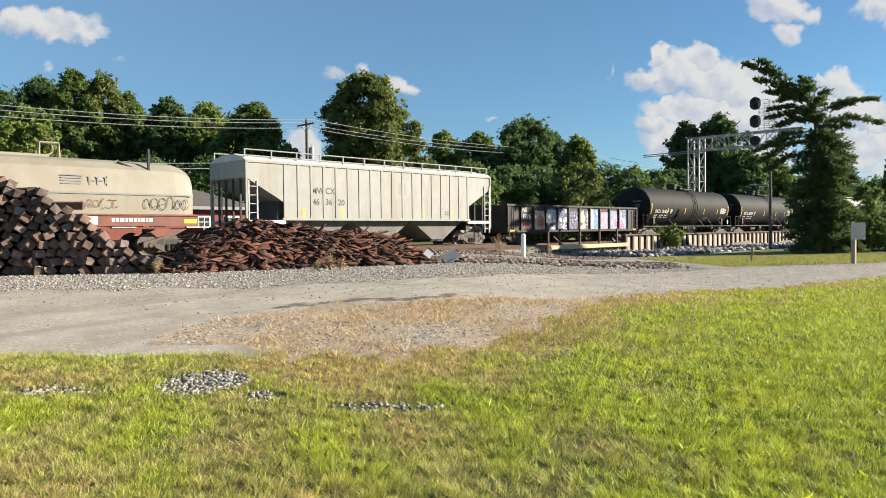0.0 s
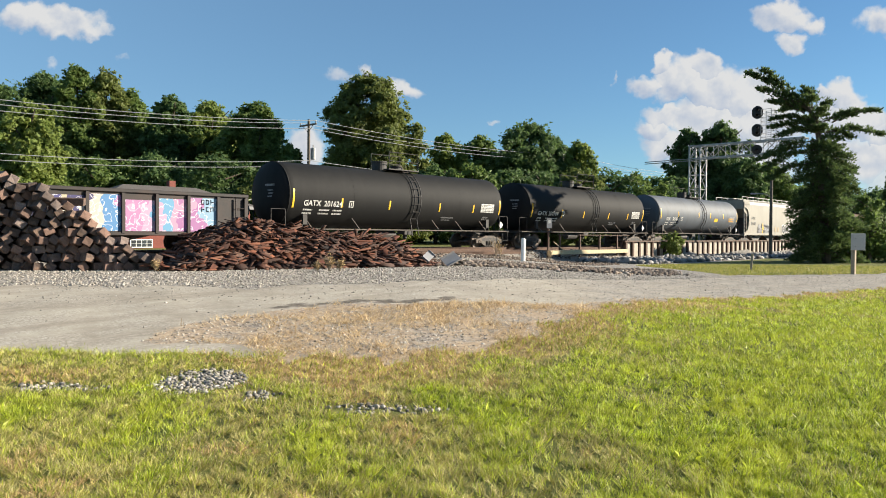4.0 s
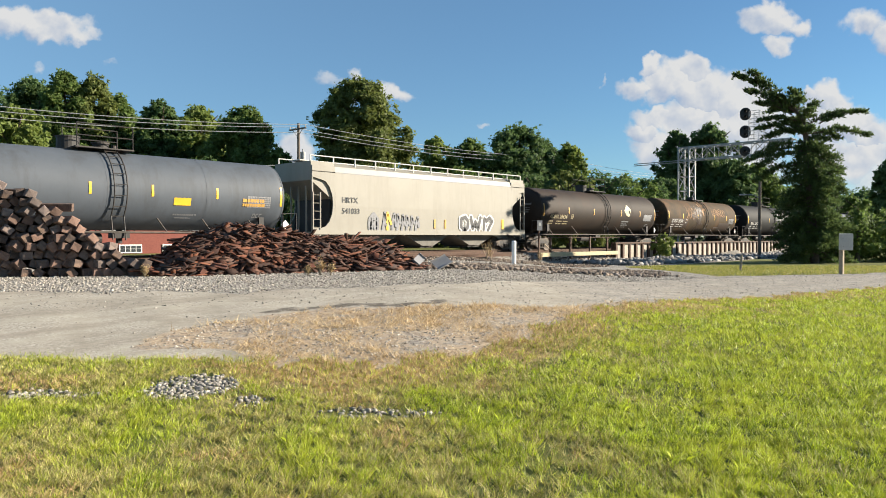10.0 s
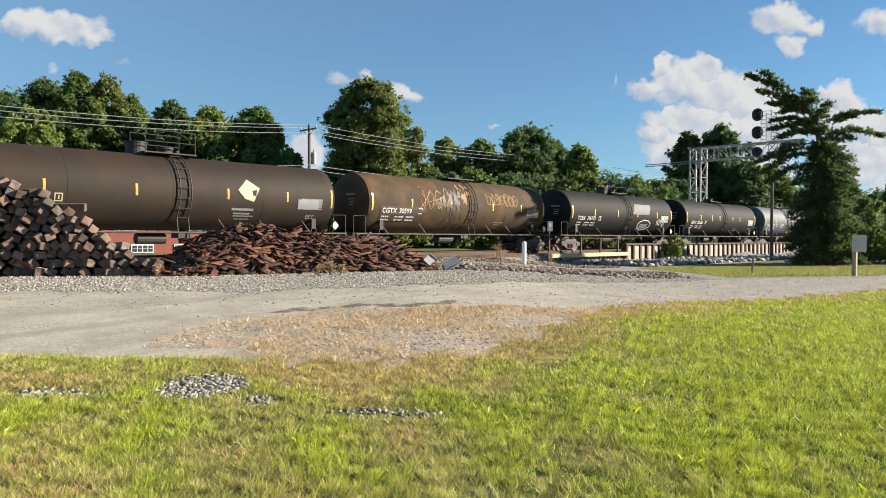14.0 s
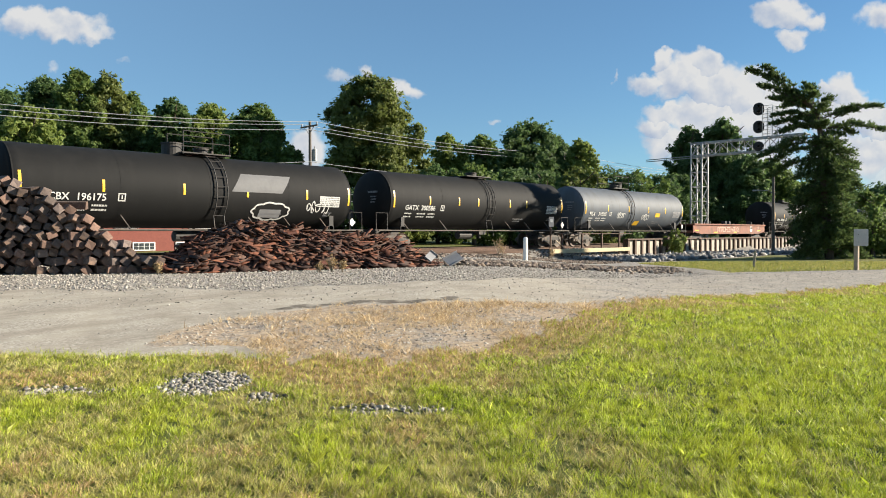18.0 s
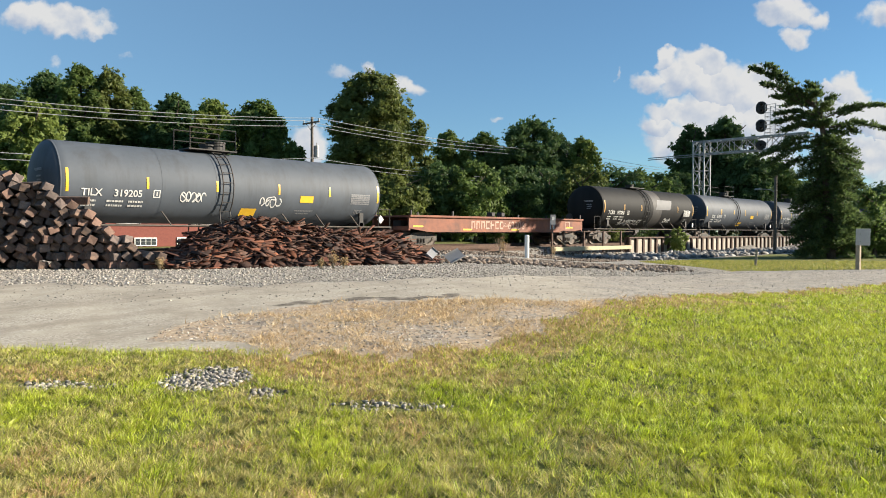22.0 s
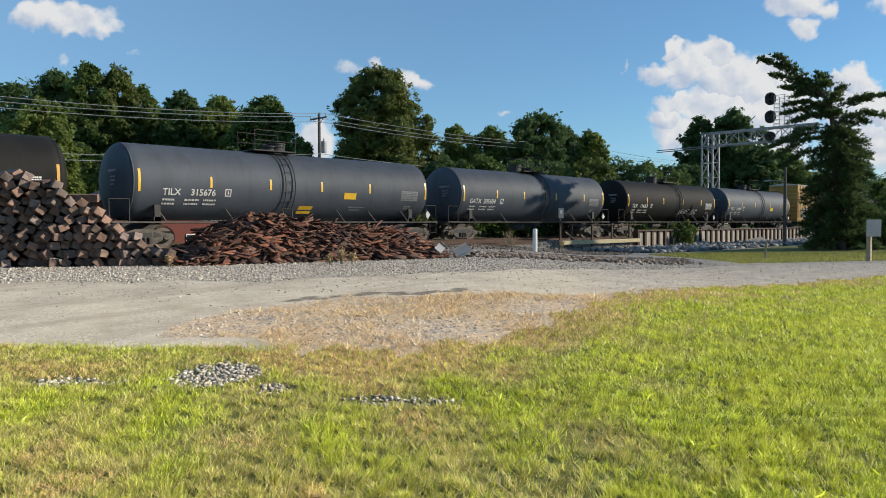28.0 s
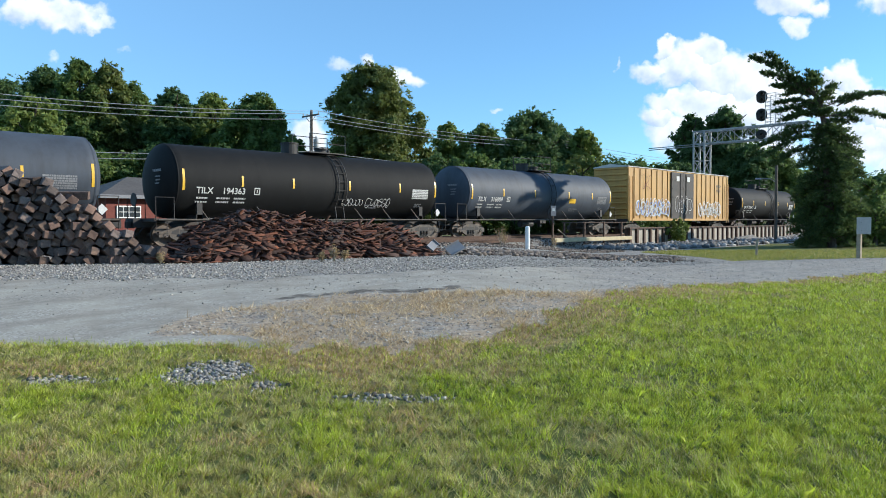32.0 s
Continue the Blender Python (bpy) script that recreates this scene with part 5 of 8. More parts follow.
def coil_car(l, r, label):
    half = (r - l) / 2
    car = empty("coil_car", pose((l + r) / 2, TRACK_Y, RAIL_Z))
    tagged(car, label, "railway coil car", "cars of the freight train")
    sec = [(-1.42, 1.62), (-1.46, 2.45), (-1.40, 2.95), (-1.22, 3.35), (-0.85, 3.62), (-0.4, 3.74), (0, 3.78)]
    sec = sec + [(-y, z) for y, z in sec[-2::-1]]
    bm = bmesh.new()
    rows = []
    for x, k in ((-half, 0.90), (-half + 0.35, 0.97), (-half + 0.75, 1), (half - 0.75, 1), (half - 0.35, 0.97), (half, 0.88)):
        rows.append([bm.verts.new((x, y * (0.5 + k / 2), 1.62 + (z - 1.62) * k)) for y, z in sec])
    for a, b in zip(rows, rows[1:]):
        for i in range(len(sec) - 1):
            bm.faces.new((a[i], b[i], b[i + 1], a[i + 1]))
    bm.faces.new(rows[0])
    bm.faces.new(rows[-1][::-1])
    part("hood", bm, HOOD, car, "stained cream rounded hood", smooth=False)
    for s in (-1, 1):
        bm = bmesh.new()
        add_box(bm, (0, s * 1.47, 2.40), (2 * half - 0.2, 0.04, 0.05))
        part("hood_seam", bm, GREYINK, car)
        bm = bmesh.new()
        add_box(bm, (0, s * 1.45, 1.40), (2 * half + 0.3, 0.10, 0.42))
        add_box(bm, (0, s * 1.48, 1.62), (2 * half + 0.3, 0.14, 0.06))
        part("side_sill", bm, REDBROWN, car)
        bm = bmesh.new()
        prism(bm, [(-half + 3.4, 1.2), (half - 3.4, 1.2), (half - 4.6, 0.85), (-half + 4.6, 0.85)][::-1], s * 1.44 - 0.03, s * 1.44 + 0.03)
        part("fish_belly", bm, REDBROWN, car)
    for x in (-half + 3.6, 2.1, half - 1.7):
        bm = bmesh.new()
        if x == 2.1:
            add_path(bm, [(x - 0.35, 0, 3.75), (x - 0.33, 0, 4.3), (x + 0.33, 0, 4.3), (x + 0.35, 0, 3.75)], 0.06)
            add_path(bm, [(x - 0.15, 0, 3.75), (x + 0.12, 0, 3.95), (x + 0.12, 0, 4.2)], 0.04)
            part("lifting_bracket", bm, HOOD, car)
        else:
            add_box(bm, (x, -1.15, 3.62), (0.07, 0.10, 1.15))
            # dark bar up the hood, modelled where the arm's shadow falls
            add_path(bm, [(x, -1.15, 3.2), (x - 1.1, -0.9, 3.65)], 0.05)
            part("stacking_arm_and_shadow", bm, DARK, car)
    bm = bmesh.new()
    add_box(bm, (-0.2, 0, 3.80), (4.5, 0.3, 0.1))
    part("hood_ridge", bm, HOOD, car)
    end_gear(car, half + 0.5, half + 1.4, REDBROWN, 1.6)
    for z in (2.72, 2.82, 2.92, 3.02):
        thicken(on_flat(rect(0.7 + (z - 2.72) * 0.3, 0.045), 2.0, -1.475 + max(0, z - 2.5) * 0.1, z), "emblem_bar", GREYINK, car)
    thicken(on_flat(bars([(0, 0, 0.62, 0.34)], 0.15, 3), 2.95, -1.44, 2.70), "emblem_mark", GREYINK, car)
    thicken(on_flat(scrawl(1.9, 0.6, 6, 0.035), half - 2.1, -1.475, 1.75), "graffiti_tag", BLACKINK, car, "black painted scrawl")
    thicken(on_flat(scrawl(1.4, 0.45, 16, 0.025), half - 4.4, -1.475, 1.8), "graffiti_tag", FLATRED, car, "red painted scrawl")
    thicken(on_flat(rect(0.7, 0.32), half - 4.5, -1.506, 1.25), "data_panel", WHITE, car)
    thicken(on_flat(bars([(0, 0, 1.6, 0.14)], 0.3, 7), half - 3.3, -1.506, 1.35), "data_mark", WHITE, car)
    thicken(on_flat(rect(0.55, 0.16), half - 0.45, -1.506, 1.3), "reflective_strip", YELLOW, car)
    return car


def box_car(l, r, label):
    half = (r - l) / 2
    car = empty("box_car", pose((l + r) / 2, TRACK_Y, RAIL_Z))
    tagged(car, label, "railway box car", "cars of the freight train")
    zt, zb = 5.0, 1.05
    bm = bmesh.new()
    add_box(bm, (0, 0, (zt + zb) / 2), (2 * half, 2.86, zt - zb))
    part("body", bm, BOXYELLOW, car)
    bm = bmesh.new()
    a = [bm.verts.new((-half - 0.05, y, z)) for y, z in ((-1.50, zt), (-1.50, zt + 0.06), (0, zt + 0.26), (1.50, zt + 0.06), (1.50, zt))]
    b = [bm.verts.new((half + 0.05, v.co.y, v.co.z)) for v in a]
    for i in range(5):
        j = (i + 1) % 5
        bm.faces.new((a[i], b[i], b[j], a[j]))
    bm.faces.new(a[::-1])
    bm.faces.new(b)
    part("roof", bm, ROOFGREY, car)
    for s in (-1, 1):
        for i in range(21):
            x = -half + 0.1 + i * (2 * half - 0.2) / 20
            if abs(x + 0.2) < 2.1:
                continue
            bm = bmesh.new()
            add_box(bm, (x, s * 1.45, (zt + zb) / 2), (0.14, 0.08, zt - zb - 0.15))
            part("side_post", bm, BOXYELLOW, car)
        bm = bmesh.new()
        add_box(bm, (0, s * 1.47, zb + 0.02), (2 * half, 0.12, 0.18))
        part("side_sill", bm, BOXYELLOW, car)
        for k in (-1, 1):
            bm = bmesh.new()
            add_box(bm, (-0.2 + k * 1.0, s * 1.50, (zt + zb) / 2), (1.96, 0.08, zt - zb - 0.2))
            for z in (1.5, 2.2, 2.9, 3.6, 4.3):
                add_box(bm, (-0.2 + k * 1.0, s * 1.55, z), (1.8, 0.04, 0.08))
            d = part("door", bm, DARK, car, "black sliding door")
            bm = bmesh.new()
            add_tube(bm, (-0.2 + k * 0.5, s * 1.58, 1.2), (-0.2 + k * 0.5, s * 1.58, 4.8), 0.03)
            part("lock_bar", bm, TRUCK, d)
    for e in (-1, 1):
        bm = bmesh.new()
        for i in range(9):
            add_box(bm, (e * (half + 0.03), 0, zb + 0.40 + i * 0.43), (0.1, 2.7, 0.14))
        bevelled(bm, 0.03)
        part("end_corrugation", bm, BOXYELLOW, car)
        ladder(car, e * (half - 0.3), -1.56, 0.8, 4.3, BOXYELLOW)
    end_gear(car, half, half + 1.0, DARK, zt)
    thicken(on_flat(scrawl(5.6, 1.5, 21, 0.13), -half + 1.0, -1.525, 1.25), "graffiti_tag", WHITE, car, "white and blue painted scrawl")
    thicken(on_flat(scrawl(5.4, 1.25, 23, 0.12), -half + 1.1, -1.528, 1.3), "graffiti_tag", mat("blue_spray_paint", (0.12, 0.25, 0.55), (0.10, 0.2, 0.48)), car, "blue painted scrawl")
    thicken(on_flat(scrawl(4.6, 1.4, 22, 0.13), half - 6.2, -1.525, 1.25), "graffiti_tag", WHITE, car, "white painted scrawl")
    thicken(on_flat(scrawl(1.5, 1.3, 25, 0.05), -half + 2.0, -1.525, 3.3), "graffiti_tag", FLATRED, car, "red painted scrawl")
    thicken(on_flat(scrawl(2.5, 1.4, 27, 0.06), -1.3, -1.575, 1.4), "graffiti_tag", GREYINK, car, "grey painted scrawl")
    for k, (w, h, x, z, th) in enumerate(((5.2, 0.9, -half + 1.2, 1.3, 0.09), (4.8, 1.2, -half + 1.3, 1.6, 0.07), (4.2, 0.9, half - 6.0, 1.3, 0.09), (4.0, 1.2, half - 5.9, 1.5, 0.07), (3.0, 1.6, -1.6, 1.5, 0.05))):
        thicken(on_flat(scrawl(w, h, 80 + k, th), x, -1.577 if k == 4 else -1.531, z), "graffiti_tag", WHITE, car, "white painted scrawl")
    for k in (-1, 1):
        thicken(on_flat(rect(0.5, 0.4), -0.45 + k * 0.95, -1.574, 4.2), "data_panel", WHITE, car)
    thicken(on_flat(bars([(0, 0, 0.9, 0.25), (0, -0.4, 0.9, 0.25)], 0.3, 8), half - 2.6, -1.525, 3.9), "reporting_mark", BLACKINK, car)
    return car


BLACK_LABEL = "black railway tank car with yellow strips, white lettering and ladder"


def slanted(w, h, lean):
    """A slanted panel."""
    bm = bmesh.new()
    n = 6
    lo = [bm.verts.new((lean * (1 - k / n), 0, h * k / n)) for k in range(n + 1)]
    hi = [bm.verts.new((w + lean * (1 - k / n), 0, h * k / n)) for k in range(n + 1)]
    for k in range(n):
        bm.faces.new((lo[k], hi[k], hi[k + 1], lo[k + 1]))
    return bm


def ring_cloud(w, h, n=9, stroke=0.07):
    """The outline of a puffy cloud in paint."""
    bm = bmesh.new()
    pts = []
    for i in range(n * 6):
        a = 2 * math.pi * i / (n * 6)
        k = 1 + 0.13 * abs(math.sin(a * n / 2))
        pts.append((w / 2 * (1 + k * math.cos(a)), h / 2 * (1 + k * math.sin(a))))
    for (ax, az), (bx, bz) in zip(pts, pts[1:] + pts[:1]):
        d = Vector((bx - ax, bz - az))
        nx, nz = -d.y / d.length * stroke / 2, d.x / d.length * stroke / 2
        bm.faces.new([bm.verts.new((q, 0, v)) for q, v in ((ax + nx, az + nz), (bx + nx, bz + nz), (bx - nx, bz - nz), (ax - nx, az - nz))])
    return bm


def diamond(w, h):
    bm = bmesh.new()
    pts = ((0.45, 1.0), (1.0, 0.62), (0.72, 0.0), (0.3, 0.12), (0.0, 0.5))
    bm.faces.new([bm.verts.new((w * px, 0, h * pz)) for px, pz in pts])
    return bm


def patches(w, h, seed, n):
    """Flakes of peeled paint."""
    rnd = random.Random(seed)
    bm = bmesh.new()
    for i in range(n):
        cx, cz, r = rnd.gauss(w / 2, w / 4.5), rnd.gauss(h / 2, h / 4.5), rnd.uniform(0.05, 0.24)
        k = rnd.randint(6, 9)
        bm.faces.new([bm.verts.new((cx + r * rnd.uniform(0.5, 1.2) * 0.7 * math.cos(6.283 * j / k), 0, cz + r * rnd.uniform(0.5, 1.3) * 1.2 * math.sin(6.283 * j / k))) for j in range(k)])
    return bm


PEEL = mat("peeled_primer", (0.34, 0.19, 0.085), (0.22, 0.115, 0.05), 4, 0.8, bump=0.1)
SOOT = mat("dark_spill_stain", (0.035, 0.022, 0.016), (0.05, 0.03, 0.02), 3, 0.6, bump=0.05)
EMBLEM = mat("pale_gold_emblem", (0.44, 0.37, 0.24), (0.34, 0.28, 0.17), 4, 0.6, bump=0.02)
TAG = "graffiti_tag"
CARS = [
    coil_car(0.4, 14.45, "railway coil car with stained cream hood on red-brown frame"),
    ribbed_hopper(16.81, 33.12, "cream ribbed covered hopper car with black lettering and rust streaks"),
    gondola_car(34.67, 50.43, "dark brown gondola car with colourful graffiti along its side"),
    tank_car(52.75, 67.43, TANK_BLACK, BLACK_LABEL, number="201624", drop=0.36, mark="GATX", marks=0.65),
    tank_car(70.69, 84.83, TANK_BLACK, BLACK_LABEL, number="200709", strips=(-0.53, -0.16, 0.3, 0.68), drop=0.42, mark="GATX", marks=0.7),
    tank_car(87.81, 103.0, TANK_GREY, "smooth grey railway tank car with yellow strips and white lettering", number="315639", strips=(-0.6, -0.09, 0.22, 0.585), marks=1.0, extras=(
        ("warning_panel", 10.2, 2.15, rect(0.72, 0.3), YELLOW, "yellow stencilled panel"), ("ochre_panel", 13.3, 2.2, bars([(0, 0, 1.1, 0.12), (0, 0.18, 1.1, 0.14)], 0.25, 4), OCHRE, ""))),
    smooth_hopper(104.75, 121.25, "clean cream covered hopper car with curved sides and black scrawl"),
    tank_car(123.4, 138.85, TANK_BROWN, "rust-dusted dark brown tank car with pale diamond emblem", number="28434", mark="ADMX", marks=0.8, strip=OCHRE, ink=EMBLEM, extras=(
        ("emblem", 10.55, 2.4, diamond(1.05, 0.95), EMBLEM, "pale gold diamond emblem"), ("emblem_mark", 10.3, 1.85, bars([(0, 0.16, 1.05, 0.1), (0.1, 0, 0.8, 0.07)], 0.1, 6), GREYINK, ""),
        ("data_board", 13.6, 2.15, rect(1.15, 0.45), GREYINK, ""))),
    tank_car(141.4, 155.76, TANK_RUST, "peeling rust-orange tank car with patchy dark paint", number="30599", mark="CGTX", dome=0, marks=0.75, extras=(
        ("number_board", 0.6, 1.72, rect(3.25, 0.78), SOOT, "black number board"), ("spill_stain", 4.9, 1.4, patches(2.0, 2.6, 3, 70), SOOT, "dark spill stain down the shell"),
        (TAG, 3.2, 2.2, scrawl(2.6, 1.5, 71, 0.05), PEEL, "rust-orange painted tangle"), (TAG, 3.4, 2.4, scrawl(2.2, 1.1, 72, 0.035), PEEL, "rust-orange painted tangle"),
        (TAG, 8.8, 2.75, scrawl(3.0, 0.8, 73, 0.05), PEEL, "rust-orange painted chain"), (TAG, 8.9, 2.7, scrawl(2.8, 0.75, 74, 0.035), PEEL, "rust-orange painted chain"),
        ("warning_board", 10.6, 1.5, rect(2.4, 0.7), SOOT, "black repainted board"), ("peeled_paint", 6.3, 2.9, patches(1.4, 1.0, 8, 16), PEEL, "peeled tan primer flakes"))),
    tank_car(159.13, 173.4, TANK_BLACK, "black tank car with grey repainted panel and white graffiti", number="196175", strips=(-0.61, -0.17, 0.23, 0.66), mark="TCBX", marks=0.75, dome=-1.4, extras=(
        ("repainted_panel", 8.6, 2.68, slanted(2.5, 0.78, -0.55), PANELGREY, "plain grey repainted panel"), (TAG, 9.2, 1.55, ring_cloud(1.75, 0.68), WHITE, "white painted cloud outline"),
        (TAG, 11.9, 1.85, scrawl(1.3, 0.55, 31, 0.06), WHITE, "white painted scrawl"), ("grey_patch", 9.5, 1.62, rect(1.1, 0.35), GREYINK, ""))),
    tank_car(176.38, 191.28, TANK_BLACK, BLACK_LABEL, number="200586", strips=(-0.65, -0.34, -0.12, 0.27, 0.49), mark="GATX", marks=0.88, dome=0, ladder_at=0.3),
    tank_car(194.18, 208.75, TANK_GREY, "grey railway tank car with yellow panels and white graffiti", number="319205", strips=(-0.6, -0.2, 0.21, 0.59), marks=0.57, ladder_at=-0.95, dome=0.3, extras=(
        (TAG, 4.3, 1.95, scrawl(1.1, 0.5, 41, 0.06), WHITE, "white painted scrawl"), (TAG, 7.9, 1.85, scrawl(1.1, 0.55, 42, 0.06), WHITE, "white painted scrawl"),
        ("warning_panel", 7.1, 1.5, rect(0.75, 0.32), YELLOW, "yellow panel"), ("warning_panel", 10.0, 2.15, rect(0.72, 0.3), YELLOW, "yellow stencilled panel"))),
    flat_car(210.99, 227.25, "faded red low flat car with white lettering and empty deck"),
    tank_car(230.0, 243.98, TANK_BLACK, "black tank car with grey repainted panel and white scrawl", number="197086", strips=(-0.61, -0.25, 0.6), mark="TCBX", marks=0.6, dome=0, ladder_at=-0.8, strip=OCHRE, band=(0.82, 1.4, DARK), extras=(
        (TAG, 2.6, 1.36, scrawl(3.2, 0.42, 51, 0.045), WHITE, "long white painted scrawl"), (TAG, 9.2, 1.6, scrawl(1.0, 0.35, 52, 0.05), WHITE, "white painted scrawl"),
        ("repainted_panel", 7.95, 2.6, slanted(2.4, 0.78, -0.5), PANELGREY, "plain grey repainted panel"))),
    tank_car(246.83, 261.91, TANK_SLATE, "slate grey tank car with dark streaks and yellow strips", number="315676", strips=(-0.61, -0.24, 0.12, 0.5), marks=1.0, ladder_at=-0.8, dome=0.3, extras=(
        ("warning_panel", 9.8, 2.15, rect(0.72, 0.3), YELLOW, "yellow stencilled panel"), ("warning_panel", 7.4, 1.45, rect(0.75, 0.35), YELLOW, "yellow panel"))),
    tank_car(264.93, 279.07, TANK_SLATE, "slate grey railway tank car with white lettering", number="205604", strips=(-0.6, -0.24, 0.22, 0.67), mark="GATX", marks=0.57, ladder_at=0.6, extras=(
        ("dark_patch", 10.5, 2.08, rect(0.75, 0.3), BLACKINK, ""),)),
    tank_car(282.54, 296.81, TANK_BLACK, BLACK_LABEL, number="194363", strips=(-0.63, -0.27, 0.18, 0.64), marks=0.64, ladder_at=0.85, dome=-1.9, extras=(
        (TAG, 8.1, 1.7, scrawl(1.3, 0.4, 61, 0.035), WHITE, "thin white painted scrawl"), (TAG, 9.6, 1.65, scrawl(1.6, 0.5, 62, 0.035), WHITE, "thin white painted scrawl"))),
    tank_car(299.83, 314.66, TANK_SLATE, "grey railway tank car with white lettering", number="316009", marks=0.6, extras=(
        ("warning_panel", 9.8, 2.15, rect(0.72, 0.3), YELLOW, "yellow stencilled panel"),)),
    box_car(317.27, 335.14, "yellow ribbed box car with black doors and graffiti"),
    tank_car(338.4, 352.6, TANK_BLACK, BLACK_LABEL, number="200611", mark="GATX"),
]
SPEED = 8.4     # metres a second, along -x
for car in CARS:
    car["home"] = car.location.x


def motions():
    walk(CLOUD, [(t, cloud_pose(t)) for t in (0.0, 8.0, 16.0, 24.0, 32.0)])
    for car in CARS:
        x = car.location.x
        walk(car, [(t, pose(x - SPEED * t, TRACK_Y, RAIL_Z)) for t in (0.0, 8.0, 16.0, 24.0, 32.0)])
    # the wheels roll while their car goes by
    for ws, car, off in WHEELSETS:
        x = car["home"] + off
        d = ws.location.x
        first, last = max(0, int((x - 52) / SPEED * 15)), min(480, int((x - 2) / SPEED * 15) + 1)
        if last <= first:
            continue
        turn = -SPEED / 0.457 / 15
        rows = [(k / 15, pose(d, 0, 0.457, 0, math.degrees(turn * (k - first)), 0)) for k in range(first, last + 1)]
        if first > 0:
            rows.insert(0, (0.0, rows[0][1]))
        if last < 480:
            rows.append((32.0, rows[-1][1]))
        walk(ws, rows)

# ---------- drifting cloud ----------
CLOUD_FAR = 3700.0      # metres towards the sun
CLOUD_SPEED = 8.7
CLOUD_WHITE = bpy.data.materials.new("thin_cloud")
CLOUD_WHITE.use_nodes = True
cn, ck = CLOUD_WHITE.node_tree.nodes, CLOUD_WHITE.node_tree.links
cn["Principled BSDF"].inputs["Base Color"].default_value = (0.85, 0.85, 0.87, 1)
cn["Principled BSDF"].inputs["Roughness"].default_value = 1.0
sheer = cn.new("ShaderNodeBsdfTransparent")
veil = cn.new("ShaderNodeMixShader")
veil.inputs[0].default_value = 0.41
ck.new(sheer.outputs[0], veil.inputs[1])
ck.new(cn["Principled BSDF"].outputs[0], veil.inputs[2])
ck.new(veil.outputs[0], cn["Material Output"].inputs["Surface"])


def drifting_cloud():
    """A broad flat cumulus cloud that slides before the sun; its leading edge lies at the local x = 0."""
    nu, nv = 56, 60
    uu, vv = np.meshgrid(np.linspace(0, 1, nu), np.linspace(0, 1, nv), indexing="ij")
    m = np.minimum(np.minimum(sstep(uu / 0.06), sstep((1 - uu) / 0.12)), np.minimum(sstep(vv / 0.08), sstep((1 - vv) / 0.08)))
    a = uu * 560 + (1 - uu) * 7 * np.sin(vv * 31 + np.sin(vv * 13))
    b = (vv - 0.5) * 820
    lump = 0.8 + 0.12 * np.sin(a / 38 + np.sin(b / 51)) * np.cos(b / 44) + 0.08 * np.sin(a / 17 + b / 23)
    top = np.stack([a, b, 48 * m * lump], -1).reshape(-1, 3)
    low = np.stack([a, b, -12 * m], -1).reshape(-1, 3)
    ii = np.arange(nu * nv).reshape(nu, nv)
    q = np.stack([ii[:-1, :-1], ii[1:, :-1], ii[1:, 1:], ii[:-1, 1:]], -1).reshape(-1, 4)
    me = raw_mesh("cloud", np.concatenate([top, low]), np.concatenate([q, q[:, ::-1] + nu * nv]), CLOUD_WHITE, True)
    return tagged(new("cloud", me), "broad thin white cumulus cloud drifting before the sun", "cloud")


def cloud_pose(t):
    x, y = plan(0.0, 266.0 - CLOUD_SPEED * t)
    return pose(*(Vector((float(x), float(y), 0)) + SUN_DIR * CLOUD_FAR), 0, 0, math.degrees(HEAD))


CLOUD = drifting_cloud()
CLOUD.matrix_basis = cloud_pose(0.0)

# ---------- trees ----------
LEAF_TONES = {
    "dark": ((0.062, 0.110, 0.038), (0.093, 0.152, 0.050), (0.126, 0.192, 0.062), (0.075, 0.127, 0.042)),
    "mid": ((0.093, 0.146, 0.039), (0.135, 0.196, 0.051), (0.181, 0.247, 0.066), (0.111, 0.168, 0.045)),
    "light": ((0.150, 0.201, 0.048), (0.201, 0.260, 0.061), (0.255, 0.307, 0.081), (0.168, 0.219, 0.054)),
    "olive": ((0.104, 0.130, 0.035), (0.146, 0.179, 0.047), (0.196, 0.230, 0.060), (0.121, 0.144, 0.044)),
    "pine": ((0.050, 0.086, 0.032), (0.085, 0.128, 0.042), (0.130, 0.178, 0.056), (0.062, 0.098, 0.036)),
}
LEAF = {k: island_mat("leaves_" + k, v, 0.6, 0.0, translucent=0.5) for k, v in LEAF_TONES.items()}


def leaf_cards(centres, size, rng, flat=0.0, stretch=1.5):
    """Small folded leaf sprays at the centres."""
    n = len(centres)
    a = rng.normal(0, 1, (n, 3))
    a[:, 2] *= (1 - flat)
    a /= np.linalg.norm(a, axis=1)[:, None]
    b = rng.normal(0, 1, (n, 3))
    b -= a * (a * b).sum(1)[:, None]
    b /= np.linalg.norm(b, axis=1)[:, None]
    c = np.cross(a, b)
    s = size * rng.uniform(0.6, 1.4, n)[:, None]
    p0 = centres - a * s * stretch * 0.5
    p1 = centres + b * s * 0.5 + c * s * 0.18
    p2 = centres + a * s * stretch * 0.5
    p3 = centres - b * s * 0.5 + c * s * 0.18
    verts = np.stack([p0, p1, p2, p3], 1).reshape(-1, 3)
    k = np.arange(n)[:, None] * 4
    faces = np.concatenate([k + [[0, 1, 2]], k + [[0, 2, 3]]], 1).reshape(-1, 3)
    return verts, faces


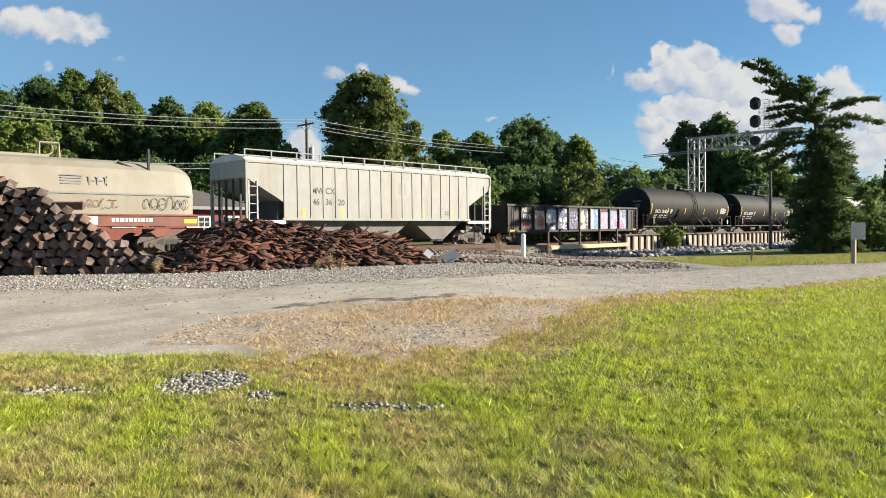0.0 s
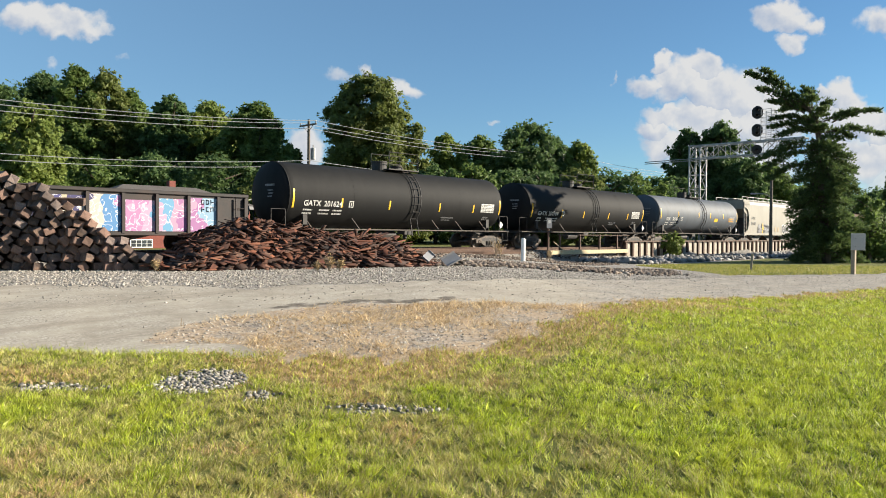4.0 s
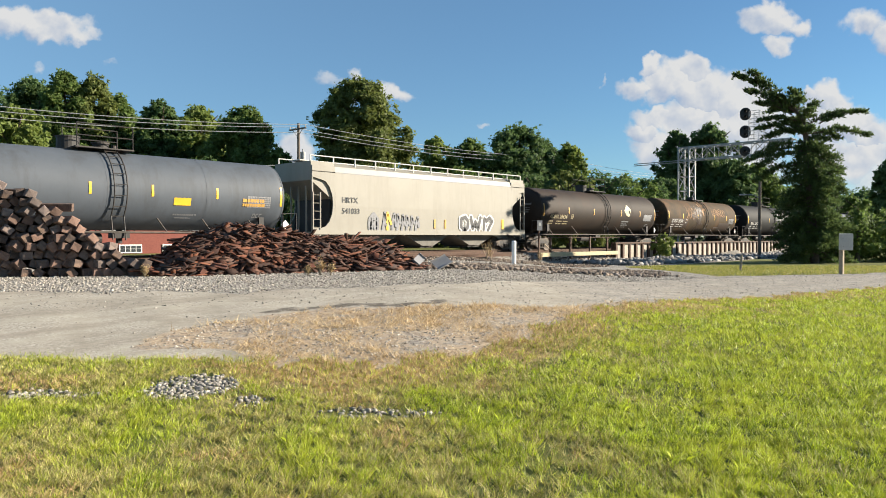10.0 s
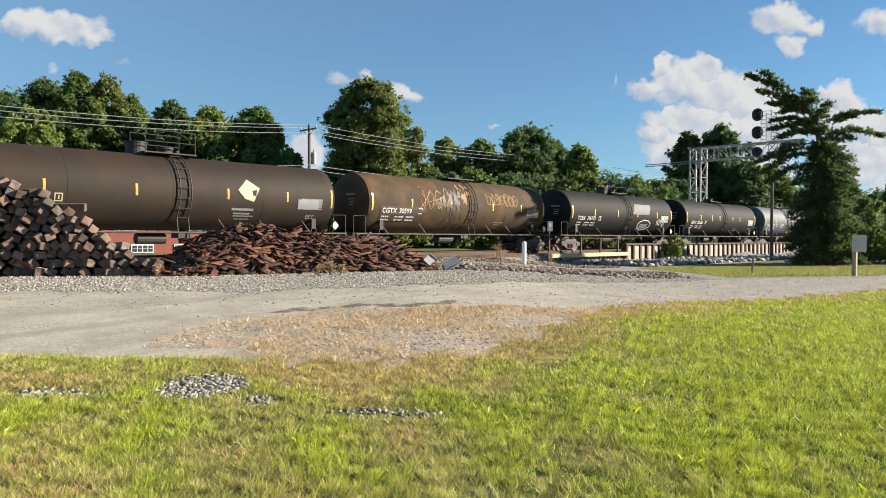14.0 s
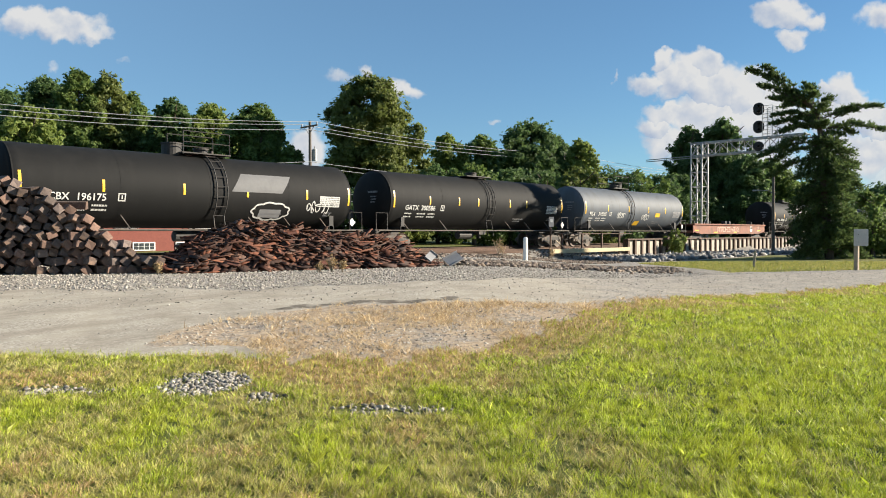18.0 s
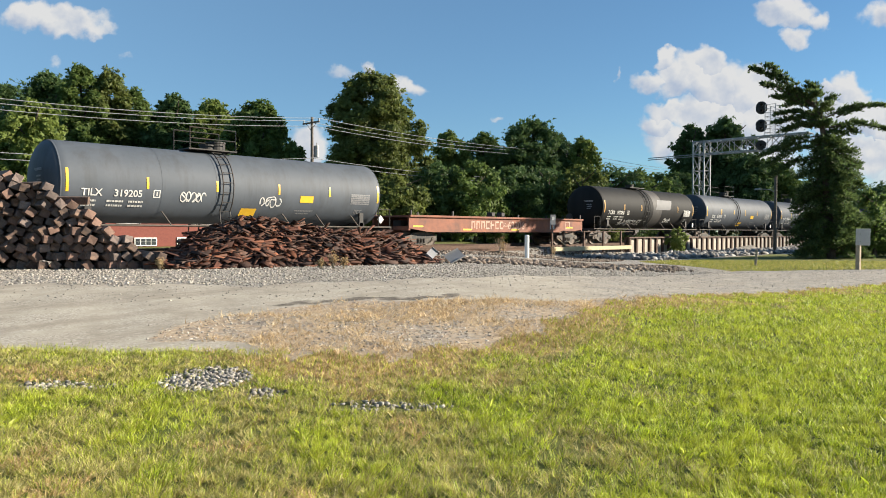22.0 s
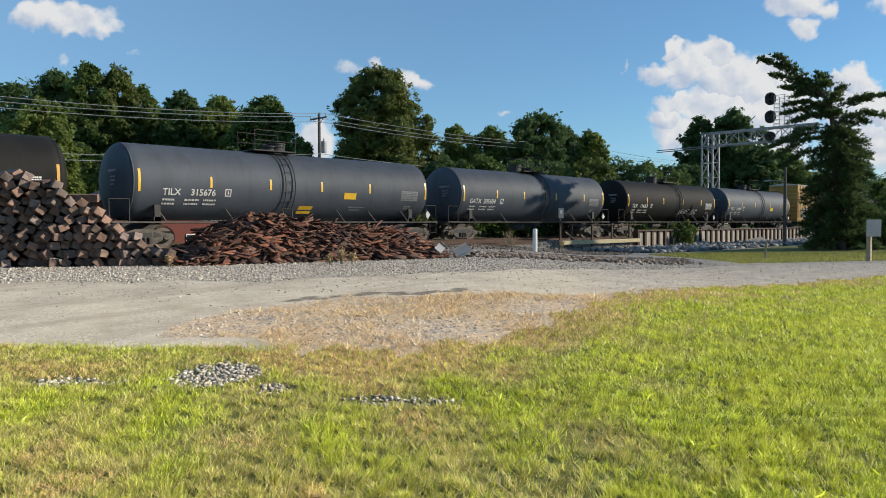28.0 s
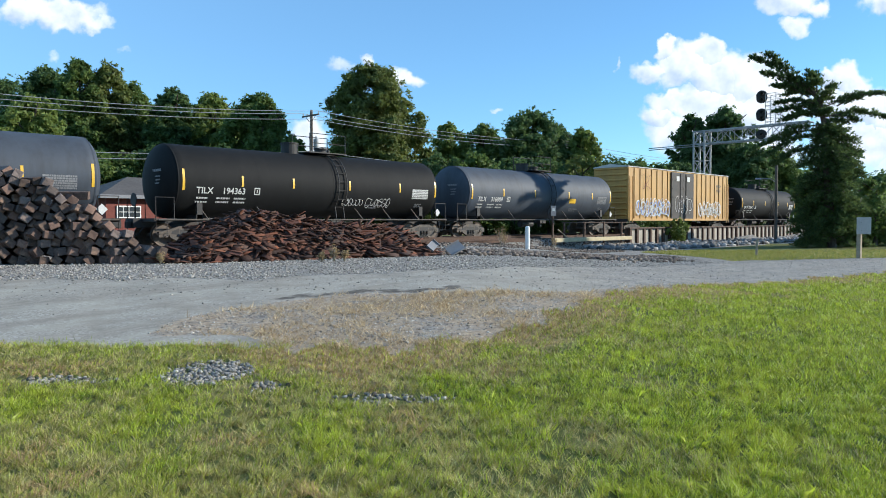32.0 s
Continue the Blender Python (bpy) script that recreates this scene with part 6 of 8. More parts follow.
def leaf_blades(centres, facing, size, rng):
    """One small pointed leaf spray at each centre, turned roughly to its facing."""
    n = len(centres)
    c = facing + rng.normal(0, 0.75, (n, 3))
    c /= np.linalg.norm(c, axis=1)[:, None]
    a = np.cross(c, rng.normal(0, 1, (n, 3)))
    a /= np.linalg.norm(a, axis=1)[:, None]
    b = np.cross(c, a)
    s = (size * rng.uniform(0.6, 1.45, n))[:, None]
    verts = np.stack([centres - a * s * 0.5 - b * s * 0.42, centres - a * s * 0.5 + b * s * 0.42, centres + a * s * 0.95], 1).reshape(-1, 3)
    return verts, np.arange(3 * n).reshape(-1, 3)


def crown_points(rng, tall, width, base, n, lobes, ragged=1.0, peak=0.0):
    """Leaf places and facings: heaped boughs, each of small sprays, within an uneven crown."""
    ph = rng.uniform(0, 6.28, 3)
    cs, rs = [], []
    for i in range(lobes):
        h = ((i + rng.uniform(0, 1)) / lobes) ** 0.95
        a = i * 2.39996 + rng.normal(0, 0.5)
        env = 0.5 * width * float(np.interp(h, (0, 0.12, 0.35, 0.6, 0.8, 0.93, 1), (0.74, 0.95, 1.04, 1.0, 0.80, 0.50, 0.20)))
        env *= 1 + ragged * (0.12 * math.sin(2 * a + ph[0] + 4 * h) + 0.09 * math.sin(3 * a + ph[1] - 7 * h))
        r = width * rng.uniform(0.065, 0.125) * (1 - 0.25 * h)
        rad = max(0.0, env - 0.75 * r) * rng.uniform(0.62, 1.04)
        cs.append((math.cos(a) * rad + peak * h * h, math.sin(a) * rad, base + (tall - base) * (0.04 + 0.90 * h)))
        rs.append(r)
    cs, rs = np.array(cs), np.array(rs)
    # sprays on the boughs
    sub = 26
    which = np.repeat(np.arange(lobes), sub)
    d = rng.normal(0, 1, (len(which), 3)) + np.array((0, 0, 0.35))
    mid = np.array((0, 0, base + (tall - base) * 0.42))
    outw = cs[which] - mid
    outw /= np.linalg.norm(outw, axis=1)[:, None] + 1e-6
    d += 0.55 * outw
    d /= np.linalg.norm(d, axis=1)[:, None]
    tip = cs[which] + d * (rs[which] * rng.uniform(0.72, 1.18, len(which)))[:, None] * np.array((1, 1, 0.9))
    # long shoots that break the outline
    far = rng.random(len(which)) < 0.16 * ragged
    tip[far] += d[far] * rs[which][far][:, None] * rng.uniform(0.3, 0.95, int(far.sum()))[:, None] + np.array((0, 0, 0.12))
    pick = rng.integers(0, len(which), int(n * 0.80))
    spread = (rs[which][pick] * rng.uniform(0.14, 0.36, len(pick)))[:, None]
    p = tip[pick] + rng.normal(0, 1, (len(pick), 3)) * spread * np.array((1, 1, 0.7))
    f = d[pick] + np.array((0, 0, 0.25))
    q = rng.normal(0, 1, (n - len(pick), 3))
    q /= np.linalg.norm(q, axis=1)[:, None]
    f2 = q
    q = q * np.array((width * 0.33, width * 0.33, (tall - base) * 0.37)) * rng.uniform(0.55, 1, (len(q), 1)) + np.array((0, 0, base + (tall - base) * 0.44))
    p, f = np.concatenate([p, q]), np.concatenate([f, f2])
    p[:, 2] *= 0.935 * tall / np.percentile(p[:, 2], 99.8)
    return p, f


def tree(x, y, tall, width, tone, seed, base=None, n=30000, leaf=0.24, lobes=110, label="", shrub=False, peak=0.0):
    rng = np.random.default_rng(seed)
    z = ground_z(x, y)
    base = tall * 0.14 if base is None else base
    t = empty("shrub" if shrub else "tree", pose(x, y, z))
    tagged(t, label or ("leafy green shrub in the belt behind the tracks" if shrub else "tall leafy broadleaf tree behind the tracks"), "shrub" if shrub else "tree", "trees behind the tracks")
    bm = bmesh.new()
    r0 = tall * 0.02 + 0.06
    add_tube(bm, (0, 0, -0.3), (0.1, 0.05, tall * 0.45), r0, 9, r0 * 0.6)
    add_tube(bm, (0.1, 0.05, tall * 0.45), (0, 0, tall * 0.85), r0 * 0.6, 8, r0 * 0.15)
    part("trunk", bm, BARK, t)
    for k in range(6):
        a, h = k * 1.05 + seed, tall * (0.3 + 0.09 * k)
        bm = bmesh.new()
        q = Vector((math.cos(a) * width * 0.33, math.sin(a) * width * 0.33, h + tall * 0.14))
        add_tube(bm, (0.06, 0.03, h), q, r0 * 0.4, 6, r0 * 0.12)
        part("limb", bm, BARK, t)
    pts, facing = crown_points(rng, tall, width, base, n, lobes, peak=peak)
    vv, ff = leaf_blades(pts, facing, leaf, rng)
    put("crown", raw_mesh("crown", vv, ff, LEAF[tone]), LEAF[tone], t)
    return t


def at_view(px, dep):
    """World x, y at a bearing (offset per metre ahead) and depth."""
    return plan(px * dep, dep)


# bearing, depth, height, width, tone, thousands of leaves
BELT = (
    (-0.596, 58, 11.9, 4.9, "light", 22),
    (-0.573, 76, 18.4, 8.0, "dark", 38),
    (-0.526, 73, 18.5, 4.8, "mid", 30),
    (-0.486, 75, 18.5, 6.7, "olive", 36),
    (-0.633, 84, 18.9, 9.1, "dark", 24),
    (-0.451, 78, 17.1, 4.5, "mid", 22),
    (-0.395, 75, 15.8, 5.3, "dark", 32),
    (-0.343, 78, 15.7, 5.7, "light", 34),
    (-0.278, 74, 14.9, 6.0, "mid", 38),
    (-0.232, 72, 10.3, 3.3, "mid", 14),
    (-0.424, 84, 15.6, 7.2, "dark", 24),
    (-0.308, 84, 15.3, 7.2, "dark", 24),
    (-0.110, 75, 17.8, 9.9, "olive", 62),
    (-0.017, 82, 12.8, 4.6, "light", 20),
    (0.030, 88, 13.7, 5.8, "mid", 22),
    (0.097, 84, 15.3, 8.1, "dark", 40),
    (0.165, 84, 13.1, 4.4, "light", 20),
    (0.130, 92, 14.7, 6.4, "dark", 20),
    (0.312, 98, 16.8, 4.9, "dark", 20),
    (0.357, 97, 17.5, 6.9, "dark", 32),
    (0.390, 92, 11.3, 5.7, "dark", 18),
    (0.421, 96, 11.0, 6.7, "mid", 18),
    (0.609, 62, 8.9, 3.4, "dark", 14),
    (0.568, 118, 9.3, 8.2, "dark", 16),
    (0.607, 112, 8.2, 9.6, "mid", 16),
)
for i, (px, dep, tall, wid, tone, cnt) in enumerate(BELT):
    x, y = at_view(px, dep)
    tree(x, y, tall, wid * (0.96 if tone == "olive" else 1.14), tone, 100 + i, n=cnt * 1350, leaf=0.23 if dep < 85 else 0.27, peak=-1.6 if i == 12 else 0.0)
SHRUBS = ((-0.20, 64, 5.2, 7), (-0.15, 66, 5.6, 7), (-0.09, 66, 6.4, 7), (-0.03, 70, 8.0, 7), (0.02, 70, 8.2, 7), (0.07, 74, 8.6, 8), (0.12, 76, 8.7, 8), (0.165, 74, 8.8, 7),
          (0.205, 80, 9.3, 8), (0.245, 82, 9.2, 8), (0.275, 88, 9.3, 8), (0.305, 90, 9.4, 8), (0.39, 96, 10.0, 9), (0.43, 100, 9.6, 9), (-0.5, 64, 8.0, 9), (-0.42, 66, 8.5, 9), (-0.33, 66, 8.5, 9), (-0.25, 66, 7.0, 8), (-0.6, 66, 8, 9), (0.47, 104, 9, 10), (0.52, 108, 9, 10),
          (-0.56, 78, 9, 11), (-0.46, 80, 9, 11), (-0.36, 80, 9, 11), (-0.27, 78, 8, 9), (-0.08, 84, 8, 10), (0.0, 84, 9, 10), (0.1, 90, 9, 10), (0.58, 110, 8, 10))
# mostly dark leaves: the shade low in the belt, put into their colour
for i, (px, dep, tall, wid) in enumerate(SHRUBS):
    x, y = at_view(px, dep)
    tree(x, y, tall, wid, ("dark", "dark", "olive", "dark", "mid")[i % 5], 300 + i, base=0.3, n=13000, leaf=0.22, lobes=44, shrub=True)


# boughs of the pine's ragged top: from (across, up) to (across, up)
PINE_TOP = ((-1.0, 8.4, -4.3, 10.6), (-1.6, 8.6, -3.5, 10.7), (-2.0, 8.9, -3.9, 9.6), (-1.2, 8.3, -3.2, 8.9), (-1.0, 8.5, -2.4, 9.4), (-1.0, 8.6, -1.3, 9.7),
            (-0.8, 8.6, -0.8, 9.7), (-0.6, 8.2, 0.0, 8.9), (-0.6, 8.0, -0.1, 8.2), (-0.6, 7.9, -2.9, 8.0), (-0.5, 7.6, -3.0, 7.5), (-0.5, 7.4, -2.6, 7.0),
            (-0.5, 7.7, 2.6, 8.4), (0.3, 7.8, 1.4, 8.2), (-0.4, 7.2, 3.3, 7.2), (0.2, 7.3, 1.7, 7.0), (-0.4, 6.9, 0.9, 6.9), (-0.5, 6.8, -3.9, 5.6),
            (-1.2, 6.5, -2.6, 6.0), (-0.6, 6.3, -3.7, 5.0), (-0.6, 5.6, -3.4, 4.5))


def pine():
    rng = np.random.default_rng(77)
    dep, px = 49.0, 0.498
    x, y = at_view(px, dep)
    z = ground_z(x, y)
    t = empty("pine_tree", pose(float(x), float(y), z, 0, 0, 0))
    tagged(t, "dark leaning pine with ragged layered boughs beside the road", "pine tree")
    lat, deep = Vector((SI, -CO, 0)), Vector((CO, SI, 0))          # across the view, and away
    stem = [lat * a + Vector((0, 0, h)) for a, h in ((0.2, -0.3), (-0.1, 3.0), (-0.3, 5.8), (-0.4, 6.9), (-0.6, 8.1), (-1.2, 8.8), (-2.3, 9.4))]
    bm = bmesh.new()
    for k, (a, b) in enumerate(zip(stem, stem[1:])):
        add_tube(bm, a, b, 0.24 - 0.032 * k, 9, 0.208 - 0.032 * k)
    part("trunk", bm, BARK, t)
    zs, xs = [p.z for p in stem], [p.dot(lat) for p in stem]
    boughs = [(lat * a + Vector((0, 0, h)), lat * c + deep * rng.uniform(-0.5, 0.5) + Vector((0, 0, e)), 0.19) for a, h, c, e in PINE_TOP]
    # short boughs to and fro in the top
    for k in range(16):
        h = rng.uniform(7.0, 8.9)
        p = lat * float(np.interp(h, zs, xs)) + Vector((0, 0, h))
        boughs.append((p, p + lat * rng.uniform(-1.1, 0.3) + deep * rng.choice((-1, 1)) * rng.uniform(0.7, 1.7) + Vector((0, 0, rng.uniform(0.0, 0.5))), 0.18))
    # drooping boughs of the skirt, to its uneven edge
    for k in range(150):
        h = 0.15 + 0.62 * rng.integers(0, 11) + rng.normal(0, 0.09)
        a = rng.uniform(0, 2 * math.pi)
        right = float(np.interp(h, (0, 1, 2, 3.3, 4.0, 5.0, 5.6, 6.2, 6.6), (2.4, 2.3, 2.1, 1.7, 1.8, 1.85, 1.6, 1.1, 0.5)))
        left = float(np.interp(h, (0, 1, 2, 3.3, 4.2, 5.0, 5.8, 6.6), (2.0, 2.1, 2.05, 2.1, 2.1, 1.6, 1.0, 0.6)))
        reach = right if math.cos(a) > 0 else left
        droop = rng.uniform(0.3, 1.1) * min(1.0, reach / 1.5)
        s0 = min(h + droop, 6.9)
        p = lat * float(np.interp(s0, zs, xs)) + Vector((0, 0, s0))
        k2 = rng.uniform(0.78, 1.04)
        boughs.append((p, lat * (math.cos(a) * reach * k2) + deep * (math.sin(a) * 0.33 * (left + right) * k2) + Vector((0, 0, h)), 0.23))
    cards = []
    for p, q, wide in boughs:
        reach = (q - p).length
        mid = (p + q) * 0.5 + Vector((0, 0, 0.10 * reach))
        bm = bmesh.new()
        add_tube(bm, p, mid, 0.045, 5, 0.03)
        add_tube(bm, mid, q, 0.03, 5, 0.01)
        part("bough", bm, BARK, t)
        m = int((30 if wide > 0.2 else 58) * reach) + 8
        tt = rng.uniform(0.12, 1.0, m) ** 0.8
        pa, ma, qa = np.array(p), np.array(mid), np.array(q)
        c = np.where(tt[:, None] < 0.5, pa + (ma - pa) * tt[:, None] * 2, ma + (qa - ma) * (tt[:, None] * 2 - 1))
        c = c + rng.normal(0, 1, (m, 3)) * (wide * (1.35 - 0.75 * tt))[:, None] * np.array((1.0, 1.0, 0.38))
        # needle tufts that point outwards and up
        out = (qa - pa) / reach * 0.6 + np.array((0, 0, 0.55))
        d = rng.normal(0, 0.55, (m, 9, 3)) * np.array((1, 1, 0.75)) + out
        d /= np.linalg.norm(d, axis=2)[:, :, None]
        ln = rng.uniform(0.12, 0.24, (m, 9, 1))
        tip = c[:, None] + d * ln
        sidew = np.cross(d, rng.normal(0, 1, (m, 9, 3)))
        sidew *= 0.020 / np.linalg.norm(sidew, axis=2)[:, :, None]
        base = np.broadcast_to(c[:, None], tip.shape)
        cards.append(np.stack([base - d * 0.03, c[:, None] + d * ln * 0.5 + sidew, tip, c[:, None] + d * ln * 0.5 - sidew], 2).reshape(-1, 3))
    vv = np.concatenate(cards)
    k = np.arange(len(vv) // 4)[:, None] * 4
    ff = np.concatenate([k + [[0, 1, 2]], k + [[0, 2, 3]]], 1).reshape(-1, 3)
    put("needles", raw_mesh("needles", vv, ff, LEAF["pine"]), LEAF["pine"], t)
    t.scale = (1.195, 1.195, 1.195)


pine()
# low bushes at the pine's foot
for i, (px, dep, tall, wid) in enumerate(((0.560, 51, 4.9, 3.6), (0.60, 52, 3.9, 4.4), (0.535, 52, 2.4, 3.6), (0.64, 54, 3.4, 4.6))):
    x, y = at_view(px, dep)
    tree(x, y, tall, wid, "mid", 500 + i, base=0.1, n=7000, leaf=0.15, lobes=18, shrub=True, label="low green bush beside the pine")
x, y = 53.5, 26.2
tree(x, y, 2.1, 1.9, "light", 520, base=0.05, n=4000, leaf=0.11, lobes=16, shrub=True, label="bright green bush growing before the retaining wall")
# ---------- stacked ties and scrap plates ----------
PILE_A, PILE_B = Vector((3.6, 22.2, 0)), Vector((8.75, 18.25, 0))      # foot of the tie stack
along = (PILE_B - PILE_A).normalized()
back = Vector((-along.y, along.x, 0))


def tie_mesh(i):
    rnd = random.Random(40 + i)
    bm = bmesh.new()
    w, h = rnd.uniform(0.215, 0.25), rnd.uniform(0.185, 0.215)
    add_box(bm, (0, 1.28, 0), (w, 2.56, h))
    bmesh.ops.subdivide_edges(bm, edges=[e for e in bm.edges if abs(e.verts[0].co.y - e.verts[1].co.y) > 1], cuts=3)
    bevelled(bm, 0.012)
    for v in bm.verts:
        v.co += Vector((rnd.gauss(0, 0.006), rnd.gauss(0, 0.012), rnd.gauss(0, 0.006)))
    return mesh_of(bm, "railway_tie")


TIES = [tie_mesh(i) for i in range(8)]
TIE_TONES = [TIEWOOD,
             mat("sawn_tie_end_wood", (0.255, 0.155, 0.113), (0.105, 0.063, 0.049), 9, 0.85, bump=0.6, bscale=30, stain=(0.07, 0.045, 0.033), stain_scale=4, stain_amt=0.7, per=0.4),
             mat("greyed_tie_wood", (0.235, 0.178, 0.152), (0.085, 0.063, 0.056), 9, 0.85, bump=0.6, bscale=30, stain=(0.04, 0.03, 0.026), stain_scale=4, stain_amt=0.6, per=0.4)]
rnd = random.Random(5)
length = (PILE_B - PILE_A).length
col_w = 0.272
for c in range(int(length / col_w)):
    d = (c + 0.5) * col_w
    top = np.interp(d, (0, 2.2, 3.04, 3.4, 3.8, 4.2, 4.6, 4.75, 5.2, 5.7, 6.05, 6.5), (2.6, 2.56, 2.4, 2.2, 1.85, 1.6, 1.5, 1.22, 0.95, 0.66, 0.42, 0.24))
    k, z = 0, 0.11
    while z < top - 0.05:
        p = PILE_A + along * (d + rnd.uniform(-0.05, 0.05) + (0.13 if k % 2 else 0)) + back * rnd.uniform(-0.10, 0.16)
        gz = ground_z(p.x, p.y)
        yaw = -4 + rnd.gauss(0, 7)
        ob = put("railway_tie", rnd.choice(TIES), rnd.choice(TIE_TONES), None, pose(p.x, p.y, gz + z, rnd.gauss(0, 2), rnd.gauss(26, 17) * (1 if rnd.random() < 0.82 else -1), yaw))
        tagged(ob, "old dark wooden railway tie in a rough stack", "railway tie", "stacked ties")
        z += 0.222 + rnd.uniform(-0.012, 0.014)
        k += 1
p = PILE_A + along * 1.75 + back * 0.6
tagged(put("railway_tie", TIES[3], TIE_TONES[0], None, pose(p.x, p.y, ground_z(p.x, p.y) + 1.78, 0, 8, math.degrees(math.atan2(along.y, along.x)) - 90)), "old dark wooden railway tie jutting out of a rough stack", "railway tie", "stacked ties")
for p, yaw, z in ((PILE_B + along * 0.35, 20, 0.1), (PILE_B + along * 0.75 + back * 0.6, 60, 0.1)):
    tagged(put("railway_tie", TIES[0], TIE_TONES[0], None, pose(p.x, p.y, ground_z(p.x, p.y) + z, 0, 0, yaw)), "old dark wooden railway tie lying loose", "railway tie", "stacked ties")

SCRAP_A, SCRAP_B = Vector((8.7, 18.1, 0)), Vector((16.2, 16.0, 0))
s_along = (SCRAP_B - SCRAP_A).normalized()
s_back = Vector((-s_along.y, s_along.x, 0))
s_len = (SCRAP_B - SCRAP_A).length


def scrap_top(u, v):
    """Height of the scrap heap, u along and v across."""
    ridge = np.interp(u / s_len, (-0.05, 0.03, 0.12, 0.25, 0.34, 0.5, 0.68, 0.85, 0.95, 1.03), (0, 0.25, 0.85, 1.22, 1.30, 1.1, 0.85, 0.82, 0.6, 0))
    w = 1.5
    return ridge * np.clip(1 - np.abs((v - 1.35) / w) ** 1.6, 0, 1)


PLATE = island_mat("rusty_plate_steel", ((0.014, 0.010, 0.009), (0.085, 0.036, 0.022), (0.035, 0.022, 0.018), (0.17, 0.060, 0.032), (0.05, 0.033, 0.028), (0.11, 0.062, 0.045), (0.20, 0.072, 0.036)), 0.8, 0.1, bump=0.3)
rng = np.random.default_rng(3)
N = 5600
u = rng.uniform(-0.03 * s_len, 1.02 * s_len, N)
v = rng.uniform(-0.25, 2.4, N)
hh = scrap_top(u, v)
depth_in = rng.uniform(-0.35, 1, N) * 0.20
keep = hh > 0.02
u, v, hh, depth_in = u[keep], v[keep], hh[keep], depth_in[keep]
n = len(u)
du = (scrap_top(u + 0.05, v) - scrap_top(u - 0.05, v)) / 0.1
dv = (scrap_top(u, v + 0.05) - scrap_top(u, v - 0.05)) / 0.1
nrm = np.stack([-du * 0.7 + rng.normal(0, 0.26, n), -dv * 0.55 + rng.normal(0, 0.26, n), np.ones(n)], 1)
nrm /= np.linalg.norm(nrm, axis=1)[:, None]
ang = np.where(rng.random(n) < 0.6, rng.normal(-0.25, 0.5, n), rng.uniform(-1.57, 1.57, n))
t1 = np.stack([np.cos(ang), np.sin(ang), np.zeros(n)], 1)
t1 -= nrm * (t1 * nrm).sum(1)[:, None]
t1 /= np.linalg.norm(t1, axis=1)[:, None]
t2 = np.cross(nrm, t1)
kind = rng.random(n)       # tie plates, long strips, broad sheets
L = np.where(kind < 0.5, rng.uniform(0.28, 0.42, n), np.where(kind < 0.86, rng.uniform(0.5, 1.25, n), rng.uniform(0.45, 0.75, n)))
Wd = np.where(kind < 0.5, rng.uniform(0.16, 0.22, n), np.where(kind < 0.86, rng.uniform(0.06, 0.14, n), rng.uniform(0.24, 0.38, n)))
Th = rng.uniform(0.010, 0.022, n)
cube = np.array([(-1, -1, -1), (1, -1, -1), (1, 1, -1), (-1, 1, -1), (-1, -1, 1), (1, -1, 1), (1, 1, 1), (-1, 1, 1)]) * 0.5
cf = np.array([(0, 3, 2, 1), (4, 5, 6, 7), (0, 1, 5, 4), (1, 2, 6, 5), (2, 3, 7, 6), (3, 0, 4, 7)])
loc = np.stack([u, v, hh - depth_in + 0.02], 1)
pts = loc[:, None, :] + (cube[None, :, 0, None] * (L[:, None, None] * t1[:, None, :]) + cube[None, :, 1, None] * (Wd[:, None, None] * t2[:, None, :]) + cube[None, :, 2, None] * (Th[:, None, None] * nrm[:, None, :]))
pts = pts.reshape(-1, 3)
wx = SCRAP_A.x + s_along.x * pts[:, 0] + s_back.x * pts[:, 1]
wy = SCRAP_A.y + s_along.y * pts[:, 0] + s_back.y * pts[:, 1]
wz = pts[:, 2] + height(wx, wy)
faces = (cf[None] + (np.arange(n) * 8)[:, None, None]).reshape(-1, 4)
tagged(new("scrap_plates", raw_mesh("scrap_plates", np.stack([wx, wy, wz], 1), faces, PLATE)), "heap of rusty steel tie plates and scrap strips on gravel", "scrap heap", kind="stuff")
# dark filler mound added under the plates, seen only through their gaps
uu, vv = np.meshgrid(np.linspace(-0.4, s_len + 0.4, 60), np.linspace(-0.2, 2.9, 24), indexing="ij")
zz = scrap_top(uu, vv).ravel() - 0.10
wx = SCRAP_A.x + s_along.x * uu.ravel() + s_back.x * vv.ravel()
wy = SCRAP_A.y + s_along.y * uu.ravel() + s_back.y * vv.ravel()
ii = np.arange(60 * 24).reshape(60, 24)
fq = np.stack([ii[:-1, :-1], ii[1:, :-1], ii[1:, 1:], ii[:-1, 1:]], -1).reshape(-1, 4)
tagged(new("scrap_core", raw_mesh("scrap_core", np.stack([wx, wy, zz + height(wx, wy)], 1), fq, mat("dark_rust_filler", (0.05, 0.028, 0.02), (0.025, 0.016, 0.013), 8, 0.95, bump=0.8))), "dark rust-brown filler mound under the scrap heap", "scrap heap", kind="stuff")


# larger plates lying on the heap
BIGPLATE = mat("flaking_rust_plate", (0.17, 0.058, 0.032), (0.08, 0.032, 0.020), 5, 0.85, bump=0.4, bscale=25, stain=(0.035, 0.024, 0.02), stain_scale=2.5, stain_amt=0.7, per=0.45)
big_shapes = []
for w, d in ((0.95, 0.16), (0.75, 0.28), (1.25, 0.12), (0.5, 0.34), (0.62, 0.2)):
    bm = bmesh.new()
    add_box(bm, (0, 0, 0), (w, d, 0.022))
    add_box(bm, (0, d * 0.5 - 0.012, 0.022), (w, 0.024, 0.03))
    big_shapes.append(mesh_of(bm, "scrap_plate"))
rnd = random.Random(12)
